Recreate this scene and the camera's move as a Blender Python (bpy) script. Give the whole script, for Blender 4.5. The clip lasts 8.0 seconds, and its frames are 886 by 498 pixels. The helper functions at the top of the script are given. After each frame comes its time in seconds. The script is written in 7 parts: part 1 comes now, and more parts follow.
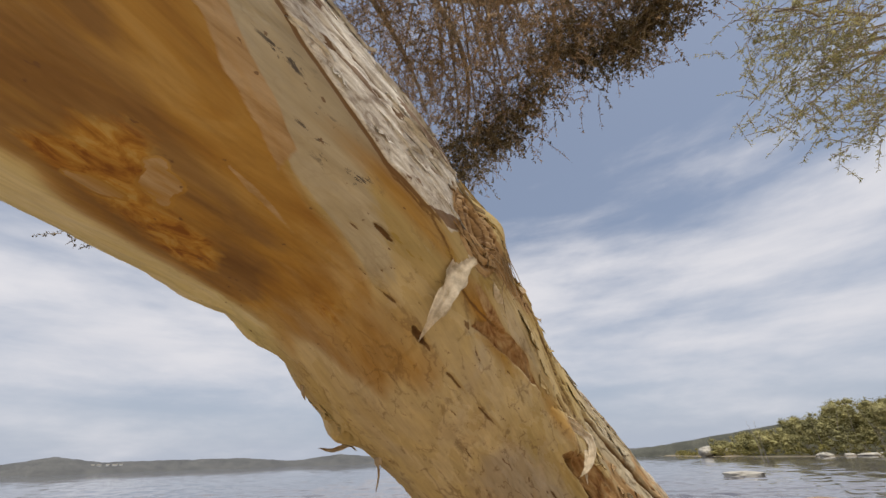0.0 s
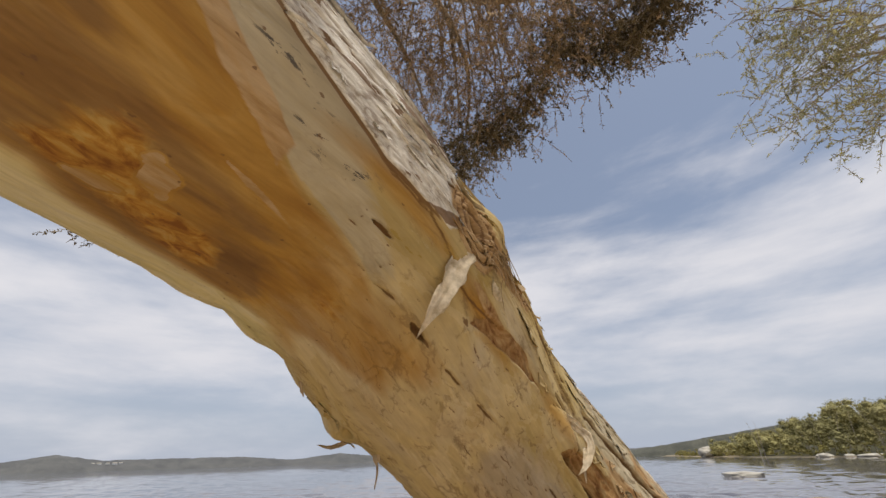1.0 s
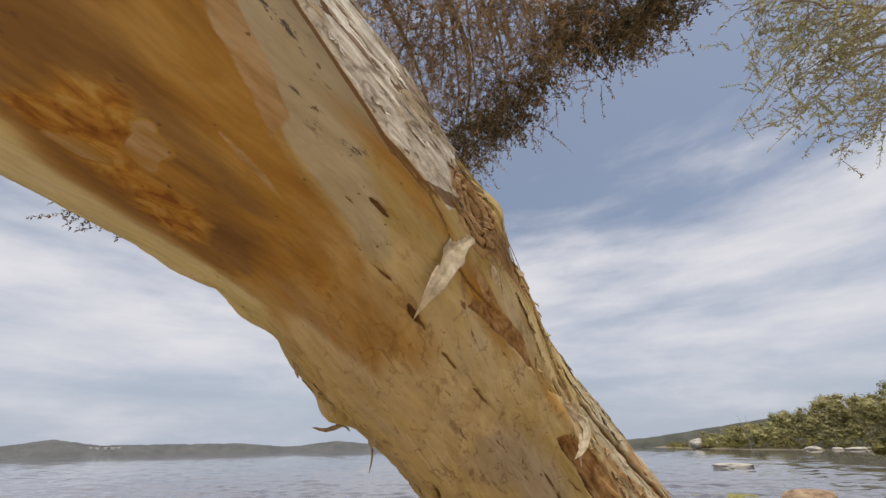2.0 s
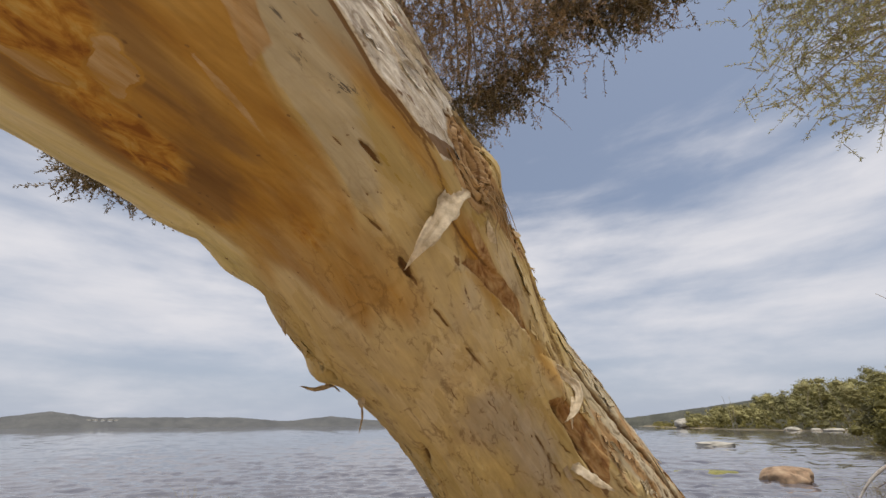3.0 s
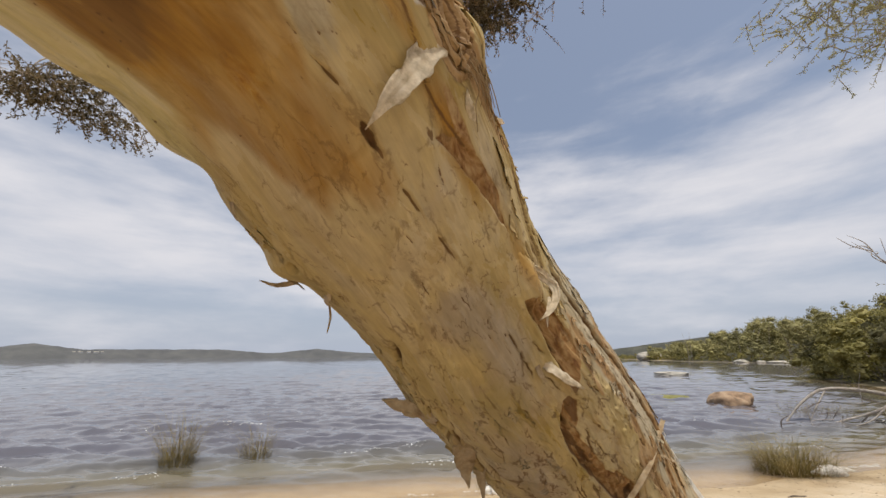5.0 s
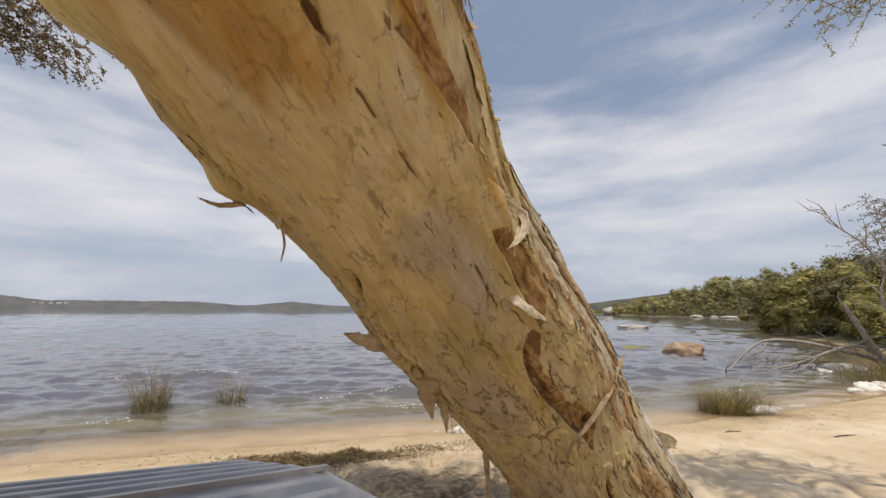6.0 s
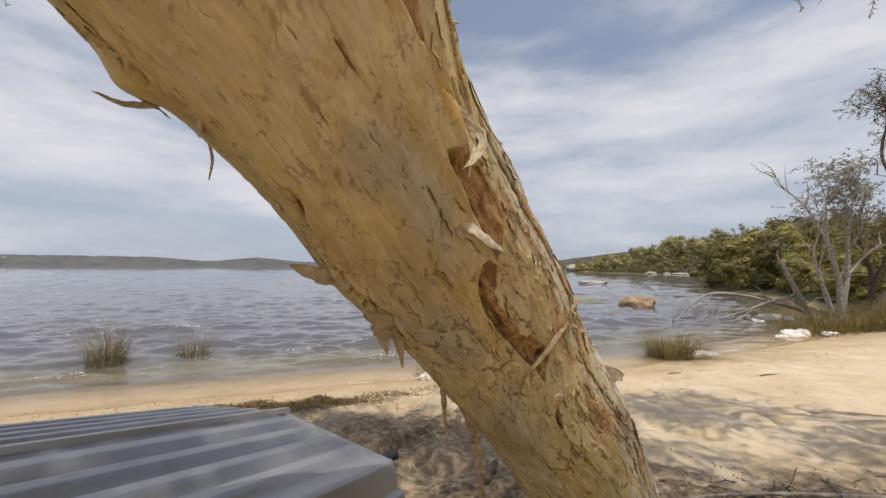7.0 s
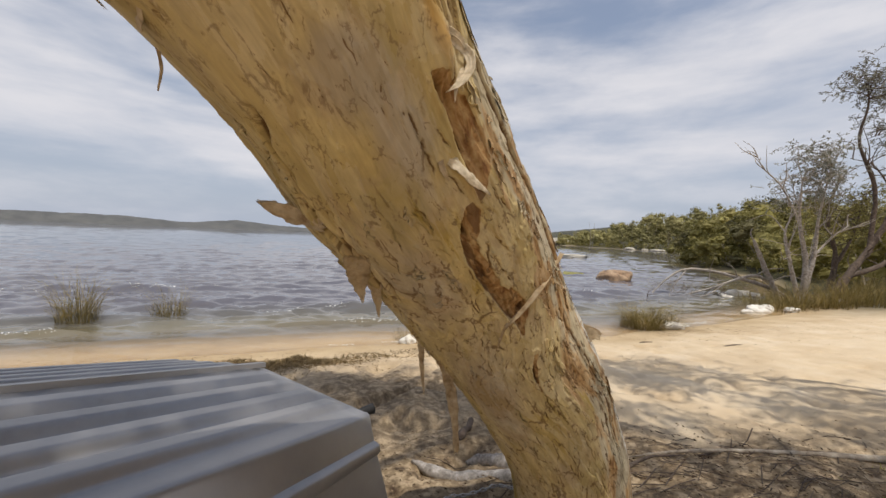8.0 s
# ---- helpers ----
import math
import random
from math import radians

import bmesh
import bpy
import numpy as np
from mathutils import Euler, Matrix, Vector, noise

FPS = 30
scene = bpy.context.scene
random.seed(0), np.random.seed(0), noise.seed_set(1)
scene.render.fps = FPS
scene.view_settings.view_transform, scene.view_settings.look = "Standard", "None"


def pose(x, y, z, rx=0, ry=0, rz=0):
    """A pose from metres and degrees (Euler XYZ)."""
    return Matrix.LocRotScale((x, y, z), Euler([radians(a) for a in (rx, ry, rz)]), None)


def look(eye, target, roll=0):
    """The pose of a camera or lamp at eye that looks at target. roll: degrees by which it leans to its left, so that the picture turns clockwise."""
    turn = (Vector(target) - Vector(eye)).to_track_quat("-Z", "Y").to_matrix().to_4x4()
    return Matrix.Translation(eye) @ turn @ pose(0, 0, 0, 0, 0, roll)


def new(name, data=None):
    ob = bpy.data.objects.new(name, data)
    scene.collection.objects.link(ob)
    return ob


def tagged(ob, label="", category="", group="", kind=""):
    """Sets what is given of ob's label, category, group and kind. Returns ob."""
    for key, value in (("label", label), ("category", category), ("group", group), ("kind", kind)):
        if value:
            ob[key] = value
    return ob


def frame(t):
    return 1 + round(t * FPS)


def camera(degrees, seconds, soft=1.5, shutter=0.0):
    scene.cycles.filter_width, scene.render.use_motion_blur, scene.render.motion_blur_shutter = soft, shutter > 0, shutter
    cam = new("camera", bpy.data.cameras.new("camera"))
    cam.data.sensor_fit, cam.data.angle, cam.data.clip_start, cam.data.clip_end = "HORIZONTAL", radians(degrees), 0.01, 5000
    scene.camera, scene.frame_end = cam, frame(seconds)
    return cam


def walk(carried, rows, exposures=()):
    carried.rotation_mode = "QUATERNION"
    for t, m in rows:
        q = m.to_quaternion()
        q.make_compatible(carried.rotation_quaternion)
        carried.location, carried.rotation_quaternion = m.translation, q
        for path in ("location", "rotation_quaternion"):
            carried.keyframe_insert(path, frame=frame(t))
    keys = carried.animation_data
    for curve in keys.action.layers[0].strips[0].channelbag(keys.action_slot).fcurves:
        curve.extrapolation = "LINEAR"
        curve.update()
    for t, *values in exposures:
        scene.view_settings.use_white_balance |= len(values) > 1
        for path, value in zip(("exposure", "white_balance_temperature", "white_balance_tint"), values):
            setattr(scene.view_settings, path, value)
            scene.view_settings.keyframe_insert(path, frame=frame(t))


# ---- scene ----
cam = camera(99.4, 8.0)
PATH = [
    (0, (0.198, 0.286, 2.203), (-0.073, 2.007, 3.185), -1.9),
    (0.5, (0.198, 0.289, 2.203), (-0.073, 2.012, 3.181), -1.9),
    (1, (0.2, 0.29, 2.199), (-0.073, 2.012, 3.179), -1.7),
    (1.5, (0.198, 0.297, 2.196), (-0.073, 2.028, 3.161), -1.4),
    (3, (0.192, 0.361, 2.157), (-0.061, 2.154, 3.006), -0.3),
    (3.5, (0.191, 0.397, 2.135), (-0.051, 2.225, 2.909), -0.0),
    (4, (0.193, 0.426, 2.118), (-0.038, 2.285, 2.818), 0.2),
    (4.5, (0.194, 0.447, 2.103), (-0.018, 2.331, 2.739), -0.1),
    (6, (0.221, 0.542, 2.037), (0.161, 2.515, 2.362), 0.3),
    (6.5, (0.241, 0.578, 2.005), (0.265, 2.568, 2.201), 0.2),
    (7, (0.259, 0.603, 1.975), (0.361, 2.598, 2.074), 0.5),
    (7.5, (0.266, 0.629, 1.943), (0.41, 2.624, 1.962), 1.5),
    (8, (0.272, 0.657, 1.913), (0.463, 2.647, 1.852), 2.4),
]
walk(cam, [(t, look(eye, target, roll)) for t, eye, target, roll in PATH])

# ---- world, sun, exposure ----
SUN = Vector((0.18, -0.21, 0.96)).normalized()
world = bpy.data.worlds.new("world")
scene.world = world
world.use_nodes = True


def nodes_of(tree):
    tree.nodes.clear()

    def add(kind, **kw):
        n = tree.nodes.new(kind)
        for k, v in kw.items():
            if k in n.inputs:
                n.inputs[k].default_value = v
            else:
                setattr(n, k, v)
        return n

    def link(a, b, out=0, inp=0):
        tree.links.new(a.outputs[out], b.inputs[inp])
    return add, link


add, link = nodes_of(world.node_tree)
sky = add("ShaderNodeTexSky", sky_type="NISHITA", sun_disc=False)
sky.sun_elevation = math.asin(SUN.z)
sky.sun_rotation = math.atan2(SUN.x, SUN.y)
sky.dust_density, sky.air_density, sky.ozone_density = 2.0, 1.0, 1.5
co = add("ShaderNodeTexCoord")
sep = add("ShaderNodeSeparateXYZ")
link(co, sep)
mp = add("ShaderNodeMapping")
mp.inputs["Rotation"].default_value = (radians(2), radians(-5), 0)
mp.inputs["Scale"].default_value = (0.9, 0.9, 4.0)
mp.inputs["Location"].default_value = (3.1, 1.4, 0.35)
link(co, mp)
cn = add("ShaderNodeTexNoise", Scale=2.3, Detail=9.0, Roughness=0.52, Distortion=0.15)
link(mp, cn)
mp2 = add("ShaderNodeMapping")
mp2.inputs["Scale"].default_value = (1.0, 1.0, 2.4)
link(co, mp2)
puff = add("ShaderNodeTexNoise", Scale=5.2, Detail=10.0, Roughness=0.58, Distortion=0.2)
link(mp2, puff)
heap = add("ShaderNodeMath", operation="MULTIPLY_ADD")
heap.inputs[1].default_value = 0.34
link(puff, heap, 0, 0), link(cn, heap, 0, 2)
cover = add("ShaderNodeValToRGB")
link(sep, cover, 2, 0)
ramp = cover.color_ramp
ramp.elements[0].position, ramp.elements[0].color = 0.0, (0.24,) * 3 + (1,)
ramp.elements[1].position, ramp.elements[1].color = 1.0, (0.16,) * 3 + (1,)
for pos, v in ((0.08, 0.34), (0.17, 0.46), (0.34, 0.50), (0.45, 0.42), (0.53, 0.30), (0.66, 0.12)):
    ramp.elements.new(pos).color = (v, v, v, 1)
cs = add("ShaderNodeMath", operation="ADD")
link(heap, cs, 0, 0), link(cover, cs, 0, 1)
mask = add("ShaderNodeMapRange", interpolation_type="SMOOTHSTEP")
mask.inputs["From Min"].default_value, mask.inputs["From Max"].default_value = 0.86, 1.34
link(cs, mask)
# pale high haze keeps the blue soft
hazy = add("ShaderNodeMix", data_type="RGBA")
hz = add("ShaderNodeMapRange")
hz.inputs["From Max"].default_value = 0.48
hz.inputs["To Min"].default_value, hz.inputs["To Max"].default_value = 0.94, 0.34
link(sep, hz, 2, 0)
link(hz, hazy)
hazy.inputs["B"].default_value = (4.2, 4.65, 5.6, 1)
link(sky, hazy, 0, 6)
shade = add("ShaderNodeTexNoise", Scale=3.4, Detail=6.0)
link(mp, shade)
cloud = add("ShaderNodeMix", data_type="RGBA")
cloud.inputs["A"].default_value = (6.1, 6.15, 6.65, 1)
cloud.inputs["B"].default_value = (7.5, 7.35, 7.6, 1)
link(shade, cloud)
mixed = add("ShaderNodeMix", data_type="RGBA")
link(mask, mixed), link(hazy, mixed, 2, 6), link(cloud, mixed, 2, 7)
bg = add("ShaderNodeBackground", Strength=0.108)
link(mixed, bg, 2, 0)
link(bg, add("ShaderNodeOutputWorld"))

lamp = bpy.data.lights.new("sun", "SUN")
lamp.energy, lamp.angle, lamp.color = 3.4, radians(0.53), (1.0, 0.95, 0.87)
sun = new("sun", lamp)
sun.matrix_world = look(SUN * 30, (0, 0, 0))
scene.view_settings.exposure = 0.0


# ---- numeric helpers ----
def vnoise(p, seed=0):
    """Smooth value noise in 0..1 for points (n, 3)."""
    p = np.asarray(p, float)
    i = np.floor(p).astype(np.int64)
    f = p - i
    f = f * f * f * (f * (f * 6 - 15) + 10)

    def h(dx, dy, dz):
        a = ((i[:, 0] + dx) * 73856093) ^ ((i[:, 1] + dy) * 19349663) ^ ((i[:, 2] + dz) * 83492791) ^ (seed * 2654435)
        a = (a ^ (a >> 13)) * 1274126177
        a = (a ^ (a >> 16)) & 0xFFFFFF
        a = (a * 48271) & 0xFFFFFF
        return a / 0xFFFFFF
    x, y, z = f.T
    lerp = lambda a, b, t: a + (b - a) * t
    return lerp(lerp(lerp(h(0, 0, 0), h(1, 0, 0), x), lerp(h(0, 1, 0), h(1, 1, 0), x), y),
                lerp(lerp(h(0, 0, 1), h(1, 0, 1), x), lerp(h(0, 1, 1), h(1, 1, 1), x), y), z)


def fbm(p, octaves=4, seed=0, gain=0.5):
    p = np.asarray(p, float)
    out, amp, tot = 0, 1.0, 0.0
    for k in range(octaves):
        out = out + amp * vnoise(p * 2.03 ** k + 11.7 * k, seed + k)
        tot += amp
        amp *= gain
    return out / tot


def sstep(a, b, x):
    t = np.clip((x - a) / (b - a), 0, 1)
    return t * t * (3 - 2 * t)


def mesh_of(name, verts, faces, mat=None, smooth=True):
    """A mesh from arrays of vertices and of faces of one size."""
    verts, faces = np.asarray(verts, np.float32), np.asarray(faces, np.int32)
    me = bpy.data.meshes.new(name)
    n, k = faces.shape
    me.vertices.add(len(verts))
    me.vertices.foreach_set("co", verts.ravel())
    me.loops.add(n * k)
    me.loops.foreach_set("vertex_index", faces.ravel())
    me.polygons.add(n)
    me.polygons.foreach_set("loop_start", np.arange(0, n * k, k, dtype=np.int32))
    me.polygons.foreach_set("use_smooth", np.full(n, smooth))
    me.update(calc_edges=True)
    if mat:
        me.materials.append(mat)
    return me


def thing(name, at=(0, 0, 0), label="", category="", group="", kind=""):
    ob = new(name)
    ob.empty_display_size = 0.1
    ob.location = at
    return tagged(ob, label, category, group, kind)


def part(name, data, mat, parent, label="", kind=""):
    """Links a bmesh or mesh, in world places, as one mesh object under its parent."""
    if isinstance(data, bmesh.types.BMesh):
        me = bpy.data.meshes.new(name)
        data.to_mesh(me)
        data.free()
        for poly in me.polygons:
            poly.use_smooth = True
    else:
        me = data
    if mat and not me.materials:
        me.materials.append(mat)
    ob = new(name, me)
    if parent:
        ob.parent = parent
        base = parent.location.copy()
        if parent.parent:
            base += parent.parent.location
        me.transform(Matrix.Translation(-base))
    return tagged(ob, label, kind=kind)


def solo(name, data, mat, label, category, group="", kind=""):
    """A thing that is one mesh; its origin is set at its base."""
    ob = part(name, data, mat, None)
    co_ = np.empty(len(ob.data.vertices) * 3, np.float32)
    ob.data.vertices.foreach_get("co", co_)
    co_ = co_.reshape(-1, 3)
    at = Vector((float(co_[:, 0].mean()), float(co_[:, 1].mean()), float(co_[:, 2].min())))
    ob.data.transform(Matrix.Translation(-at))
    ob.location = at
    return tagged(ob, label, category, group, kind)


def grid_faces(n, m, wrap=False):
    """Quads of an n x m grid of vertices; wrap joins the last column to the first."""
    i, j = np.meshgrid(np.arange(n - 1), np.arange(m if wrap else m - 1), indexing="ij")
    a, b = i * m + j, i * m + (j + 1) % m
    return np.stack([a, b, b + m, a + m], -1).reshape(-1, 4)


def frames_along(pts):
    pts = np.asarray(pts, float)
    t = np.gradient(pts, axis=0)
    t /= np.linalg.norm(t, axis=1)[:, None] + 1e-9
    ref = np.array([0.0, 0.0, 1.0]) if abs(t[0, 2]) < 0.9 else np.array([1.0, 0.0, 0.0])
    u = np.empty_like(t)
    prev = np.cross(t[0], ref)
    for k in range(len(t)):
        prev = prev - t[k] * (prev @ t[k])
        prev /= np.linalg.norm(prev) + 1e-9
        u[k] = prev
    return t, u, np.cross(t, u)


def smooth_path(pts, n=24):
    """A smooth line of n points through pts (Catmull-Rom); further columns, such as radii, go along."""
    pts = np.asarray(pts, float)
    f = np.linspace(0, len(pts) - 1, n)
    i = np.clip(f.astype(int), 0, len(pts) - 2)
    t = (f - i)[:, None]
    m = np.gradient(pts, axis=0)
    return ((2 * t**3 - 3 * t**2 + 1) * pts[i] + (t**3 - 2 * t**2 + t) * m[i] + (-2 * t**3 + 3 * t**2) * pts[i + 1] + (t**3 - t**2) * m[i + 1])


def tube(pts, radii, sides=8, rough=0.0, seed=0):
    """Vertices and quads of a tapered tube along pts, uneven by rough."""
    pts, radii = np.asarray(pts, float), np.broadcast_to(np.asarray(radii, float), (len(pts),))
    t, u, v = frames_along(pts)
    a = np.linspace(0, 2 * np.pi, sides, endpoint=False)
    d = u[:, None] * np.cos(a)[None, :, None] + v[:, None] * np.sin(a)[None, :, None]
    verts = pts[:, None] + radii[:, None, None] * d
    if rough:
        flat = verts.reshape(-1, 3)
        k = 1 + rough * (2 * fbm(flat / max(radii.max(), 1e-3) * 0.8, 3, seed) - 1)
        verts = pts[:, None] + (radii[:, None] * k.reshape(len(pts), sides))[..., None] * d
    verts = verts.reshape(-1, 3)
    n = len(pts)
    caps = []
    for base in (0, (n - 1) * sides):
        for j in range(1, sides - 1, 2):
            caps.append([base, base + j, base + min(j + 1, sides - 1), base + min(j + 2, sides - 1)] if j + 2 < sides else [base, base + j, base + j + 1, base + j + 1])
    faces = [f for f in grid_faces(n, sides, True).tolist()]
    for c in caps:
        if len(set(c)) == 4:
            faces.append(c)
    return verts, np.array(faces)


class Bag:
    """Collects quads of many pieces for one mesh."""

    def __init__(self):
        self.v, self.f, self.n = [], [], 0

    def put(self, verts, faces):
        self.v.append(np.asarray(verts, float))
        self.f.append(np.asarray(faces) + self.n)
        self.n += len(verts)
        return self

    def mesh(self, name, mat=None, smooth=True):
        return mesh_of(name, np.concatenate(self.v), np.concatenate(self.f), mat, smooth)


def leaf_quads(base, way, length, width, rng, curl=0.15):
    """Pointed leaves as one folded quad each: base points, directions, lengths, widths."""
    n = len(base)
    way = way / (np.linalg.norm(way, axis=1)[:, None] + 1e-9)
    side = np.cross(way, rng.normal(size=(n, 3)))
    side /= np.linalg.norm(side, axis=1)[:, None] + 1e-9
    up = np.cross(side, way)
    length, width = np.broadcast_to(length, (n,))[:, None], np.broadcast_to(width, (n,))[:, None]
    mid = base + way * length * 0.45 + up * length * curl * 0.4
    tip = base + way * length - up * length * curl * 0.3
    v = np.stack([base, mid + side * width / 2, tip, mid - side * width / 2], 1).reshape(-1, 3)
    return v, np.arange(4 * n).reshape(n, 4)


def ribbon(pts, widths, side, thick=0.003, rough=0.15, seed=0):
    """A closed, slightly cupped strip of bark along pts; side is its cross direction at the start and end."""
    pts = smooth_path(pts, 22)
    n = len(pts)
    w = np.interp(np.linspace(0, 1, n), np.linspace(0, 1, len(widths)), widths)
    s0, s1 = np.array(side[0], float), np.array(side[1], float)
    f = np.linspace(0, 1, n)[:, None]
    t, _, _ = frames_along(pts)
    s = s0 * (1 - f) + s1 * f
    s = s - t * (s * t).sum(1)[:, None]
    s /= np.linalg.norm(s, axis=1)[:, None] + 1e-9
    nrm = np.cross(t, s)
    m = 11
    x = np.linspace(-0.5, 0.5, m)
    along = np.linspace(0, 1, n)
    g0 = pts[:, None] + s[:, None] * (w[:, None] * x[None])[..., None]
    key = np.stack(np.broadcast_arrays(along[:, None] * 7 + seed, x[None] * 9, 0.3 + 0 * x[None]), -1).reshape(-1, 3)
    crease = (fbm(key * (0.6, 1.3, 1), 3, seed + 3) - 0.5).reshape(n, m)
    tatter = (vnoise(np.c_[x * 11 + seed, 0 * x, 0 * x], seed + 9) - 0.5)
    span = np.linalg.norm(pts[-1] - pts[0])
    g0 = g0 + t[:, None] * (tatter[None] * (along[:, None] ** 6 - 0.7 * (1 - along[:, None]) ** 6) * min(0.022, 0.16 * span))[..., None]
    jag = (vnoise(np.c_[along * 14 + seed, 0 * along, 0 * along], seed) - 0.5)
    top, bot = (g0 + nrm[:, None] * ((x**2 * 0.35)[None] * w[:, None] + crease * w[:, None] * (0.08 + rough) + sign * thick * 0.5)[..., None] for sign in (1, -1))
    for g in (top, bot):
        g[:, 0] += s * (jag * w * 0.22)[:, None]
        g[:, -1] += s * (np.roll(jag, 5) * w * 0.22)[:, None]
    ring = np.concatenate([top, bot[:, ::-1]], 1)
    verts = ring.reshape(-1, 3)
    faces = grid_faces(n, 2 * m, True).tolist()
    for base in (0, (n - 1) * 2 * m):
        for j in range(m - 1):
            faces.append([base + j, base + j + 1, base + 2 * m - 2 - j, base + 2 * m - 1 - j])
    return mesh_of("strip", verts, faces)


# ---- materials ----
def material(name):
    mat = bpy.data.materials.new(name)
    mat.use_nodes = True
    add, link = nodes_of(mat.node_tree)
    out = add("ShaderNodeOutputMaterial")
    return mat, add, link, out


def surface(name, colors, scale=8.0, detail=6.0, rough=0.8, bump=0.3, dist=0.01, stretch=(1, 1, 1), metal=0.0, fine=60.0, translucent=0.0, per_piece=0.0, spec=0.3):
    """Noise-mixed colours at two scales with relief; translucent lets light through thin leaves."""
    mat, add, link, out = material(name)
    co = add("ShaderNodeTexCoord")
    mp = add("ShaderNodeMapping")
    mp.inputs["Scale"].default_value = stretch
    link(co, mp, 3)
    n1 = add("ShaderNodeTexNoise", Scale=scale, Detail=detail, Roughness=0.62)
    link(mp, n1)
    n2 = add("ShaderNodeTexNoise", Scale=fine, Detail=4.0, Roughness=0.6)
    link(mp, n2)
    rp = add("ShaderNodeValToRGB")
    link(n1, rp)
    e = rp.color_ramp.elements
    k = len(colors)
    e[0].position, e[0].color = 0.30, (*colors[0], 1)
    e[1].position, e[1].color = 0.70, (*colors[-1], 1)
    for j in range(1, k - 1):
        e.new(0.30 + 0.40 * j / (k - 1)).color = (*colors[j], 1)
    hsv = add("ShaderNodeHueSaturation")
    link(rp, hsv, 0, 4)
    val = add("ShaderNodeMapRange")
    val.inputs["From Min"].default_value, val.inputs["From Max"].default_value = 0.25, 0.75
    val.inputs["To Min"].default_value, val.inputs["To Max"].default_value = 0.78, 1.2
    link(n2, val)
    src = val
    if per_piece:
        geo = add("ShaderNodeNewGeometry")
        pr = add("ShaderNodeMapRange")
        pr.inputs["To Min"].default_value, pr.inputs["To Max"].default_value = 1 - per_piece, 1 + per_piece
        link(geo, pr, geo.outputs.find("Random Per Island"), 0)
        mul = add("ShaderNodeMath", operation="MULTIPLY")
        link(val, mul, 0, 0), link(pr, mul, 0, 1)
        src = mul
    link(src, hsv, 0, 2)
    bs = add("ShaderNodeBsdfPrincipled", Roughness=rough, Metallic=metal)
    bs.inputs["Specular IOR Level"].default_value = spec
    link(hsv, bs)
    ad = add("ShaderNodeMath", operation="ADD")
    link(n1, ad, 0, 0), link(n2, ad, 0, 1)
    bp = add("ShaderNodeBump", Strength=bump, Distance=dist)
    link(ad, bp, 0, 2)
    link(bp, bs, 0, bs.inputs.find("Normal"))
    if translucent:
        tr = add("ShaderNodeBsdfTranslucent")
        link(hsv, tr)
        mx = add("ShaderNodeMixShader")
        mx.inputs[0].default_value = translucent
        link(bs, mx, 0, 1), link(tr, mx, 0, 2), link(mx, out)
    else:
        link(bs, out)
    return mat


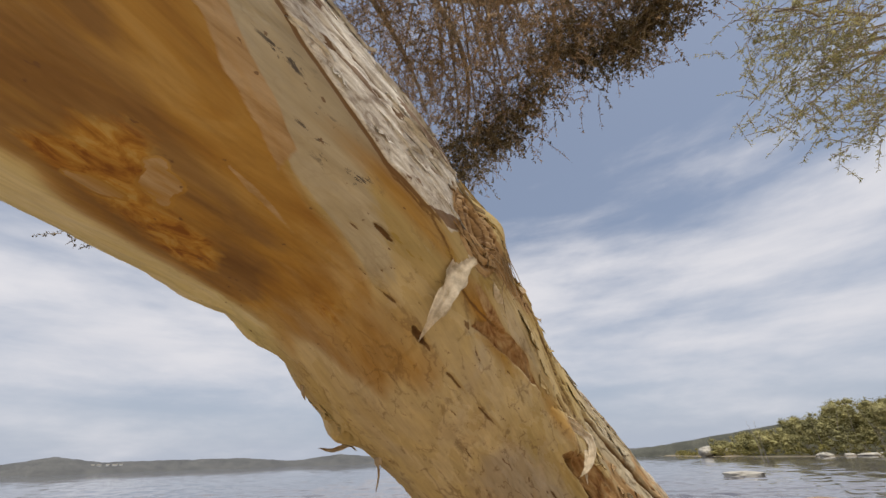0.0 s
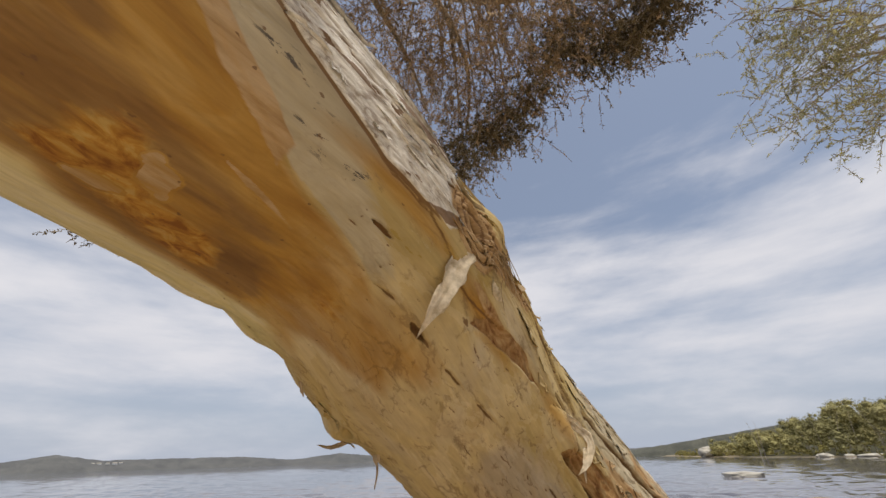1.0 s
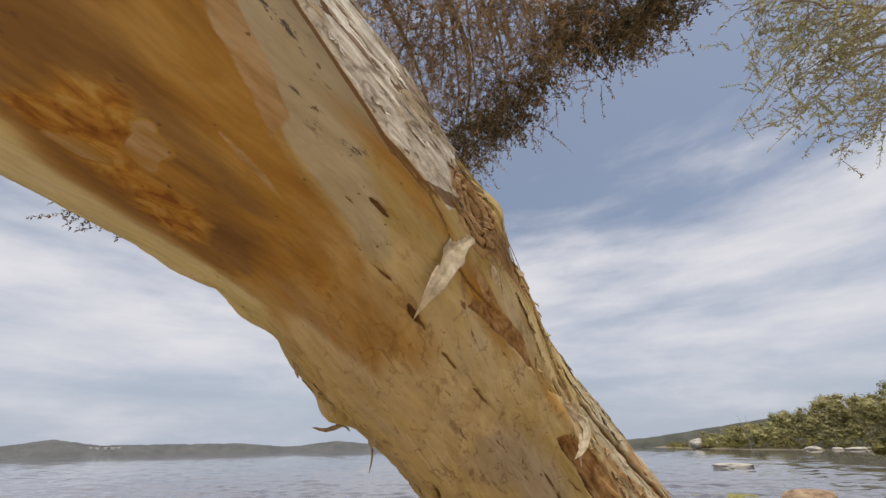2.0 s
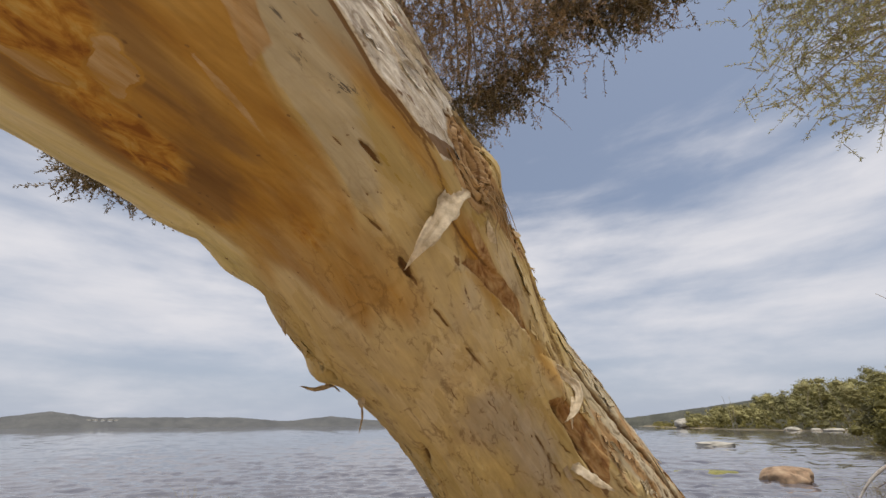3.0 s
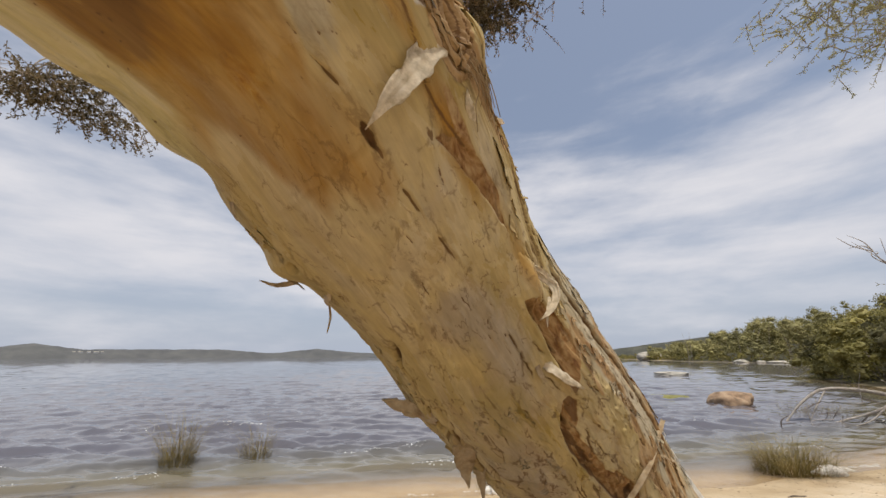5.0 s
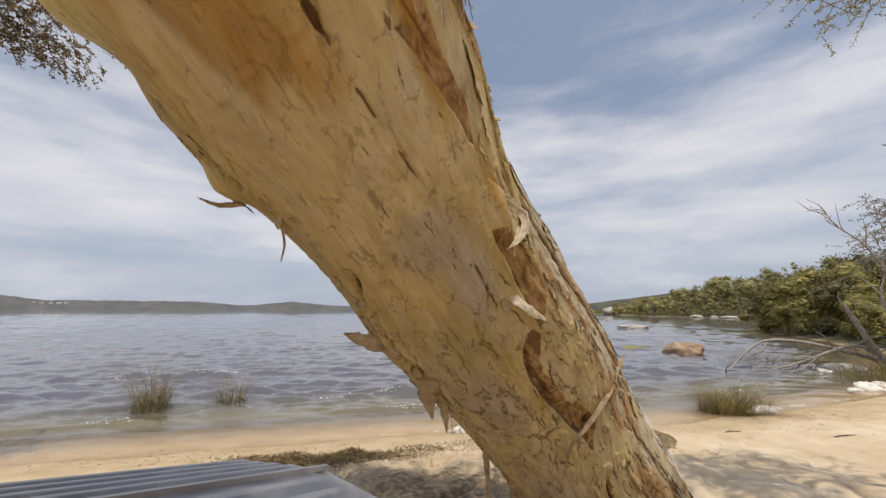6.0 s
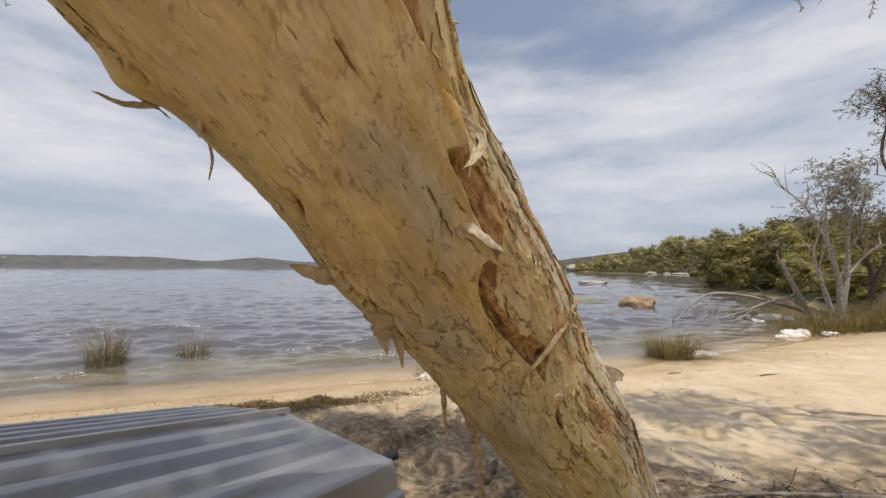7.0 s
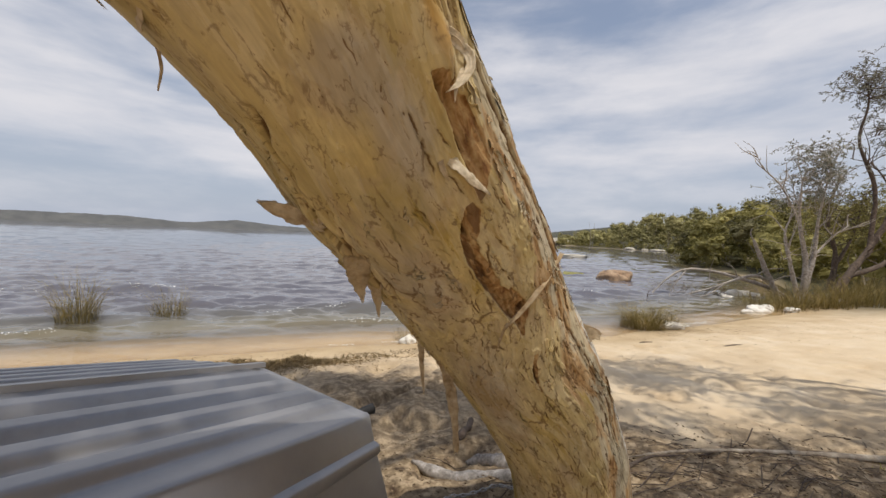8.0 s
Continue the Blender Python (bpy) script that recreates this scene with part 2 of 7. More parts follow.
def bark_material():
    """Paperbark: cream paper layers, golden and rusty exposed layers, grey weathered top, dark fissures."""
    mat, add, link, out = material("paperbark")
    at = add("ShaderNodeAttribute", attribute_name="bark_place")
    zo = add("ShaderNodeAttribute", attribute_name="zones")
    la = add("ShaderNodeAttribute", attribute_name="layers")
    ma = add("ShaderNodeAttribute", attribute_name="marks")
    zs, ls, ms = (add("ShaderNodeSeparateColor") for _ in range(3))
    link(zo, zs), link(la, ls), link(ma, ms)

    def noise(scale, stretch, detail=6.0, rough=0.6, dist=0.0, shift=0.0):
        m = add("ShaderNodeMapping")
        m.inputs["Scale"].default_value = stretch
        m.inputs["Location"].default_value = (shift, shift, shift)
        link(at, m, 1)
        n = add("ShaderNodeTexNoise", Scale=scale, Detail=detail, Roughness=rough, Distortion=dist)
        link(m, n)
        return n

    def ramp(src, stops):
        r = add("ShaderNodeValToRGB")
        link(src, r)
        e = r.color_ramp.elements
        e[0].position, e[0].color = stops[0][0], (*stops[0][1], 1)
        e[1].position, e[1].color = stops[-1][0], (*stops[-1][1], 1)
        for p, c in stops[1:-1]:
            e.new(p).color = (*c, 1)
        return r

    def mix(fac, a, b, fo=0, blend="MIX"):
        m = add("ShaderNodeMix", data_type="RGBA", blend_type=blend)
        if isinstance(fac, float):
            m.inputs["Factor"].default_value = fac
        else:
            link(fac, m, fo, 0)
        for s, i in ((a, 6), (b, 7)):
            if isinstance(s, tuple):
                m.inputs[i].default_value = (*s, 1)
            else:
                link(s, m, 2 if s.bl_idname == "ShaderNodeMix" else 0, i)
        return m

    def scaled(src, lo, hi, to0=0.0, to1=1.0, so=0):
        r = add("ShaderNodeMapRange")
        r.inputs["From Min"].default_value, r.inputs["From Max"].default_value = lo, hi
        r.inputs["To Min"].default_value, r.inputs["To Max"].default_value = to0, to1
        link(src, r, so, 0)
        return r

    def times(a, b, ao=0, bo=0, op="MULTIPLY"):
        m = add("ShaderNodeMath", operation=op)
        link(a, m, ao, 0)
        if isinstance(b, float):
            m.inputs[1].default_value = b
        else:
            link(b, m, bo, 1)
        return m

    def torn(field, fo, n, amount, soft):
        """A soft field cut along a ragged line by a noise."""
        m = add("ShaderNodeMath", operation="MULTIPLY_ADD")
        m.inputs[1].default_value = amount
        link(n, m, 0, 0), link(field, m, fo, 2)
        return scaled(m, 0.5 + amount / 2 - soft, 0.5 + amount / 2 + soft)
    wide = noise(4.2, (1, 1, 0.45), 4.0, 0.55, 0.6)
    patchy = noise(9.0, (1, 1, 0.5), 6.0, 0.62, 0.9, 3.0)
    flow = noise(11.0, (1, 1, 0.26), 5.0, 0.58, 0.9)
    rag = noise(34.0, (1, 1, 0.20), 7.0, 0.66, 0.5, 7.0)
    fibre = noise(150.0, (1, 1, 0.07), 4.0, 0.6, 0.3)
    blot = noise(46.0, (1, 1, 0.55), 5.0, 0.62, 0.7, 11.0)
    # cream paper in broad soft stains
    cream = ramp(wide, ((0.34, (0.335, 0.240, 0.082)), (0.45, (0.425, 0.305, 0.112)), (0.55, (0.475, 0.350, 0.150)), (0.66, (0.455, 0.350, 0.195))))
    stain = torn(ms, 2, patchy, 0.9, 0.16)
    c = mix(stain, cream, ramp(patchy, ((0.35, (0.33, 0.250, 0.145)), (0.65, (0.395, 0.305, 0.190)))))
    tan = times(scaled(patchy, 0.52, 0.60), ls, 0, 2)
    c = mix(times(tan, 0.55), c, (0.335, 0.215, 0.085))
    # paper layers: a few terraces of a warped field, each its own tint; edge shade is painted below
    lay = noise(4.6, (1, 1, 0.30), 8.0, 0.60, 0.8, 19.0)
    many = times(lay, 13.0)
    frac, flo = times(many, 0.0, op="FRACT"), times(many, 0.0, op="FLOOR")
    tint = add("ShaderNodeTexWhiteNoise", noise_dimensions="1D")
    link(flo, tint, 0, tint.inputs.find("W"))
    hue = add("ShaderNodeHueSaturation")
    link(c, hue, 2, 4), link(scaled(tint, 0, 1, 0.88, 1.12), hue, 0, 2), link(scaled(tint, 0, 1, 1.1, 0.86), hue, 0, 1)
    c = hue
    # smooth grey-pink sheet
    sheet = ramp(flow, ((0.35, (0.335, 0.270, 0.165)), (0.5, (0.415, 0.340, 0.215)), (0.65, (0.475, 0.400, 0.275))))
    c = mix(torn(la, 3, rag, 0.5, 0.07), c, sheet)
    golden = ramp(flow, ((0.30, (0.235, 0.112, 0.022)), (0.44, (0.315, 0.160, 0.030)), (0.55, (0.375, 0.205, 0.043)), (0.68, (0.435, 0.265, 0.080))))
    c = mix(torn(zs, 0, rag, 0.35, 0.26), c, golden)
    tanned = ramp(rag, ((0.36, (0.31, 0.185, 0.075)), (0.5, (0.41, 0.265, 0.125)), (0.62, (0.47, 0.325, 0.175))))
    c = mix(torn(ms, 1, rag, 0.45, 0.05), c, tanned)
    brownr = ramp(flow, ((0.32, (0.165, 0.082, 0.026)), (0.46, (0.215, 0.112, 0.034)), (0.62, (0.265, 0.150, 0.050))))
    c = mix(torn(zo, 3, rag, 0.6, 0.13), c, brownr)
    flame = ramp(blot, ((0.36, (0.21, 0.080, 0.014)), (0.46, (0.33, 0.150, 0.022)), (0.55, (0.42, 0.220, 0.040)), (0.66, (0.47, 0.300, 0.085))))
    c = mix(torn(ms, 0, rag, 0.95, 0.12), c, flame)
    pale = ramp(patchy, ((0.36, (0.50, 0.405, 0.170)), (0.5, (0.60, 0.500, 0.260)), (0.64, (0.63, 0.545, 0.350))))
    c = mix(torn(ls, 1, rag, 0.5, 0.14), c, pale)
    rust = ramp(blot, ((0.32, (0.15, 0.060, 0.018)), (0.47, (0.29, 0.155, 0.055)), (0.66, (0.44, 0.29, 0.130))))
    c = mix(torn(zs, 1, rag, 0.5, 0.07), c, rust)
    fleck = noise(88.0, (1, 1, 0.32), 8.0, 0.76, 0.9)
    grey = ramp(fleck, ((0.33, (0.13, 0.10, 0.075)), (0.39, (0.42, 0.36, 0.29)), (0.50, (0.60, 0.55, 0.465)), (0.62, (0.76, 0.715, 0.635))))
    c = mix(torn(zs, 2, rag, 0.45, 0.07), c, grey)
    # black specks of lichen on the grey sheet
    lich = times(scaled(noise(52.0, (1, 1, 0.34), 6.0, 0.7, 0.4, 5.0), 0.585, 0.625), ma, 0, 3)
    c = mix(lich, c, (0.085, 0.07, 0.055))
    # shade of rims, gaps and hollows put into the colour, with tears and pits
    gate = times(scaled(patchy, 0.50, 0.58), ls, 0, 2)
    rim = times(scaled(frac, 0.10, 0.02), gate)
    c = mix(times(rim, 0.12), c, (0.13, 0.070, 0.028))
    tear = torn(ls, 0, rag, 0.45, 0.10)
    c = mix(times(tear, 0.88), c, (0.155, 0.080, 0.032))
    push = add("ShaderNodeVectorMath", operation="MULTIPLY_ADD")
    push.inputs[1].default_value = (0.075, 0.075, 0.11)
    swirl = noise(20.0, (1, 1, 0.5), 5.0, 0.6, 0.3, 31.0)
    link(swirl, push, 1, 0), link(at, push, 1, 2)

    def crackle(scale, stretch, wide, gate0, shift):
        """Broken hairline cracks: edges of drawn-out cells, kept only here and there."""
        m = add("ShaderNodeMapping")
        m.inputs["Scale"].default_value = stretch
        link(push, m)
        v = add("ShaderNodeTexVoronoi", feature="DISTANCE_TO_EDGE", Scale=scale)
        link(m, v)
        return times(scaled(v, wide, wide * 0.25), scaled(noise(scale * 0.9, (1, 1, 0.5), 5.0, 0.65, 0.4, shift), gate0, gate0 + 0.05))
    thin = times(crackle(15.0, (1, 1, 0.30), 0.055, 0.51, 41.0), crackle(34.0, (1, 1, 0.45), 0.065, 0.53, 47.0), op="MAXIMUM")
    thin = times(thin, ls, 0, 2)
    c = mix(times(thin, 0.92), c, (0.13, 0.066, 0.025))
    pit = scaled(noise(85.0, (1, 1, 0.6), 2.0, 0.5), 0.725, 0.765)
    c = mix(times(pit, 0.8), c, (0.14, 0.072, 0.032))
    # crumpled paper: uneven tone and relief, the relief's shading put into the tone too
    crumple = noise(30.0, (1, 1, 0.42), 6.0, 0.62, 0.9, 23.0)
    geo = add("ShaderNodeNewGeometry")
    fmi = times(scaled(fibre, 0.3, 0.7, 0.91, 1.08), scaled(geo, 0, 1, 0.90, 1.08, geo.outputs.find("Random Per Island")))
    fmi = times(fmi, scaled(times(times(crumple, -0.5, op="ADD"), ls, 0, 2), -0.18, 0.18, 0.78, 1.15))
    hs = add("ShaderNodeHueSaturation")
    link(c, hs, 2, 4), link(fmi, hs, 0, 2)
    bs = add("ShaderNodeBsdfPrincipled", Roughness=0.74)
    bs.inputs["Specular IOR Level"].default_value = 0.26
    link(hs, bs)
    h = times(crumple, scaled(ls, 0, 1, 0.55, 1.7, 2))
    h = times(h, times(fibre, 0.30), op="ADD")
    h = times(h, times(times(flo, 0.10), gate), op="ADD")
    h = times(times(h, times(tear, -0.7), op="ADD"), times(thin, -0.45), op="ADD")
    h = times(h, times(fleck, times(zs, 2.4, 2)), op="ADD")
    bp = add("ShaderNodeBump", Strength=0.95, Distance=0.010)
    link(h, bp, 0, 2)
    link(bp, bs, 0, bs.inputs.find("Normal"))
    link(bs, out)
    return mat


def sand_material():
    mat, add, link, out = material("beach_sand")
    co = add("ShaderNodeTexCoord")
    zo = add("ShaderNodeAttribute", attribute_name="ground")
    sp = add("ShaderNodeSeparateColor")
    link(zo, sp)
    n1 = add("ShaderNodeTexNoise", Scale=1.6, Detail=7.0, Roughness=0.62)
    n2 = add("ShaderNodeTexNoise", Scale=14.0, Detail=6.0, Roughness=0.65)
    n3 = add("ShaderNodeTexNoise", Scale=420.0, Detail=2.0)
    n4 = add("ShaderNodeTexNoise", Scale=4.5, Detail=4.0, Roughness=0.6)
    for n in (n1, n2, n3, n4):
        link(co, n, 3)

    def ramp(src, stops):
        r = add("ShaderNodeValToRGB")
        link(src, r)
        e = r.color_ramp.elements
        e[0].position, e[0].color = stops[0][0], (*stops[0][1], 1)
        e[1].position, e[1].color = stops[-1][0], (*stops[-1][1], 1)
        for p, c in stops[1:-1]:
            e.new(p).color = (*c, 1)
        return r

    def mix(fac, a, b, fo=0, ao=0, bo=0):
        m = add("ShaderNodeMix", data_type="RGBA")
        link(fac, m, fo, 0)
        for s, o, i in ((a, ao, 6), (b, bo, 7)):
            if isinstance(s, tuple):
                m.inputs[i].default_value = (*s, 1)
            else:
                link(s, m, o, i)
        return m
    dry = ramp(n1, ((0.3, (0.50, 0.375, 0.235)), (0.55, (0.60, 0.475, 0.32)), (0.7, (0.64, 0.525, 0.375))))
    wet = ramp(n1, ((0.3, (0.38, 0.27, 0.145)), (0.7, (0.52, 0.395, 0.24))))
    litter = ramp(n2, ((0.32, (0.08, 0.052, 0.032)), (0.5, (0.24, 0.175, 0.105)), (0.62, (0.42, 0.32, 0.205))))
    c1 = mix(sp, dry, wet, 0)
    c2 = mix(sp, c1, litter, 1, 2)
    green = ramp(n2, ((0.3, (0.03, 0.035, 0.014)), (0.7, (0.10, 0.085, 0.045))))
    c3 = mix(sp, c2, green, 2, 2)
    gm = add("ShaderNodeMapRange")
    gm.inputs["From Min"].default_value, gm.inputs["From Max"].default_value = 0.3, 0.7
    gm.inputs["To Min"].default_value, gm.inputs["To Max"].default_value = 0.8, 1.16
    link(n3, gm)
    hs = add("ShaderNodeHueSaturation")
    link(c3, hs, 2, 4), link(gm, hs, 0, 2)
    bs = add("ShaderNodeBsdfPrincipled", Roughness=0.9)
    bs.inputs["Specular IOR Level"].default_value = 0.2
    link(hs, bs)
    sm = add("ShaderNodeMath", operation="MULTIPLY_ADD")
    link(n3, sm, 0, 0), link(n2, sm, 0, 2)
    sm.inputs[1].default_value = 0.25
    sm4 = add("ShaderNodeMath", operation="MULTIPLY_ADD")
    sm4.inputs[1].default_value = 2.2
    link(n4, sm4, 0, 0), link(sm, sm4, 0, 2)
    bp = add("ShaderNodeBump", Strength=0.8, Distance=0.050)
    link(sm4, bp, 0, 2)
    link(bp, bs, 0, bs.inputs.find("Normal"))
    link(bs, out)
    return mat


def water_material():
    """Wind-rippled, peaty lake: murk hides the bed with depth, the shallows let the sand show."""
    mat, add, link, out = material("lake_water")
    co = add("ShaderNodeTexCoord")
    at = add("ShaderNodeAttribute", attribute_name="murk")
    mp = add("ShaderNodeMapping")
    mp.inputs["Scale"].default_value = (0.45, 1.0, 1.0)
    mp.inputs["Rotation"].default_value = (0, 0, radians(-8))
    link(co, mp, 3)
    w1 = add("ShaderNodeTexNoise", Scale=8.5, Detail=7.0, Roughness=0.70, Distortion=0.8)
    w2 = add("ShaderNodeTexNoise", Scale=1.5, Detail=5.0, Roughness=0.62, Distortion=0.4)
    link(mp, w1), link(mp, w2)
    sm = add("ShaderNodeMath", operation="MULTIPLY_ADD")
    link(w2, sm, 0, 0), link(w1, sm, 0, 2)
    sm.inputs[1].default_value = 1.3
    bp = add("ShaderNodeBump", Strength=1.0, Distance=0.20)
    link(sm, bp, 0, 2)
    body = add("ShaderNodeBsdfPrincipled", Roughness=0.05, IOR=1.33)
    body.inputs["Base Color"].default_value = (0.14, 0.14, 0.15, 1)
    shoal = add("ShaderNodeValToRGB")
    link(at, shoal, 2)
    se = shoal.color_ramp.elements
    se[0].position, se[0].color = 0.03, (0.40, 0.33, 0.25, 1)
    se[1].position, se[1].color = 0.95, (0.122, 0.117, 0.132, 1)
    se.new(0.12).color = (0.28, 0.235, 0.165, 1)
    se.new(0.35).color = (0.155, 0.135, 0.085, 1)
    se.new(0.60).color = (0.125, 0.118, 0.108, 1)
    link(shoal, body)
    body.inputs["Specular IOR Level"].default_value = 0.5
    link(bp, body, 0, body.inputs.find("Normal"))
    clear = add("ShaderNodeBsdfTransparent")
    clear.inputs[0].default_value = (0.95, 0.91, 0.82, 1)
    gl = add("ShaderNodeBsdfGlossy", Roughness=0.10)
    link(bp, gl, 0, gl.inputs.find("Normal"))
    fr = add("ShaderNodeFresnel", IOR=1.33)
    link(bp, fr, 0, 1)
    thin = add("ShaderNodeMixShader")
    link(fr, thin), link(clear, thin, 0, 1), link(gl, thin, 0, 2)
    veil = add("ShaderNodeMapRange")
    veil.inputs["From Max"].default_value = 0.30
    link(at, veil, 2)
    mx = add("ShaderNodeMixShader")
    link(veil, mx), link(thin, mx, 0, 1), link(body, mx, 0, 2)
    link(mx, out)
    return mat


def boat_material():
    mat, add, link, out = material("dull_aluminium")
    co = add("ShaderNodeTexCoord")
    n1 = add("ShaderNodeTexNoise", Scale=3.0, Detail=7.0, Roughness=0.65)
    n2 = add("ShaderNodeTexNoise", Scale=45.0, Detail=4.0)
    mp = add("ShaderNodeMapping")
    mp.inputs["Scale"].default_value = (1, 6, 1)
    link(co, mp, 3), link(co, n1, 3), link(mp, n2)
    rp = add("ShaderNodeValToRGB")
    link(n1, rp)
    e = rp.color_ramp.elements
    e[0].position, e[0].color = 0.3, (0.29, 0.28, 0.275, 1)
    e[1].position, e[1].color = 0.7, (0.40, 0.385, 0.375, 1)
    e.new(0.42).color = (0.35, 0.337, 0.33, 1)
    bs = add("ShaderNodeBsdfPrincipled", Metallic=0.72)
    link(rp, bs)
    rr = add("ShaderNodeMapRange")
    rr.inputs["To Min"].default_value, rr.inputs["To Max"].default_value = 0.30, 0.42
    link(n2, rr)
    link(rr, bs, 0, bs.inputs.find("Roughness"))
    bp = add("ShaderNodeBump", Strength=0.15, Distance=0.003)
    link(n2, bp, 0, 2)
    link(bp, bs, 0, bs.inputs.find("Normal"))
    link(bs, out)
    return mat


BARK = bark_material()
SAND = sand_material()
WATER = water_material()
ALLOY = boat_material()
STRIP = surface("bark_strip", [(0.48, 0.36, 0.21), (0.68, 0.57, 0.40), (0.78, 0.69, 0.54)], 30, stretch=(1, 1, 1), rough=0.75, bump=0.5, dist=0.004, translucent=0.25)
STRIP_BROWN = surface("brown_strip", [(0.25, 0.16, 0.08), (0.44, 0.325, 0.19), (0.54, 0.43, 0.29)], 24, rough=0.8, bump=0.5, dist=0.004, translucent=0.2)
LIMB = surface("limb_bark", [(0.16, 0.12, 0.085), (0.34, 0.28, 0.21), (0.46, 0.40, 0.32)], 14, rough=0.85, bump=0.6, dist=0.01)
DEADWOOD = surface("dead_wood", [(0.16, 0.13, 0.10), (0.36, 0.31, 0.26), (0.52, 0.47, 0.41)], 12, rough=0.85, bump=0.5, dist=0.008)
DRIFT = surface("driftwood", [(0.14, 0.12, 0.10), (0.30, 0.27, 0.24), (0.46, 0.42, 0.38)], 26, rough=0.9, bump=0.9, dist=0.012, fine=110.0)
DARKWOOD = surface("dark_wood", [(0.045, 0.032, 0.025), (0.11, 0.08, 0.06), (0.17, 0.13, 0.10)], 12, rough=0.9, bump=0.5, dist=0.01)
LEAF_OLIVE = surface("olive_leaves", [(0.11, 0.088, 0.048), (0.19, 0.148, 0.078), (0.28, 0.21, 0.115)], 2.0, rough=0.55, bump=0.0, translucent=0.45, per_piece=0.35)
LEAF_BROWN = surface("brown_twigs", [(0.22, 0.145, 0.08), (0.37, 0.26, 0.15), (0.52, 0.39, 0.24)], 3.0, rough=0.8, bump=0.0, translucent=0.5, per_piece=0.3)
LEAF_LIGHT = surface("yellow_green_leaves", [(0.22, 0.21, 0.095), (0.40, 0.37, 0.16), (0.56, 0.51, 0.29)], 2.0, rough=0.5, bump=0.0, translucent=0.55, per_piece=0.35)
LEAF_BUSH = surface("bush_leaves", [(0.15, 0.132, 0.040), (0.31, 0.270, 0.080), (0.46, 0.385, 0.130)], 0.35, rough=0.6, bump=0.0, translucent=0.3, per_piece=0.4)
LEAF_DARK = surface("dark_bush_leaves", [(0.066, 0.062, 0.026), (0.14, 0.124, 0.048), (0.23, 0.19, 0.078)], 0.4, rough=0.6, bump=0.0, translucent=0.25, per_piece=0.4)
LEAF_GREY = surface("grey_green_leaves", [(0.17, 0.165, 0.12), (0.29, 0.285, 0.22), (0.40, 0.385, 0.31)], 2.0, rough=0.6, bump=0.0, translucent=0.35, per_piece=0.3)
LEAF_FAR = surface("far_leaves", [(0.16, 0.148, 0.066), (0.33, 0.295, 0.120), (0.50, 0.435, 0.19)], 0.10, rough=0.8, bump=0.0, translucent=0.2, per_piece=0.35)
SEDGE = surface("sedge_blades", [(0.085, 0.068, 0.020), (0.21, 0.160, 0.050), (0.42, 0.32, 0.13)], 6.0, rough=0.6, bump=0.0, translucent=0.3, per_piece=0.4)
ROCK_ORANGE = surface("orange_granite", [(0.15, 0.11, 0.07), (0.33, 0.215, 0.13), (0.46, 0.34, 0.22)], 4.0, rough=0.85, bump=0.6, dist=0.03)
ROCK_PALE = surface("pale_granite", [(0.26, 0.235, 0.19), (0.46, 0.42, 0.35), (0.60, 0.56, 0.47)], 0.9, rough=0.85, bump=0.6, dist=0.04)
ROCK_WHITE = surface("white_stone", [(0.50, 0.44, 0.36), (0.72, 0.67, 0.58), (0.82, 0.78, 0.70)], 5.0, rough=0.85, bump=0.5, dist=0.02)
ALGAE = surface("green_algae", [(0.10, 0.10, 0.02), (0.22, 0.20, 0.05), (0.30, 0.26, 0.09)], 5.0, rough=0.6, bump=0.4, dist=0.01)
FOAM = surface("lake_foam", [(0.62, 0.60, 0.55), (0.78, 0.77, 0.74), (0.85, 0.84, 0.82)], 20.0, rough=0.9, bump=0.5, dist=0.01)
LITTER = surface("leaf_litter", [(0.07, 0.045, 0.028), (0.19, 0.13, 0.08), (0.34, 0.25, 0.16)], 8.0, rough=0.9, bump=0.0, per_piece=0.5)
WEED = surface("dry_lake_weed", [(0.10, 0.065, 0.03), (0.22, 0.155, 0.075), (0.36, 0.27, 0.14)], 12.0, rough=0.9, bump=0.4, dist=0.01, per_piece=0.3)
# distance haze is mixed into the hills' scrub colour
HILL = surface("hazy_hill_scrub", [(0.082, 0.083, 0.083), (0.11, 0.110, 0.106), (0.14, 0.138, 0.128)], 0.02, rough=1.0, bump=0.0, fine=0.3)
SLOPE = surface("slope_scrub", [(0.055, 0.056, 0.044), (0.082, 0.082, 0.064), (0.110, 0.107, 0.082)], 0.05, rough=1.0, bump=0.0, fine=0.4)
IRON = surface("galvanised_chain", [(0.22, 0.20, 0.18), (0.38, 0.37, 0.36), (0.50, 0.49, 0.48)], 40.0, rough=0.45, metal=0.8, bump=0.2, dist=0.001)
BLACK = surface("black_rubber", [(0.012, 0.012, 0.013), (0.022, 0.021, 0.021), (0.035, 0.033, 0.032)], 30.0, rough=0.6, bump=0.2, dist=0.002)
WALLS = surface("white_walls", [(0.68, 0.66, 0.62), (0.76, 0.75, 0.72), (0.82, 0.81, 0.79)], 0.5, rough=0.8, bump=0.0)

# ---- ground, lake and far land ----
SHORE = np.array([(-400, -150), (-60, -14), (-15, 2.6), (-4.8, 6.0), (-0.35, 7.3), (4.2, 8.1), (7.9, 9.4), (12, 11.2), (15.5, 13.4), (17, 16), (21, 19.5), (27, 30), (32, 41),
                  (60, 56), (104, 112), (104, 126), (91, 144), (94, 200), (101, 250), (140, 420), (500, 1000)], float)


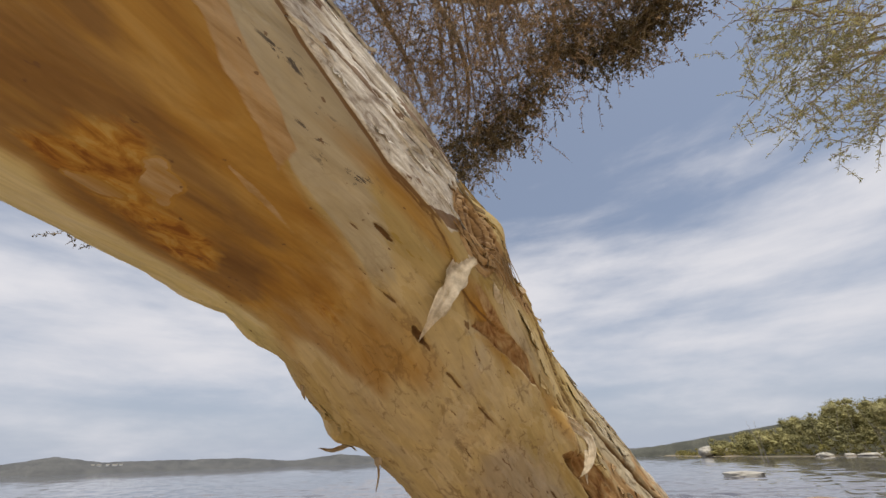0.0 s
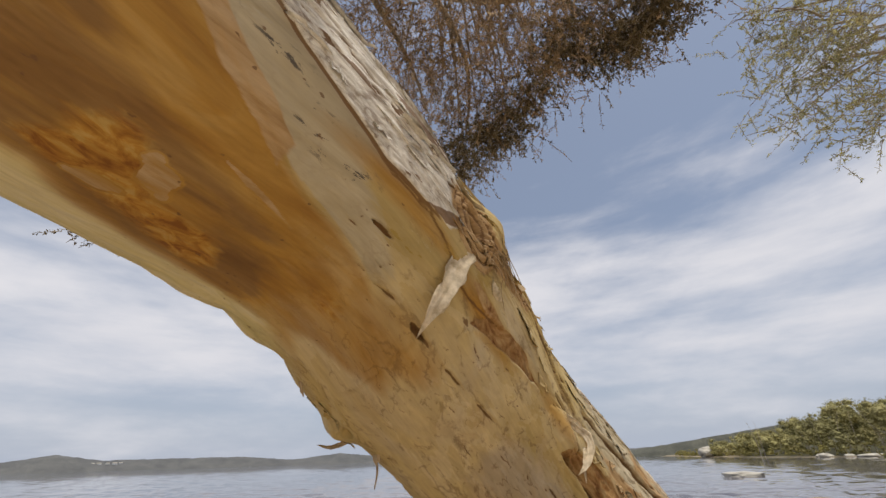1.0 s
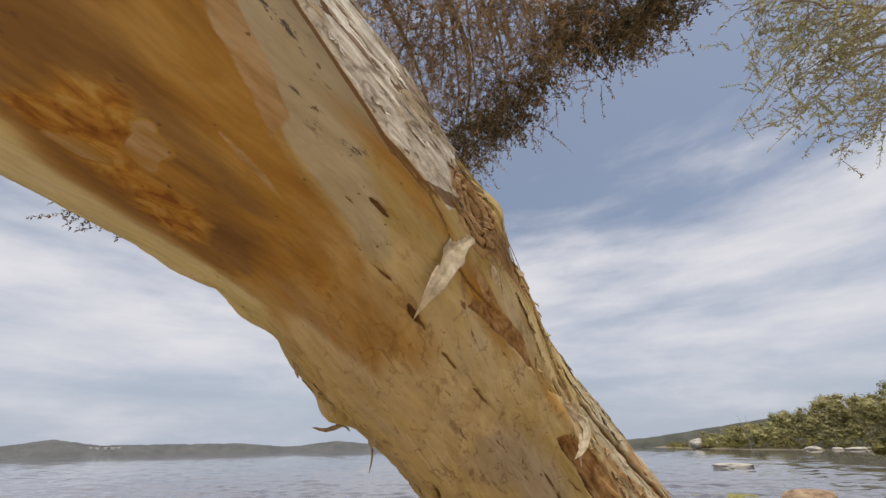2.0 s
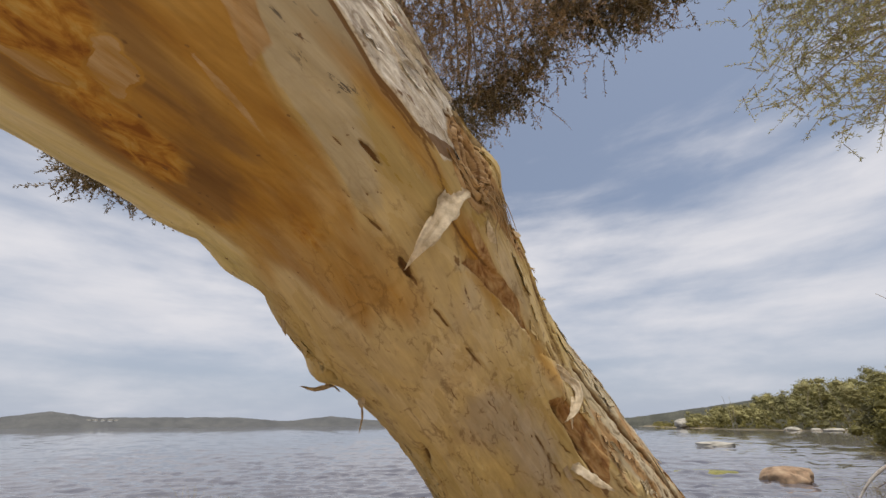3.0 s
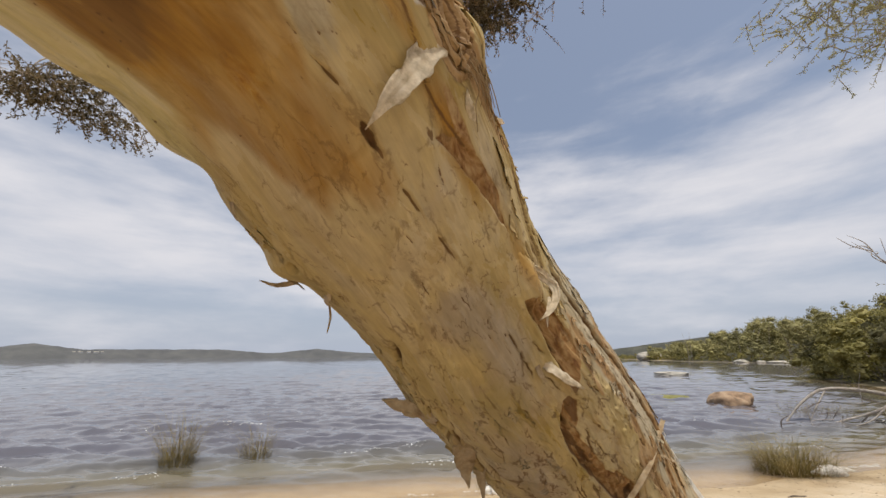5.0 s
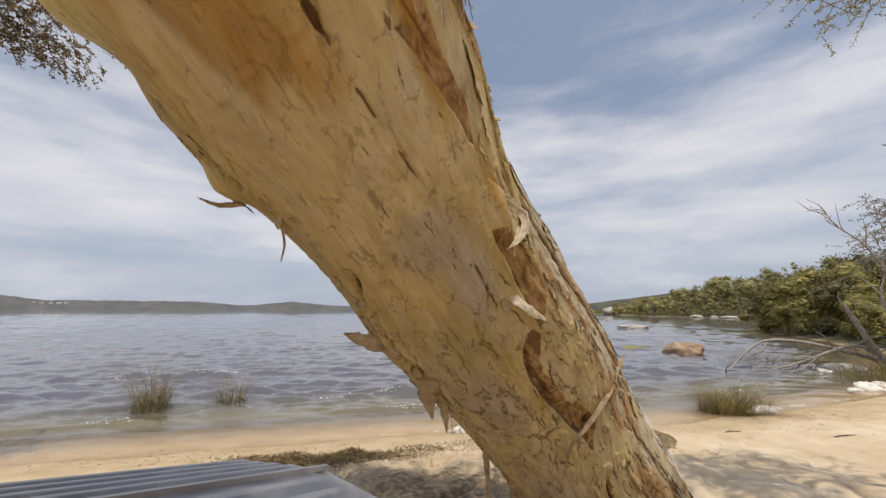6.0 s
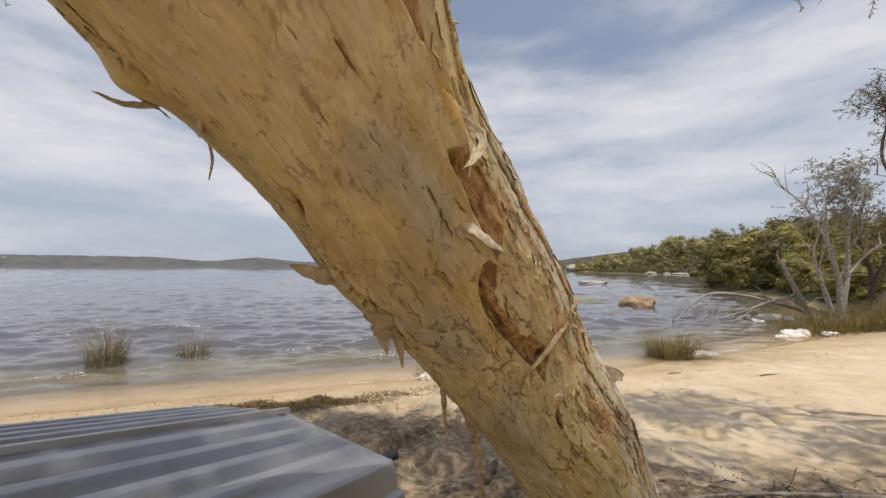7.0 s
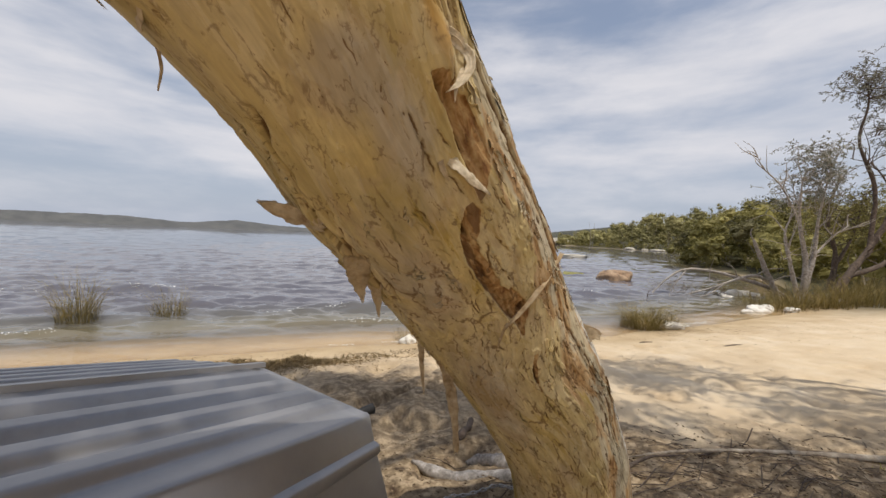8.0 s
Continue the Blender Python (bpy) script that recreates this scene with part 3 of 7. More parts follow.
def inland(x, y):
    """Distance from the shoreline: positive on land, negative in the lake."""
    p = np.stack([x, y], -1)
    best, sign = np.full(p.shape[:-1], 1e9), np.ones(p.shape[:-1])
    for a, b in zip(SHORE[:-1], SHORE[1:]):
        d = b - a
        t = np.clip(((p - a) @ d) / (d @ d), 0, 1)
        q = p - (a + t[..., None] * d)
        dist = np.hypot(q[..., 0], q[..., 1])
        s = np.where(d[0] * q[..., 1] - d[1] * q[..., 0] > 0, -1.0, 1.0)
        near = dist < best - 1e-9
        best, sign = np.where(near, dist, best), np.where(near, s, sign)
    return best * sign


def ground_height(x, y, fine=True):
    x, y = np.asarray(x, float), np.asarray(y, float)
    wob = 0.35 * (fbm(np.stack([x * 0.7, y * 0.7, 0 * x], -1).reshape(-1, 3), 3, 5).reshape(x.shape) - 0.5) * np.exp(-np.hypot(x, y) / 60)
    d = inland(x, y) + wob
    z = np.where(d > 0, 0.85 * (1 - np.exp(-np.maximum(d, 0) / 5.0)), 0.075 * np.maximum(d, -8) + 0.03 * np.clip(d + 8, -40, 0))
    far = np.hypot(x, y)
    z = z + np.where((d > 25) & (far > 60), np.minimum((d - 25) * 0.10, 9.0), 0) * sstep(60, 120, far)
    if fine:
        p = np.stack([x, y, 0 * x], -1).reshape(-1, 3)
        dry = sstep(0.5, 1.6, d)
        hum = fbm(p * 2.6, 4, 21).reshape(x.shape) - 0.5
        pits = sstep(0.56, 0.75, fbm(p * 4.2, 2, 33).reshape(x.shape))
        rough = 1 + 1.0 * np.exp(-(((x - 0.2) / 1.3) ** 2 + ((y - 4.3) / 1.3) ** 2))
        lumps = fbm(p * 8.5, 3, 37, 0.6).reshape(x.shape) - 0.5
        z = z + dry * rough * 0.030 * lumps * np.exp(-far / 12)
        z = z + dry * rough * (0.10 * hum - 0.05 * pits) * np.exp(-far / 30)
    return z


def spaced(parts):
    return np.unique(np.concatenate([np.arange(a, b, s) for a, b, s in parts]).round(4))


xs = spaced([(-4000, -400, 400), (-400, -40, 30), (-40, -10, 2), (-10, -4, 0.25), (-4, 7, 0.045), (7, 20, 0.16), (20, 60, 2), (60, 400, 12), (400, 4001, 300)])
ys = spaced([(-400, -40, 40), (-40, -6, 2), (-6, 1.5, 0.25), (1.5, 9.6, 0.045), (9.6, 18, 0.16), (18, 60, 2), (60, 400, 12), (400, 5000, 300)])
gx, gy = np.meshgrid(xs, ys, indexing="ij")
gz = ground_height(gx, gy)
gd = inland(gx, gy)
me = mesh_of("ground", np.stack([gx, gy, gz], -1).reshape(-1, 3), grid_faces(len(xs), len(ys)), SAND)
p = np.stack([gx, gy, 0 * gx], -1).reshape(-1, 3)
blot = fbm(p * 1.1, 4, 51).reshape(gx.shape)
wet = (1 - sstep(0.08, 0.26, gz + 0.05 * (blot - 0.5))) * (0.10 + 0.85 * sstep(-0.02, 0.02, gz))
near_tree = np.exp(-(((gx - 2.0) / 2.8) ** 2 + ((gy - 2.45) / 0.95) ** 2))
left_tree = np.exp(-(((gx - 0.2) / 1.5) ** 2 + ((gy - 4.6) / 1.4) ** 2))
lit = np.clip(near_tree * 1.6 + 1.0 * left_tree, 0, 1) * sstep(0.34, 0.56, blot + 0.42 * near_tree + 0.14 * left_tree)
bush = sstep(0.3, 2.0, gd) * sstep(12.5, 15.5, gx + 0.25 * gy) * sstep(9, 12, gy)
bush = np.maximum(bush, sstep(-0.5, 0.3, gd) * sstep(14.0, 15.5, gy) * sstep(10, 12, gx))
bush = np.maximum(bush, sstep(40, 70, np.hypot(gx, gy)) * sstep(0.5, 4, gd))
col = np.stack([wet, lit * (1 - wet), bush, np.ones_like(wet)], -1)
me.color_attributes.new("ground", "FLOAT_COLOR", "POINT").data.foreach_set("color", col.astype(np.float32).ravel())
tagged(part("ground", me, SAND, None), "pale sandy lake beach, wet at the waterline and littered under the tree", "ground", kind="structure")

# the lake: a fan of waves round the beach, finer near it
az = np.linspace(radians(-68), radians(68), 600)
rad = 3.6 * np.exp(np.linspace(0, math.log(3600 / 3.6), 700))
ra, aa = np.meshgrid(rad, az, indexing="ij")
wx, wy = 0.4 + ra * np.sin(aa), 0.6 + ra * np.cos(aa)
rng = np.random.default_rng(4)
cell = ra * max(az[1] - az[0], math.log(rad[1] / rad[0]))
wd = -inland(wx, wy)
deep = sstep(0.0, 4.0, wd)
wz = np.zeros_like(wx)
for k in range(60):
    lam = 0.20 * 1.06 ** k
    turn = rng.normal(0.10, 0.42)
    kx, ky = math.sin(turn) * 2 * np.pi / lam, -math.cos(turn) * 2 * np.pi / lam
    ph = kx * wx + ky * wy + rng.uniform(0, 6.28)
    ph = ph + 0.5 * np.sin(0.37 * kx * wy - 0.31 * ky * wx + k)
    amp = 0.0100 * min(lam, 0.75) ** 0.75 * max(lam / 0.75, 1) ** -0.15
    keep = sstep(1.6, 3.0, lam / cell)
    wz += amp * keep * (np.sin(ph) + 0.3 * np.sin(2 * ph + 1.2)) * (0.10 + 0.90 * deep)
wp = np.stack([wx, wy, 0 * wx], -1).reshape(-1, 3)
gust = fbm(wp * (0.25, 0.5, 1), 3, 9).reshape(wx.shape)
wz *= 0.45 + 1.1 * gust
# small swells that stand up before the sand
crest = []
for off, amp, wide in ((0.75, 0.030, 0.12), (1.7, 0.090, 0.20), (2.9, 0.12, 0.24), (4.6, 0.12, 0.30), (7.0, 0.12, 0.38), (10.0, 0.12, 0.45)):
    line = off + 1.1 * (fbm(np.c_[wp[:, 0] * 0.35, np.full(len(wp), off), 0 * wp[:, 0]], 2, 17).reshape(wx.shape) - 0.5)
    here = sstep(0.36, 0.6, fbm(np.c_[wp[:, 0] * 0.4 + 9 * off, np.full(len(wp), off), 0 * wp[:, 0]], 2, 71).reshape(wx.shape))
    q = (wd - line) / wide
    swell = here * np.exp(-np.where(q < 0, q * 1.9, q) ** 2)
    wz += amp * swell * np.exp(-ra / 40)
    crest.append(np.where((np.abs(q + 0.12) < 0.35) & (ra < 16), here, 0) * (amp > 0.05))
wz = np.where(wd < 1.2, np.maximum(wz, -0.01), wz) + 0.028
wz = np.minimum(wz, 0.35)
broken = np.maximum.reduce(crest) * sstep(0.50, 0.66, fbm(wp * (1.6, 2.4, 1), 3, 27).reshape(wx.shape))
caps = np.stack([wx, wy, wz], -1)[broken > 0.55]
me = mesh_of("water", np.stack([wx, wy, wz + 0.004], -1).reshape(-1, 3), grid_faces(len(rad), len(az)), WATER)
murk = sstep(-0.15, 5.0, wd) * 0.97 + 0.02
me.attributes.new("murk", "FLOAT", "POINT").data.foreach_set("value", murk.astype(np.float32).ravel())
tagged(part("water", me, WATER, None), "choppy grey-blue lake with brown shallows at the beach", "lake", kind="structure")


def ridge(name, prof, dist, deep, label, mat):
    """A far wooded ridge: (azimuth, elevation in degrees) along its crest at a distance."""
    a = np.radians(np.linspace(prof[0][0], prof[-1][0], 420))
    e = np.interp(np.degrees(a), [q[0] for q in prof], [q[1] for q in prof])
    n1 = fbm(np.c_[np.degrees(a) * 1.5, 0 * a, 0 * a], 4, 3) - 0.5
    top = dist * np.tan(np.radians(e + 0.12 * n1)) + dist * 0.0011 * (fbm(np.c_[np.degrees(a) * 22, 0 * a, 0 * a], 3, 8) - 0.3)
    rows = []
    for f, h in ((-0.06, -0.02), (-0.05, 0.0), (-0.045, 0.12), (-0.03, 0.45), (-0.012, 0.82), (0, 1.0), (deep, 0.7), (deep * 2, -0.02)):
        r = dist * (1 + f) * (1 + 0.012 * n1)
        rows.append(np.stack([r * np.sin(a), r * np.cos(a), np.maximum(top, 2) * h + (0.6 if h > 0 else -1)], -1))
    me = mesh_of(name, np.concatenate(rows), grid_faces(len(rows), len(a)), mat)
    return tagged(part(name, me, mat, None), label, "hills", kind="structure")


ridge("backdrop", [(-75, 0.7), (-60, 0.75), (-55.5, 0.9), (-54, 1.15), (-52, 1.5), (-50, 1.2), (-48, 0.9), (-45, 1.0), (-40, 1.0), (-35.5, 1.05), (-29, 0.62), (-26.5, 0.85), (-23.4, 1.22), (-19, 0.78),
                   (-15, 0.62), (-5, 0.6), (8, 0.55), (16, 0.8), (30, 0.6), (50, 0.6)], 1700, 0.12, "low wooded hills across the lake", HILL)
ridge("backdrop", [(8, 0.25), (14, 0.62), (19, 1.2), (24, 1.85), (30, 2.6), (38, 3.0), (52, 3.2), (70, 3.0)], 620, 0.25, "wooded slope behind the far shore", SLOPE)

# ---- the leaning paperbark ----
# station along the trunk, centre, radius
STEM = np.array([(-2.7, 1.2, 2.44, 0.15, 0.42), (-2.3, 1.15, 2.40, 0.50, 0.285), (-1.9, 1.063, 2.359, 0.898, 0.268), (-1.5, 0.867, 2.253, 1.289, 0.284), (-1.1, 0.627, 2.125, 1.622, 0.293),
                 (-0.7, 0.422, 1.93, 1.914, 0.306), (-0.35, 0.244, 1.706, 2.117, 0.300), (0, 0.087, 1.484, 2.338, 0.282), (0.35, -0.053, 1.233, 2.543, 0.309), (0.7, -0.185, 0.952, 2.725, 0.297),
                 (1.1, -0.403, 0.611, 2.855, 0.313), (1.6, -0.67, 0.209, 3.049, 0.328), (2.1, -0.95, -0.2, 3.4, 0.29), (2.7, -1.25, -0.75, 3.85, 0.23)])


def stem_at(f):
    """Centre and radius of the trunk at stations f."""
    f = np.asarray(f, float)
    S = STEM[:, 0]
    y = STEM[:, 1:]
    m = np.gradient(y, S, axis=0)
    i = np.clip(np.searchsorted(S, f) - 1, 0, len(S) - 2)
    h = (S[i + 1] - S[i])[:, None]
    t = (f - S[i])[:, None] / h
    out = (2 * t**3 - 3 * t**2 + 1) * y[i] + (t**3 - 2 * t**2 + t) * h * m[i] + (-2 * t**3 + 3 * t**2) * y[i + 1] + (t**3 - t**2) * h * m[i + 1]
    return out[:, :3], out[:, 3]


def stem_frame(f):
    a, _ = stem_at(np.asarray(f) + 0.02)
    b, _ = stem_at(np.asarray(f) - 0.02)
    t = a - b
    t /= np.linalg.norm(t, axis=1)[:, None]
    r = np.cross(t, (0, 0, 1.0))
    r /= np.linalg.norm(r, axis=1)[:, None]
    r = np.where(r[:, :1] < 0, -r, r)
    u = np.cross(r, t)
    u = np.where(u[:, 2:] < 0, -u, u)
    return t, r, u


def on_stem(s, deg, out=0.0):
    """A point on the trunk's skin at a station and an angle round it, and the normal there."""
    c, r = stem_at([s])
    _, right, up = stem_frame([s])
    n = right[0] * math.cos(radians(deg)) + up[0] * math.sin(radians(deg))
    return c[0] + n * (r[0] + out), n


tree = thing("paperbark_tree", (1.15, 2.35, 0.55), "leaning paperbark tree with peeling cream and golden bark on the beach", "tree")
fs = np.concatenate([np.linspace(-2.7, -2.0, 40, endpoint=False), np.linspace(-2.0, 1.25, 900, endpoint=False), np.linspace(1.25, 2.7, 60)])
th = np.concatenate([np.linspace(-180, -140, 24, endpoint=False), np.linspace(-140, 66, 480, endpoint=False), np.linspace(66, 180, 56, endpoint=False)])
cen, rr = stem_at(fs)
_, right, up = stem_frame(fs)
sg, tg = np.meshgrid(fs, th, indexing="ij")
P = np.stack([0.29 * np.cos(np.radians(tg)), 0.29 * np.sin(np.radians(tg)), sg], -1).reshape(-1, 3)
shp = sg.shape
lump = fbm(P * (5, 5, 2.0), 3, 2).reshape(shp) - 0.5
warp = np.stack([fbm(P * (7, 7, 4) + 31 * q, 3, 100 + q) - 0.5 for q in range(3)], -1)
n1 = fbm(P * (10, 10, 3.0) + 3 + 1.6 * warp, 4, 12, 0.5).reshape(shp)
n2 = fbm(P * (26, 26, 6.5) + 2.0 * warp, 4, 31, 0.55).reshape(shp)
n3 = fbm(P * (60, 60, 14.0), 3, 41).reshape(shp)
low = 1 - sstep(-0.5, 0.35, sg)
n4 = fbm(P * (85, 85, 6.0), 3, 43).reshape(shp)
H = 0.006 * low * (fbm(P * (14, 14, 7) + 40 + 1.2 * warp, 3, 83).reshape(shp) - 0.5) + 0.014 * lump + 0.006 * (n1 - 0.5) + 0.002 * (n2 - 0.5) + 0.002 * (n3 - 0.5)
edge = np.zeros(shp)
# broad plates that overlap like worn paper
for thr in (0.42, 0.54):
    on = n1 + 0.10 * (n2 - 0.5) - thr
    H += 0.0025 * sstep(-0.004, 0.004, on + 0.06 * (n3 - 0.5)) * (0.3 + 0.8 * low)
DEG = math.pi * 0.29 / 180


def spot(s, deg, ws, wd, turn=0.0):
    """A soft oval on the trunk: half sizes in stations and in degrees, turned."""
    a, b = (sg - s), (tg - deg)
    b = (b + 180) % 360 - 180
    a, b = a * math.cos(turn) + b / 200 * math.sin(turn), b * math.cos(turn) - a * 200 * math.sin(turn)
    return np.exp(-((a / ws) ** 2 + (b / wd) ** 2))


# the weathered outer layer whose edge runs down the trunk
es = np.interp(sg, [-3, -0.3, 0.30, 0.42, 0.52, 0.73, 0.83, 0.98, 1.3, 2.7], [30, 26, 8, -6, -17, -17, -12, -3, 5, 12]) + 4 * (vnoise(P * (2, 2, 9), 77).reshape(shp) - 0.5) + 2.2 * (n2 - 0.5)
topm = sstep(-0.45, 0.45, tg - es) * (1 - sstep(150, 170, tg))
reach = sstep(0.54, 0.64, sg)
outer = topm * sstep(0.52, 0.62, sg + 0.10 * (n2 - 0.5))
H += reach * 0.006 * topm + outer * (0.004 * (n2 - 0.5) + 0.004 * (n4 - 0.5) + 0.003 * (n3 - 0.5))
edge = np.maximum(edge, np.exp(-((tg - es + 0.6) / 0.7) ** 2) * reach)
edge = np.maximum(edge, outer * sstep(0.60, 0.64, n2 + 0.3 * (n4 - 0.5)) * 0.8)
# knotty bulge with fibres folded round a small hollow
kb = spot(0.47, 14, 0.060, 16)
H += 0.030 * kb - 0.014 * spot(0.31, 19, 0.06, 14) - 0.008 * spot(0.60, 20, 0.05, 14)
kr = np.sqrt(((sg - 0.525) / 0.050) ** 2 + ((tg + 3.5 - 50 * (sg - 0.525)) / 5.6) ** 2) + 0.35 * (n2 - 0.5)
knob = 1 - sstep(1.5, 2.3, kr)
fold = np.sin(kr * 15 + 2.5 * n3)
tail = sstep(0.14, 0.30, sg) * (1 - sstep(0.46, 0.54, sg)) * np.exp(-((tg - np.interp(sg, [0.1, 0.25, 0.36, 0.46], [17, 10, 3, -3])) / 8) ** 2)
fold2 = np.sin(tg * 2.9 + 40 * sg + 7 * n1 + 3 * n2)
H += 0.0035 * fold * knob * sstep(0.3, 0.6, kr) + 0.0032 * fold2 * tail - 0.026 * (1 - sstep(0.34, 0.62, kr))
H += 0.005 * np.exp(-((kr - 1.0) / 0.35) ** 2)
# shade in the bulge's creases and hollow, painted dark
edge = np.maximum(edge, np.maximum(knob * sstep(0.30, 0.8, -fold) * 0.82, 1 - sstep(0.30, 0.62, kr)))
edge = np.maximum(edge, tail * sstep(0.45, 0.95, -fold2) * 0.72)
# holes, fissures and hollows; their shade is also painted through edge
HOLLOWS = [(0.65, -36, 0.030, 1.1, 0.014), (0.455, -49, 0.022, 1.2, 0.012),
           (-0.13, -20, 0.022, 1.6, 0.022), (-0.24, -20, 0.025, 1.3, 0.018), (-0.42, -37.5, 0.022, 1.6, 0.025), (-0.57, -40, 0.04, 1.2, 0.016), (-0.87, -26, 0.030, 3.2, 0.030), (-1.20, -28, 0.05, 1.2, 0.014), (0.0, -6, 0.03, 1.6, 0.014), (0.28, -104, 0.02, 2.5, 0.03), (-0.30, -96, 0.05, 3.0, 0.05), (-0.6, -112, 0.16, 4.0, 0.04), (-1.0, -104, 0.2, 3.0, 0.035)]
inner = np.zeros(shp)
# two long torn strips, open to the orange layers beneath: station, left edge, right edge, depth
for cav in (((-0.075, -22, -20, 0), (-0.10, -23, -16, 0.024), (-0.14, -23, -12, 0.036), (-0.20, -22.5, -8, 0.032), (-0.27, -23, -6.5, 0.024), (-0.33, -24, -11, 0.012), (-0.38, -24, -23, 0)),
            ((-0.36, -31, -30, 0), (-0.40, -38, -27, 0.024), (-0.47, -42, -35, 0.022), (-0.57, -43.5, -36, 0.020), (-0.70, -42, -33, 0.022), (-0.80, -39, -26, 0.026), (-0.88, -35, -20, 0.030), (-0.94, -33, -26, 0.014), (-1.0, -31, -30, 0)),
            ((-1.08, -24, -23, 0), (-1.16, -29, -24, 0.012), (-1.25, -29, -26, 0.010), (-1.32, -27, -26, 0)), ((0.42, -33, -32, 0), (0.34, -27, -19, 0.008), (0.24, -22, -12, 0.008), (0.12, -17, -13, 0.006), (0.05, -15, -14, 0))):
    ca = np.array(cav)[::-1]
    lf, rt, dp = (np.interp(sg, ca[:, 0], ca[:, k]) for k in (1, 2, 3))
    jag = 5.0 * (n2 - 0.5) + 2.5 * (n3 - 0.5)
    into, outof = tg - lf + jag, rt - tg + 1.4 * jag
    m = sstep(-0.5, 0.5, into) * sstep(-0.8, 0.8, outof) * (dp > 0.0005)
    wide = np.maximum(rt - lf, 1)
    H -= m * dp * (1.0 - 0.62 * sstep(0.1, 0.9, into / wide)) * (0.75 + 0.5 * n4)
    H += 0.004 * np.exp(-((into + 1.2) / 1.2) ** 2) * (dp > 0.004) * (into < 0.3)
    inner = np.maximum(inner, m * sstep(0.001, 0.006, dp))
    # shadow along the strip's left wall goes into the colour
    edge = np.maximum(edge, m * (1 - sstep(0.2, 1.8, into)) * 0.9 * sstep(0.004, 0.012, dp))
    edge = np.maximum(edge, m * sstep(0.60, 0.68, n2) * 0.7)
holes = np.zeros(shp)
for s, deg, ws, wd, dp in HOLLOWS:
    q = spot(s, deg, ws, wd)
    q2 = sstep(0.36, 0.46, q + 0.8 * (n2 - 0.5) * (q > 0.03) + 0.3 * (n3 - 0.5) * (q > 0.05))
    H -= dp * q2 * (0.55 + 0.5 * n3)
    holes = np.maximum(holes, q2)
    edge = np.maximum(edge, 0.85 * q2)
inner = np.maximum(inner, 0.6 * holes)
# one ragged crack along the grain below the loose flap
cs = np.interp(sg, [-0.15, 0.05, 0.27, 0.38, 0.45, 0.53, 0.60], [-34, -40, -46, -48.5, -50, -48.5, -51]) + 5 * (n2 - 0.5)
cw = (0.12 + 4.5 * np.clip(fbm(np.stack([0 * sg, 0 * sg, sg * 16], -1).reshape(-1, 3), 2, 55).reshape(shp) - 0.50, 0, 0.25) + 1.5 * (n3 - 0.5)).clip(0.05, 0.65) * sstep(-0.02, 0.06, sg) * (1 - sstep(0.55, 0.61, sg))
cr = np.exp(-((tg - cs) / (cw + 0.05)) ** 2) * (cw > 0.02)
H += -0.010 * cr * np.minimum(cw, 1) + 0.004 * np.exp(-((tg - cs - 1.6) / 1.2) ** 2) * np.minimum(cw, 1)
edge = np.maximum(edge, 0.85 * cr * np.minimum(1, 0.4 + cw))
# the rolled lip of bark over the upper strip
H += 0.020 * spot(-0.065, -14, 0.050, 4.5, 0.25) + 0.010 * spot(-0.30, -27, 0.03, 3.5)
# bark lips along the under edge and the ring seam
for s, deg, ws, wd, amp in ((0.49, -125, 0.045, 14, -0.028), (0.27, -116, 0.045, 12, 0.036), (0.60, -119, 0.05, 8, 0.012), (0.82, -113, 0.10, 8, 0.010), (0.74, -106, 0.16, 17, 0.013), (-0.44, -120, 0.06, 10, -0.014), (-0.3, -113, 0.05, 10, 0.008)):
    H += amp * spot(s, deg, ws, wd) * (0.7 + 0.9 * (n2 - 0.5))
seam_s = 0.43 + 0.02 * np.sin(tg * 0.09) + 0.02 * (n2 - 0.5)
seam = np.exp(-((sg - seam_s) / 0.005) ** 2) * sstep(-92, -80, tg) * (1 - sstep(-52, -44, tg))
H += 0.002 * seam - 0.002 * np.exp(-((sg - seam_s + 0.016) / 0.008) ** 2) * sstep(-92, -80, tg) * (1 - sstep(-52, -44, tg))
edge = np.maximum(edge, 0.40 * seam * sstep(0.42, 0.56, n3))


def ledge(pts, drop, dark, reach, side=1, ragged=3.0, groove=0.0):
    """A torn layer edge along (station, degrees) points: the bark on its lower side lies deeper, and the gap's shade
    under the edge is painted dark.
    """
    q = np.array(sorted(pts), float)
    line = np.interp(sg, q[:, 0], q[:, 1]) + ragged * (2.0 * (n2 - 0.5) + 1.0 * (n3 - 0.5))
    off = side * (tg - line)
    ins = sstep(q[0, 0], q[0, 0] + 0.06, sg) * (1 - sstep(q[-1, 0] - 0.06, q[-1, 0], sg))
    H[...] -= ins * drop * (1 - sstep(-0.5, 0.5, off)) * np.exp(np.minimum(off, 0) / reach)
    H[...] += ins * 0.25 * drop * np.exp(-np.maximum(off, 0) / 2.0) * (off > -0.5)
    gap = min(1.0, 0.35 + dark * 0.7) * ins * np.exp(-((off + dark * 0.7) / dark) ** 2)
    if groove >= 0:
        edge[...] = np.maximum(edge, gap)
        H[...] -= groove * gap


ledge([(0.03, -88), (-0.12, -91), (-0.25, -94), (-0.39, -90), (-0.65, -98), (-0.93, -95), (-1.3, -86), (-1.6, -91)], 0.006, 2.1, 14, 1, 7.0, 0.020)
ledge([(-0.22, -84), (-0.34, -86), (-0.50, -86), (-0.62, -92)], 0.005, 1.5, 8, 1, 7.0, 0.014)
ledge([(0.08, -104), (-0.04, -104), (-0.15, -97), (-0.3, -101)], 0.005, 1.3, 12, 1, 7.0, 0.012)
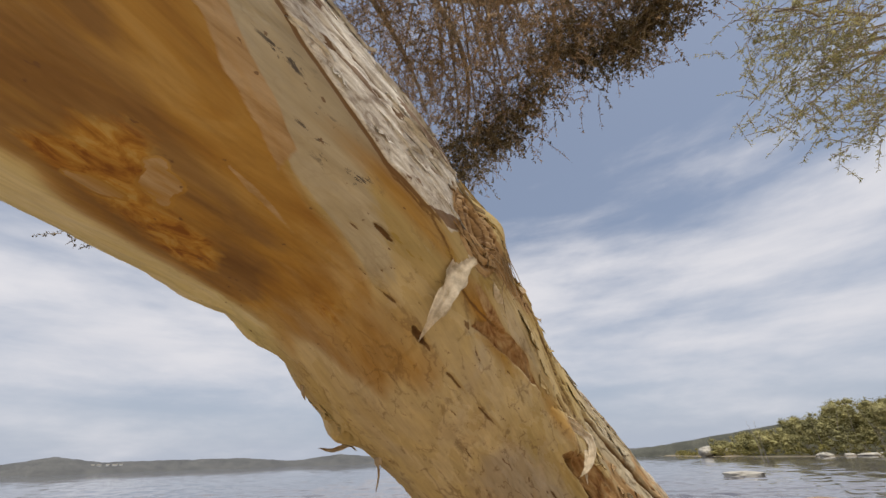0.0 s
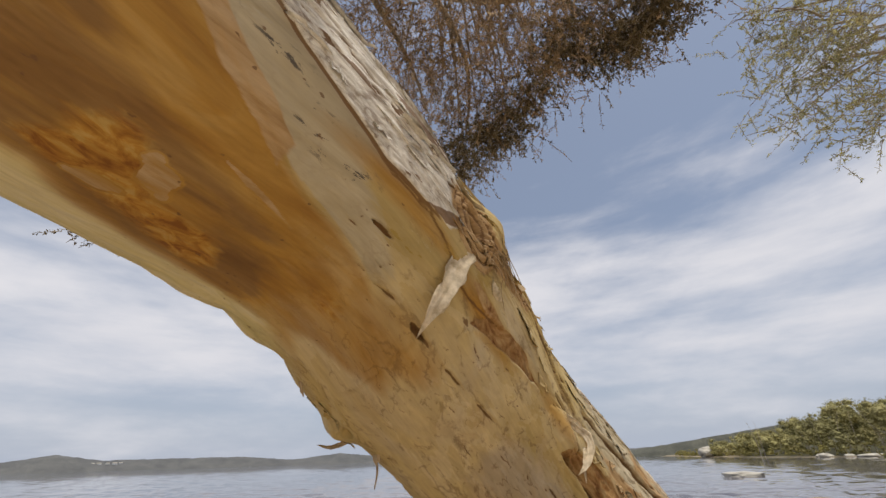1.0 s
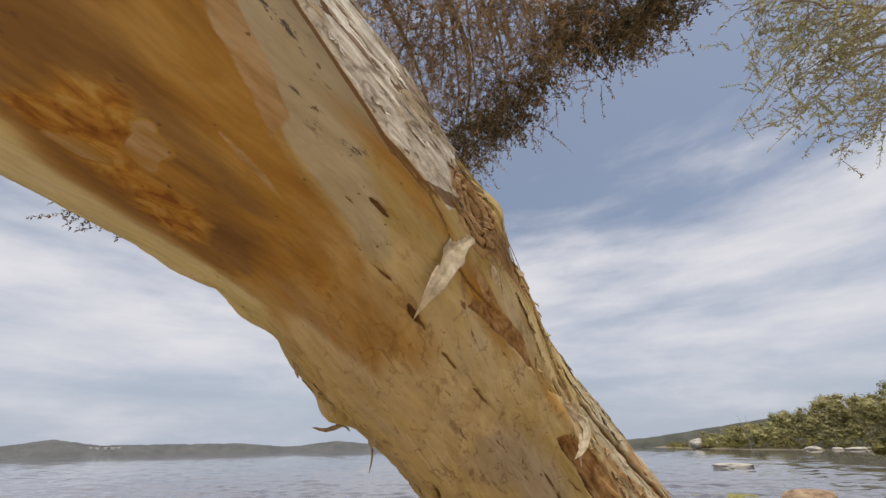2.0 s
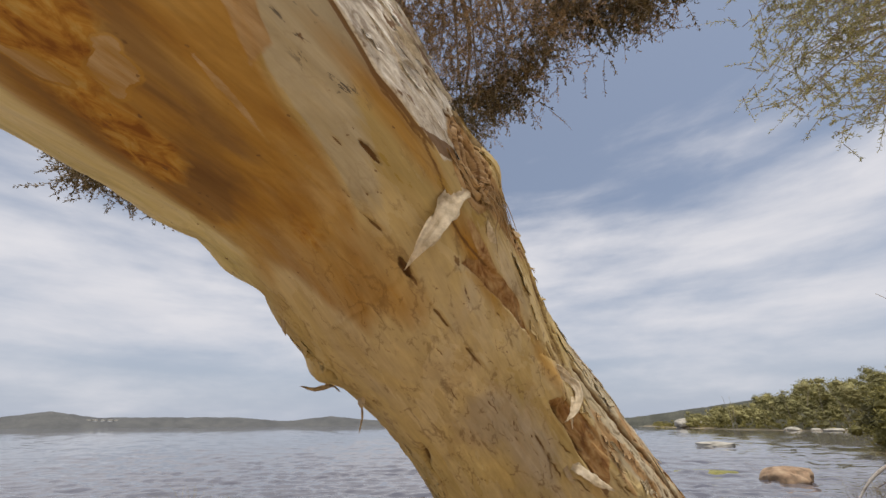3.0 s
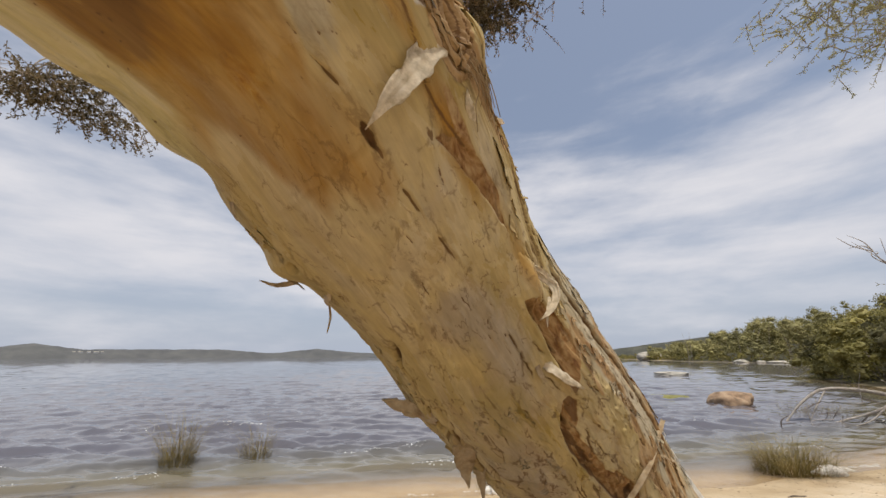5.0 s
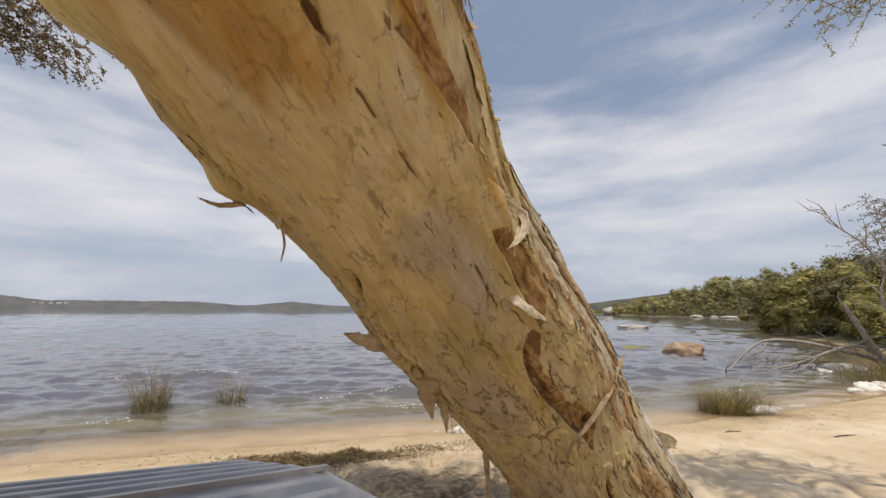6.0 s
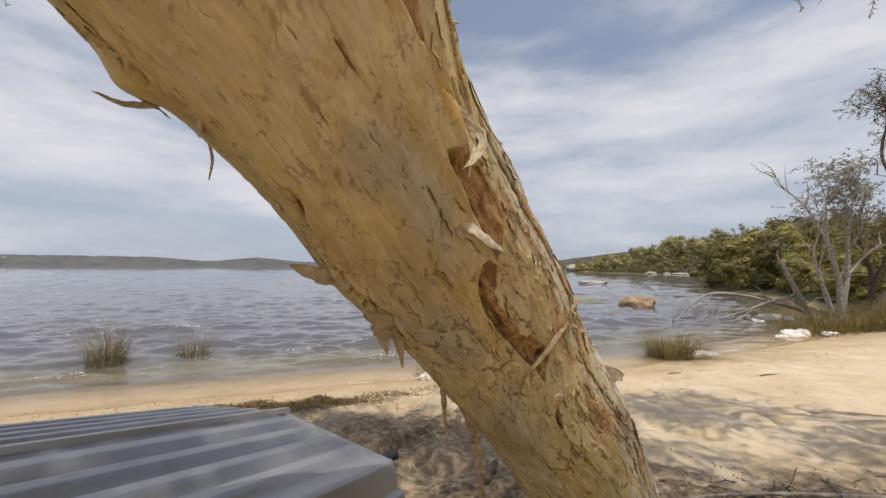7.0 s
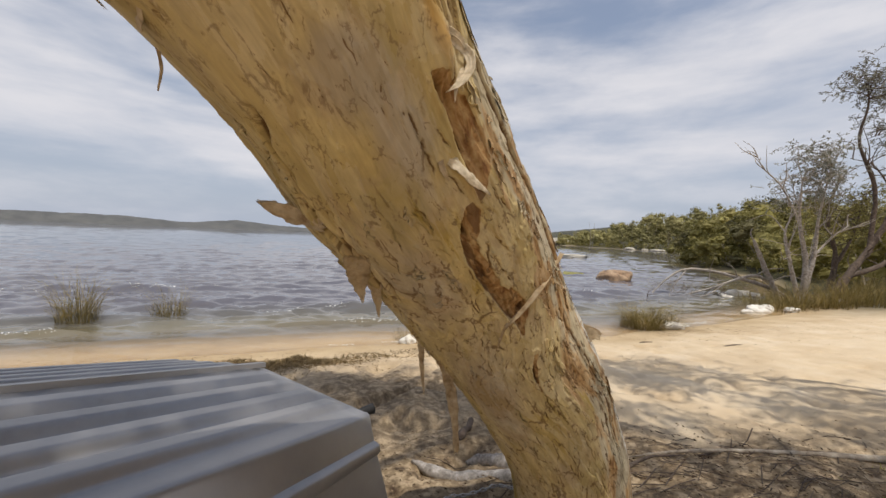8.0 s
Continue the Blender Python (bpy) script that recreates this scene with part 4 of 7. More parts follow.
ledge([(-0.08, 6), (-0.35, 13), (-0.62, 19), (-0.80, 20), (-0.97, 25), (-1.12, 31)], 0.008, 1.3, 5, 1, 2.0, 0.012)
ledge([(-1.05, 12), (-1.3, 19), (-1.5, 18), (-1.75, 12)], 0.008, 0.6, 8, 1, 5.0)
ledge([(0.30, 14), (0.12, 8), (-0.02, 2), (-0.12, -4)], 0.007, 0.5, 7, 1, 5.0)
ledge([(0.76, -18), (0.70, -19), (0.61, -19), (0.55, -20), (0.47, -26), (0.37, -22), (0.27, -15)], 0.006, 0.5, 9, 1, 2.5)
ledge([(-0.85, -14), (-1.05, -5), (-1.3, -4), (-1.45, -8)], 0.006, 0.5, 8, -1, 5.0)
ledge([(-1.0, -30), (-1.15, -31), (-1.3, -26), (-1.5, -22)], 0.006, 0.5, 9, 1, 6.0)
ledge([(1.02, -20), (0.97, -26), (0.93, -30), (0.89, -34), (0.83, -41), (0.775, -45), (0.71, -47)], 0.003, 0.45, 4, 1, 1.6, -1)
ledge([(1.03, -25), (0.995, -28), (0.965, -32), (0.905, -35.5), (0.865, -41)], 0.002, 0.40, 4, 1, 1.4, -1)
ledge([(1.05, -30), (1.014, -34), (0.98, -36.5), (0.934, -41), (0.896, -45)], 0.002, 0.60, 3, 1, 0.8, -1)
ledge([(0.42, -96), (0.30, -92), (0.22, -97), (0.12, -94)], 0.006, 0.5, 8, 1, 5.0)
# many short tears along the grain, each with a lifted lip
trng = np.random.default_rng(5)


def tear(s0, d0, length, slope, w, dig, lip):
    """One tear: a wandering line along the grain, w metres wide at its middle."""
    i0, i1 = np.searchsorted(fs, (s0 - length / 2, s0 + length / 2))
    reach = abs(slope) * length / 2 + 9
    j0, j1 = np.searchsorted(th, (d0 - reach, d0 + reach))
    if i1 - i0 < 2 or j1 - j0 < 3:
        return
    u = (fs[i0:i1] - s0) / (length / 2)
    ph = trng.uniform(0, 99)
    wander = (fbm(np.c_[fs[i0:i1] * 38 + ph, 0 * u, 0 * u], 3, 44) - 0.5) * min(3.6, 45 * length)
    line = d0 + slope * u * length / 2 + wander
    ww = w * np.clip(1 - u**2, 0, 1) * (0.45 + 1.1 * vnoise(np.c_[u * 4 + ph, 0 * u, 0 * u], 6))
    q = (th[None, j0:j1] - line[:, None]) * DEG
    core = np.exp(-(q / (ww[:, None] + 0.0010)) ** 2) * np.minimum(1, ww / 0.0009)[:, None]
    fade = np.clip(1 - u**2, 0, 1)[:, None]
    H[i0:i1, j0:j1] += -dig * core + lip * fade * np.exp(-np.maximum(q, 0) / 0.012) * (q > 0) - 0.4 * lip * fade * np.exp(np.minimum(q, 0) / 0.010) * (q <= 0)
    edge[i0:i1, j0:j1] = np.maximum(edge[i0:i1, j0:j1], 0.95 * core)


for count, sr, dr, lr, sl, wr, dig, lip in ((150, (-1.85, -0.05), (-98, -12), (0.012, 0.075), 110, (0.0004, 0.0015), 0.005, 0.0036),
                                            (36, (-1.85, -0.10), (-60, -15), (0.06, 0.16), 40, (0.0006, 0.0022), 0.007, 0.0045),
                                            (90, (-1.85, 0.20), (-14, 46), (0.02, 0.10), 60, (0.0006, 0.0030), 0.006, 0.0040),
                                            (30, (-0.1, 0.42), (-96, -20), (0.02, 0.10), 40, (0.0004, 0.0012), 0.003, 0.0020),
                                            (10, (0.45, 0.75), (-100, -24), (0.02, 0.05), 20, (0.0005, 0.0010), 0.002, 0.0010),
                                            (60, (0.45, 1.25), (-4, 45), (0.02, 0.10), 20, (0.0010, 0.0040), 0.006, 0.0030),
                                            (46, (-1.7, 0.45), (-122, -92), (0.02, 0.09), 60, (0.0010, 0.0030), 0.006, 0.0040)):
    for _ in range(count):
        tear(trng.uniform(*sr), trng.uniform(*dr), trng.uniform(*lr) * trng.uniform(0.6, 1.2), trng.normal(0, 0.5 * sl), trng.uniform(*wr) * trng.uniform(0.5, 1), dig, lip * trng.uniform(0.2, 1.2))
H *= sstep(-2.75, -2.3, sg) * 0.8 + 0.2
verts = cen[:, None] + (rr[:, None] + H)[..., None] * (right[:, None] * np.cos(np.radians(tg))[..., None] + up[:, None] * np.sin(np.radians(tg))[..., None])
stem_mesh = mesh_of("trunk", verts.reshape(-1, 3), grid_faces(len(fs), len(th), True)[:, ::-1], BARK)
wob = fbm(P * (9, 9, 2.2), 4, 91).reshape(shp) - 0.5
wb2 = fbm(P * (20, 20, 2.6) + 5, 4, 95).reshape(shp) - 0.5
wb3 = fbm(P * (26, 26, 6.0) + 9 + 1.5 * warp, 4, 97).reshape(shp) - 0.5


def crisp(x, e):
    return sstep(-e, e, x)


def patch(s0, d0, s1, d1, wd):
    """A sharp-edged sliver between two places on the trunk."""
    f = np.clip(((sg - s0) * (s1 - s0) + (tg - d0) * (d1 - d0) / 4e4) / ((s1 - s0) ** 2 + (d1 - d0) ** 2 / 4e4), 0, 1)
    off = np.hypot((sg - s0 - f * (s1 - s0)) * 200, tg - d0 - f * (d1 - d0))
    return crisp(wd * (0.55 + 0.9 * np.sin(np.pi * np.clip(f, 0.06, 0.94))) - off + 3.0 * wb3, 0.5)


def soft(x, e):
    """A ramp from 0 to 1 about zero."""
    return np.clip(0.5 + 0.5 * x / e, 0, 1)


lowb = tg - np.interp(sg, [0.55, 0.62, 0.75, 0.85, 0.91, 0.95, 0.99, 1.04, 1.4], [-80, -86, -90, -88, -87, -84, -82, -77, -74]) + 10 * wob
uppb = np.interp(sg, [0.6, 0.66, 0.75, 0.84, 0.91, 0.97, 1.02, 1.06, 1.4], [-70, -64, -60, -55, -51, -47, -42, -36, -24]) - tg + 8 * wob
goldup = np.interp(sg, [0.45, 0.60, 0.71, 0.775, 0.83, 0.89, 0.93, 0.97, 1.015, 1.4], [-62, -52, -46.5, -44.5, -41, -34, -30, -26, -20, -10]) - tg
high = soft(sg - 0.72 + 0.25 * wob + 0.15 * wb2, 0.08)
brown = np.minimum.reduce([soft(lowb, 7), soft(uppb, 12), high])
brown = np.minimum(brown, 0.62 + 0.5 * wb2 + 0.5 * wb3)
flame = np.clip(spot(0.985, -64, 0.055, 12, 0.0) + spot(0.90, -76, 0.07, 8) + 0.8 * spot(0.84, -82, 0.06, 8) + 0.6 * spot(1.03, -72, 0.05, 5), 0, 1) * 0.80
flame = np.maximum(flame, 0.55 * spot(0.60, -68, 0.07, 8))
gold = 0.95 * np.minimum.reduce([soft(goldup, 3.5), soft(lowb + 3, 6), soft(sg - 0.60 + 0.4 * wob, 0.12)])
gold = np.maximum(gold, 0.62 * np.minimum(sstep(0.36, 0.52, sg + 0.4 * wob) * (1 - sstep(0.66, 0.84, sg)), soft(tg + 96, 8) * soft(-58 - tg + 50 * wob, 12)) + 0.25 * wb2)
gold = np.maximum(gold, 0.85 * spot(0.38, -23, 0.13, 4.5) ** 0.5 + 0.3 * wb2)
gold = np.maximum(gold, 0.85 * spot(0.66, -22, 0.13, 4.0) ** 0.5 + 0.3 * wb2)
gold = np.maximum(gold, 0.70 * spot(0.0, -13, 0.13, 6) + 0.3 * wb2)
tanz = np.minimum.reduce([soft(goldup + 5, 3), soft(-goldup + 3, 4), soft(sg - 0.84, 0.03)])
tanz = np.maximum(tanz, 0.48 * low * sstep(-22, -6, tg) * (1 - sstep(40, 60, tg)) + 1.1 * wb3)
pale = np.maximum.reduce([patch(0.948, -60.5, 0.922, -67.5, 3.8), patch(0.89, -49.4, 0.762, -54.6, 1.15), patch(1.01, -75, 0.96, -73, 1.6)])
gold, brown, flame, tanz = gold * (1 - 0.2 * pale), brown * (1 - 0.9 * pale), flame * (1 - pale), np.maximum(tanz, 0.54 * pale)
rimz = (1 - soft(lowb + 4, 5)) * soft(sg - 0.58 + 0.3 * wob, 0.14) * soft(tg + 128, 6)
tanz = np.maximum(tanz, 0.9 * np.maximum(knob, tail))
rusty = np.maximum(inner * 0.95, low * (0.46 * sstep(-18, -4, tg) * (1 - sstep(26, 44, tg)) + 1.3 * wb3 - 0.12))
rusty = np.maximum(rusty, 0.95 * spot(0.36, -20, 0.13, 3.6) + 0.8 * wb3)
sheet = np.clip(np.minimum.reduce([soft(-goldup - 1, 2.5), soft(sg - 0.62 + 0.3 * wob, 0.10)]) + 0.0, 0, 1)
sheet = np.maximum(sheet, 0.85 * low * sstep(-14, 4, tg + 30 * wob))
sheet = sheet * (1 - 0.8 * np.clip(gold, 0, 1) * (sg < 0.8))
greyz = np.maximum(0.95 * outer, 0.58 * sstep(22, 40, tg + 20 * wob) * (1 - outer)) * (1 - 0.9 * inner) * (1 - 0.7 * np.maximum(knob, tail))
lichen = np.clip(spot(0.925, -17, 0.05, 4) + spot(0.83, -26, 0.07, 5) + spot(0.76, -30, 0.06, 4), 0, 1) * 1.2
mauve = np.clip(0.72 * spot(0.02, -52, 0.10, 14) + 0.6 * spot(-0.16, -40, 0.16, 12) + 0.5 * spot(-0.5, -70, 0.25, 20) + 0.5 * spot(-1.2, -60, 0.3, 20) + 0.45 * spot(0.2, -100, 0.2, 14) + 0.25 * low, 0, 1)
layered = np.clip(0.10 + 0.75 * low + 0.5 * outer + 0.35 * sstep(-0.2, 0.2, sg) * (1 - sstep(0.45, 0.7, sg)), 0, 1)
# edge holds the tears and the painted shade of gaps and creases
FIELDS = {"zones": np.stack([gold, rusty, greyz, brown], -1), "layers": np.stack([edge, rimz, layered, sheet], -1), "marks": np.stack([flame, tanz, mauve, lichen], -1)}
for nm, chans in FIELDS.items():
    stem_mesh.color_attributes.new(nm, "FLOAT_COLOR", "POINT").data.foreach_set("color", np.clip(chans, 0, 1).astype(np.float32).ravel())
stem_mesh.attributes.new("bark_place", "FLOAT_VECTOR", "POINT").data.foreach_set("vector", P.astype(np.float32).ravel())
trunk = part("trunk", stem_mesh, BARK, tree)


def strip(name, pts, widths, side, mat=STRIP, thick=0.003, seed=0, label=""):
    m = ribbon(pts, widths, side, thick, seed=seed)
    return part(name, m, mat, tree, label)


# ---- loose paper flakes over the trunk ----
def look_up(field, s, deg):
    i = np.clip(np.interp(s, fs, np.arange(len(fs))).round().astype(int), 0, len(fs) - 1)
    j = np.interp((deg + 180) % 360 - 180, th, np.arange(len(th))).round().astype(int) % len(th)
    return field[i, j]


rng = np.random.default_rng(123)
U = np.concatenate([[-1], np.linspace(-0.95, 0.95, 13), [1]])
V = np.concatenate([[-1], np.linspace(-0.9, 0.9, 7), [1]])
uu, vv = np.meshgrid(U, V, indexing="ij")
rimm = (np.abs(uu) > 0.99) | (np.abs(vv) > 0.99)
fv, ff, fp = [], [], []
FLAKES = [(70, (0.30, 1.28), (-18, 30), (0.02, 0.09), (0.4, 1.4), (0.001, 0.004), 1.0),
          (44, (-1.80, -0.2), (-80, -44), (0.014, 0.050), (0.8, 2.4), (0.0002, 0.0008), 0.25), (90, (-1.80, 0.30), (-12, 44), (0.015, 0.080), (0.8, 3.0), (0.001, 0.003), 0.7),
          (40, (-1.6, 0.45), (-124, -94), (0.015, 0.06), (0.8, 3.0), (0.001, 0.003), 0.8)]
fz = {k: [] for k in FIELDS}
for count, srange, drange, arange_, brange, hrange, curl in FLAKES:
    for _ in range(count):
        s0, d0 = rng.uniform(*srange), rng.uniform(*drange)
        if srange[0] > 0.2 and drange[0] == -18 and d0 < np.interp(s0, [0.30, 0.42, 0.52, 0.73, 0.83, 0.98, 1.3], [8, -6, -19, -20, -15, -6, 2]) + 3:
            continue
        a, bw = rng.uniform(arange_[0], arange_[1]) * rng.uniform(0.5, 1), rng.uniform(brange[0], brange[1]) * rng.uniform(0.5, 1)
        if look_up(inner, np.array([s0]), np.array([d0]))[0] > 0.3:
            continue
        ph = rng.uniform(0, 50)
        prof = np.clip(1 - np.abs(U) ** 2.2, 0, 1) ** 0.6 * (0.45 + 1.1 * vnoise(np.c_[U * 5 + ph, 0 * U, 0 * U], 5)) + 0.03
        side = 1.6 * (vnoise(np.c_[U * 2.5 + ph, 0 * U + 4, 0 * U], 6) - 0.5)
        S_ = s0 + a * uu + a * 0.45 * (vnoise(np.c_[vv.ravel() * 4 + ph, uu.ravel() * 0 + 9, 0 * vv.ravel()], 7).reshape(uu.shape) - 0.5)
        D_ = d0 + bw * (prof[:, None] * vv + side[:, None]) + rng.normal(0, 0.35) * bw * uu
        lift = rng.uniform(*hrange) + curl * rng.uniform(0, 1.0) ** 3 * 0.014 * sstep(0.35, 1.0, -uu)
        up_side = vv * rng.choice([-1, 1])
        lift = lift + curl * rng.uniform(0, 1) ** 3 * 0.010 * sstep(0.3, 1.0, up_side)
        flat_ = sstep(0.3, 0.9, -uu) + sstep(0.3, 0.9, up_side)
        lift = np.where(rimm & (flat_ < 0.2), lift - 0.0045, lift)
        got = look_up(H, S_.ravel(), D_.ravel())
        h = got.reshape(uu.shape) * 0.6 + 0.4 * got.mean() + lift
        c, r_ = stem_at(S_.ravel())
        _, R_, U_ = stem_frame(S_.ravel())
        ang = np.radians(D_.ravel())[:, None]
        fv.append(c + (r_ + h.ravel())[:, None] * (R_ * np.cos(ang) + U_ * np.sin(ang)))
        ff.append(grid_faces(*uu.shape) + len(ff) * uu.size)
        for k, field in FIELDS.items():
            z = look_up(field, S_.ravel(), D_.ravel()).mean(0)
            z = np.clip(z + rng.normal(0, 0.06, 4), 0, 1)
            if k == "layers":
                z[0], z[2] = 0.0, 0.25
            fz[k].append(np.tile(z, (uu.size, 1)))
        fp.append(np.stack([0.29 * np.cos(np.radians(D_)), 0.29 * np.sin(np.radians(D_)), S_], -1).reshape(-1, 3))
me = mesh_of("bark_flake", np.concatenate(fv), np.concatenate(ff), BARK)
for k in FIELDS:
    me.color_attributes.new(k, "FLOAT_COLOR", "POINT").data.foreach_set("color", np.concatenate(fz[k]).astype(np.float32).ravel())
me.attributes.new("bark_place", "FLOAT_VECTOR", "POINT").data.foreach_set("vector", np.concatenate(fp).astype(np.float32).ravel())
part("bark_flake", me, BARK, tree, "small peeling paper flakes of bark", "stuff")

# ---- foliage ----
def sprays(blobs, size, twigs, leaves, leaf, width, rng, droop=0.8, twig_len=0.45, twig_r=0.0022, spread=1.0):
    """Twigs that arch out of and hang from blob centres, with leaves along them: two bags, of wood and of leaves."""
    wood, green = Bag(), Bag()
    for b in blobs:
        b = np.array(b, float)
        for _ in range(twigs):
            start = b + rng.normal(size=3) * size * (1, 1, 0.75)
            d = rng.normal(size=3) * spread
            d[2] = d[2] * 0.5 - droop * rng.uniform(0.2, 1.2)
            d /= np.linalg.norm(d)
            L = twig_len * rng.uniform(0.5, 1.25)
            q = np.linspace(0, 1, 6)[:, None]
            pts = start + d * L * q + np.array([0, 0, -0.35 * droop * L]) * q**2 + rng.normal(size=3) * 0.06 * L * q**1.5
            if twig_r:
                wood.put(*tube(pts, np.linspace(twig_r * 1.6, twig_r * 0.5, 6), 3))
            f = rng.uniform(0.1, 1.0, leaves) ** 0.8
            i = np.clip((f * 5).astype(int), 0, 4)
            base = pts[i] + (pts[i + 1] - pts[i]) * (f * 5 - i)[:, None]
            way = rng.normal(size=(leaves, 3)) + d * 1.0 + (0, 0, -0.3 * droop)
            green.put(*leaf_quads(base, way, leaf * rng.uniform(0.6, 1.3, leaves), width * rng.uniform(0.7, 1.3, leaves), rng))
    return wood, green


def limb(pts, r0, r1, n=26, sides=9, rough=0.25, seed=0):
    path = smooth_path(pts, n)
    return tube(path, np.linspace(r0, r1, n), sides, rough, seed)


rng = np.random.default_rng(11)
CANOPY = [(-1.08, 2.73, 6.65), (-0.69, 3.34, 6.65), (-0.62, 2.59, 6.7), (-0.03, 3.02, 6.79), (-0.29, 3.58, 6.29), (0.26, 2.99, 6.0), (-0.06, 4.0, 6.05), (0.65, 2.93, 6.65), (0.49, 3.44, 5.94), (0.87, 2.89, 5.98),
          (1.33, 3.07, 6.78), (1.59, 2.96, 6.28), (2.03, 2.9, 6.46), (1.9, 2.71, 6.82), (0.7, 2.51, 7.0), (-0.56, 2.29, 7.29), (1.22, 2.3, 6.65), (-1.17, 2.19, 7.07), (-0.3, 2.92, 6.47), (0.34, 2.96, 7.05)]
RIM = [(-0.06, 4.14, 5.66), (0.17, 3.58, 5.57), (0.51, 3.51, 5.66), (0.73, 3.35, 5.84), (1.0, 3.4, 6.33), (1.26, 3.03, 6.16), (1.65, 3.11, 6.12), (1.86, 2.88, 5.95), (2.06, 2.77, 6.1), (2.1, 2.61, 6.05),
       (0.31, 3.66, 5.7), (-0.14, 3.9, 5.65), (1.16, 2.94, 6.33), (1.83, 3.04, 6.3)]
b = Bag()
b.put(*limb([(-1.25, -0.75, 3.85), (-1.7, 0.2, 5.4), (-1.2, 1.7, 6.9), (-0.3, 2.8, 7.5), (0.8, 3.2, 7.6), (1.9, 3.0, 7.3)], 0.17, 0.03, 44, 10, 0.3, 5))
b.put(*limb([(-1.2, 1.7, 6.9), (-0.9, 2.6, 7.0), (-0.6, 3.1, 6.5), (-0.45, 3.5, 6.0)], 0.05, 0.012, 24, 8, 0.3, 6))
b.put(*limb([(-0.3, 2.8, 7.5), (0.0, 3.1, 6.9), (0.1, 3.4, 6.3), (-0.02, 3.8, 5.8)], 0.05, 0.010, 24, 8, 0.3, 7))
b.put(*limb([(-1.25, -0.75, 3.85), (-1.2, -1.6, 4.8), (-0.8, -2.4, 6.0), (-0.4, -2.8, 7.0)], 0.15, 0.03, 30, 9, 0.3, 9))
b.put(*limb([(-1.25, -0.75, 3.85), (-1.1, -0.9, 5.2), (-0.4, -0.4, 7.0), (0.8, 0.6, 8.2), (2.2, 1.6, 8.5)], 0.16, 0.03, 34, 9, 0.3, 21))
b.put(*limb([(-0.4, -0.4, 7.0), (0.6, -0.6, 7.9), (2.0, -0.4, 8.4)], 0.08, 0.02, 24, 8, 0.3, 22))
for k, blob in enumerate(CANOPY + RIM):
    near = np.array(blob)
    root = np.array((0.75 * near[0], 2.95, 7.45))
    b.put(*limb([root, root * 0.45 + near * 0.55 + rng.normal(size=3) * 0.08, near], 0.018, 0.005, 12, 5, 0.2, k))
part("limb", b.mesh("limb"), LIMB, tree, "grey-brown upper limbs")
wood, green = sprays(CANOPY, 0.29, 125, 20, 0.040, 0.011, rng, 1.1, 0.34, twig_r=0.0026)
part("twig", wood.mesh("twig"), LEAF_BROWN, tree, kind="stuff")
part("crown", green.mesh("crown", smooth=False), LEAF_BROWN, tree, "drooping brownish-olive crown of small narrow leaves", "stuff")
wood, green = sprays(RIM, 0.15, 90, 24, 0.036, 0.015, rng, 0.8, 0.24, twig_r=0.0026)
part("twig", wood.mesh("twig"), LIMB, tree, kind="stuff")
part("crown", green.mesh("crown", smooth=False), LEAF_OLIVE, tree, "dark olive leaf clusters at the crown's rim", "stuff")
# unseen crown placed over the beach for shade; gaps let sun reach the trunk
GAPS = [(1.65, 0.60)]
over = []
while len(over) < 86:
    q = (rng.uniform(-1.4, 3.0), rng.uniform(-1.4, 3.0), rng.uniform(7.9, 9.0))
    if not (q[1] > 1.6 and q[0] < 2.3) and not any(math.hypot(q[0] - gx_, q[1] - gy_) < 1.2 for gx_, gy_ in GAPS) and not (0.35 < q[0] < 1.85 and -1.5 < q[1] < -0.15) and not (0.95 < q[0] < 2.3 and -0.2 < q[1] < 1.6):
        over.append(q)
over += [(rng.uniform(-2.8, 0.0), rng.uniform(-3.5, -1.5), rng.uniform(6.2, 8.0)) for _ in range(20)]
wood, green = sprays(over, 0.30, 34, 14, 0.095, 0.034, rng, 0.7, 0.55, twig_r=0)
part("crown", green.mesh("crown", smooth=False), LEAF_OLIVE, tree, "unseen upper crown of small olive leaves, placed for its shade", "stuff")

rng = np.random.default_rng(202)
tree2 = thing("overhanging_tree", (8.2, 1.6, 0.7), "paperbark with a yellow-green leafy branch reaching over the beach", "tree")
b = Bag()
b.put(*limb([(8.2, 1.6, 0.4), (8.1, 1.7, 2.2), (7.8, 2.0, 4.2), (7.2, 2.3, 6.0)], 0.21, 0.10, 30, 12, 0.25, 15))
b.put(*limb([(7.2, 2.3, 6.0), (6.6, 1.9, 7.2), (5.8, 1.2, 8.1), (4.8, 0.6, 8.4)], 0.10, 0.03, 24, 10, 0.25, 23))
part("trunk", b.mesh("trunk"), LIMB, tree2)
RIGHT = [(3.58, 3.37, 6.73), (4.02, 3.63, 6.64), (4.1, 3.42, 6.46), (3.94, 3.88, 6.59), (4.07, 4.22, 6.23), (3.98, 3.6, 5.95), (4.16, 3.38, 5.85), (4.68, 4.3, 5.86), (4.48, 4.02, 5.27), (4.02, 4.06, 5.74), (4.98, 4.12, 5.98),
         (4.75, 3.42, 5.93), (5.16, 3.98, 5.57), (4.29, 3.13, 6.65), (4.41, 3.65, 6.42), (4.28, 3.23, 6.07)]
b = Bag()
b.put(*limb([(7.5, 2.2, 5.4), (6.4, 3.0, 5.7), (5.2, 3.6, 6.0), (4.2, 3.7, 6.05)], 0.05, 0.009, 26, 7, 0.2, 16))
b.put(*limb([(7.2, 2.3, 6.0), (6.0, 2.9, 6.5), (4.8, 3.3, 6.65), (3.7, 3.4, 6.65)], 0.05, 0.008, 26, 7, 0.2, 17))
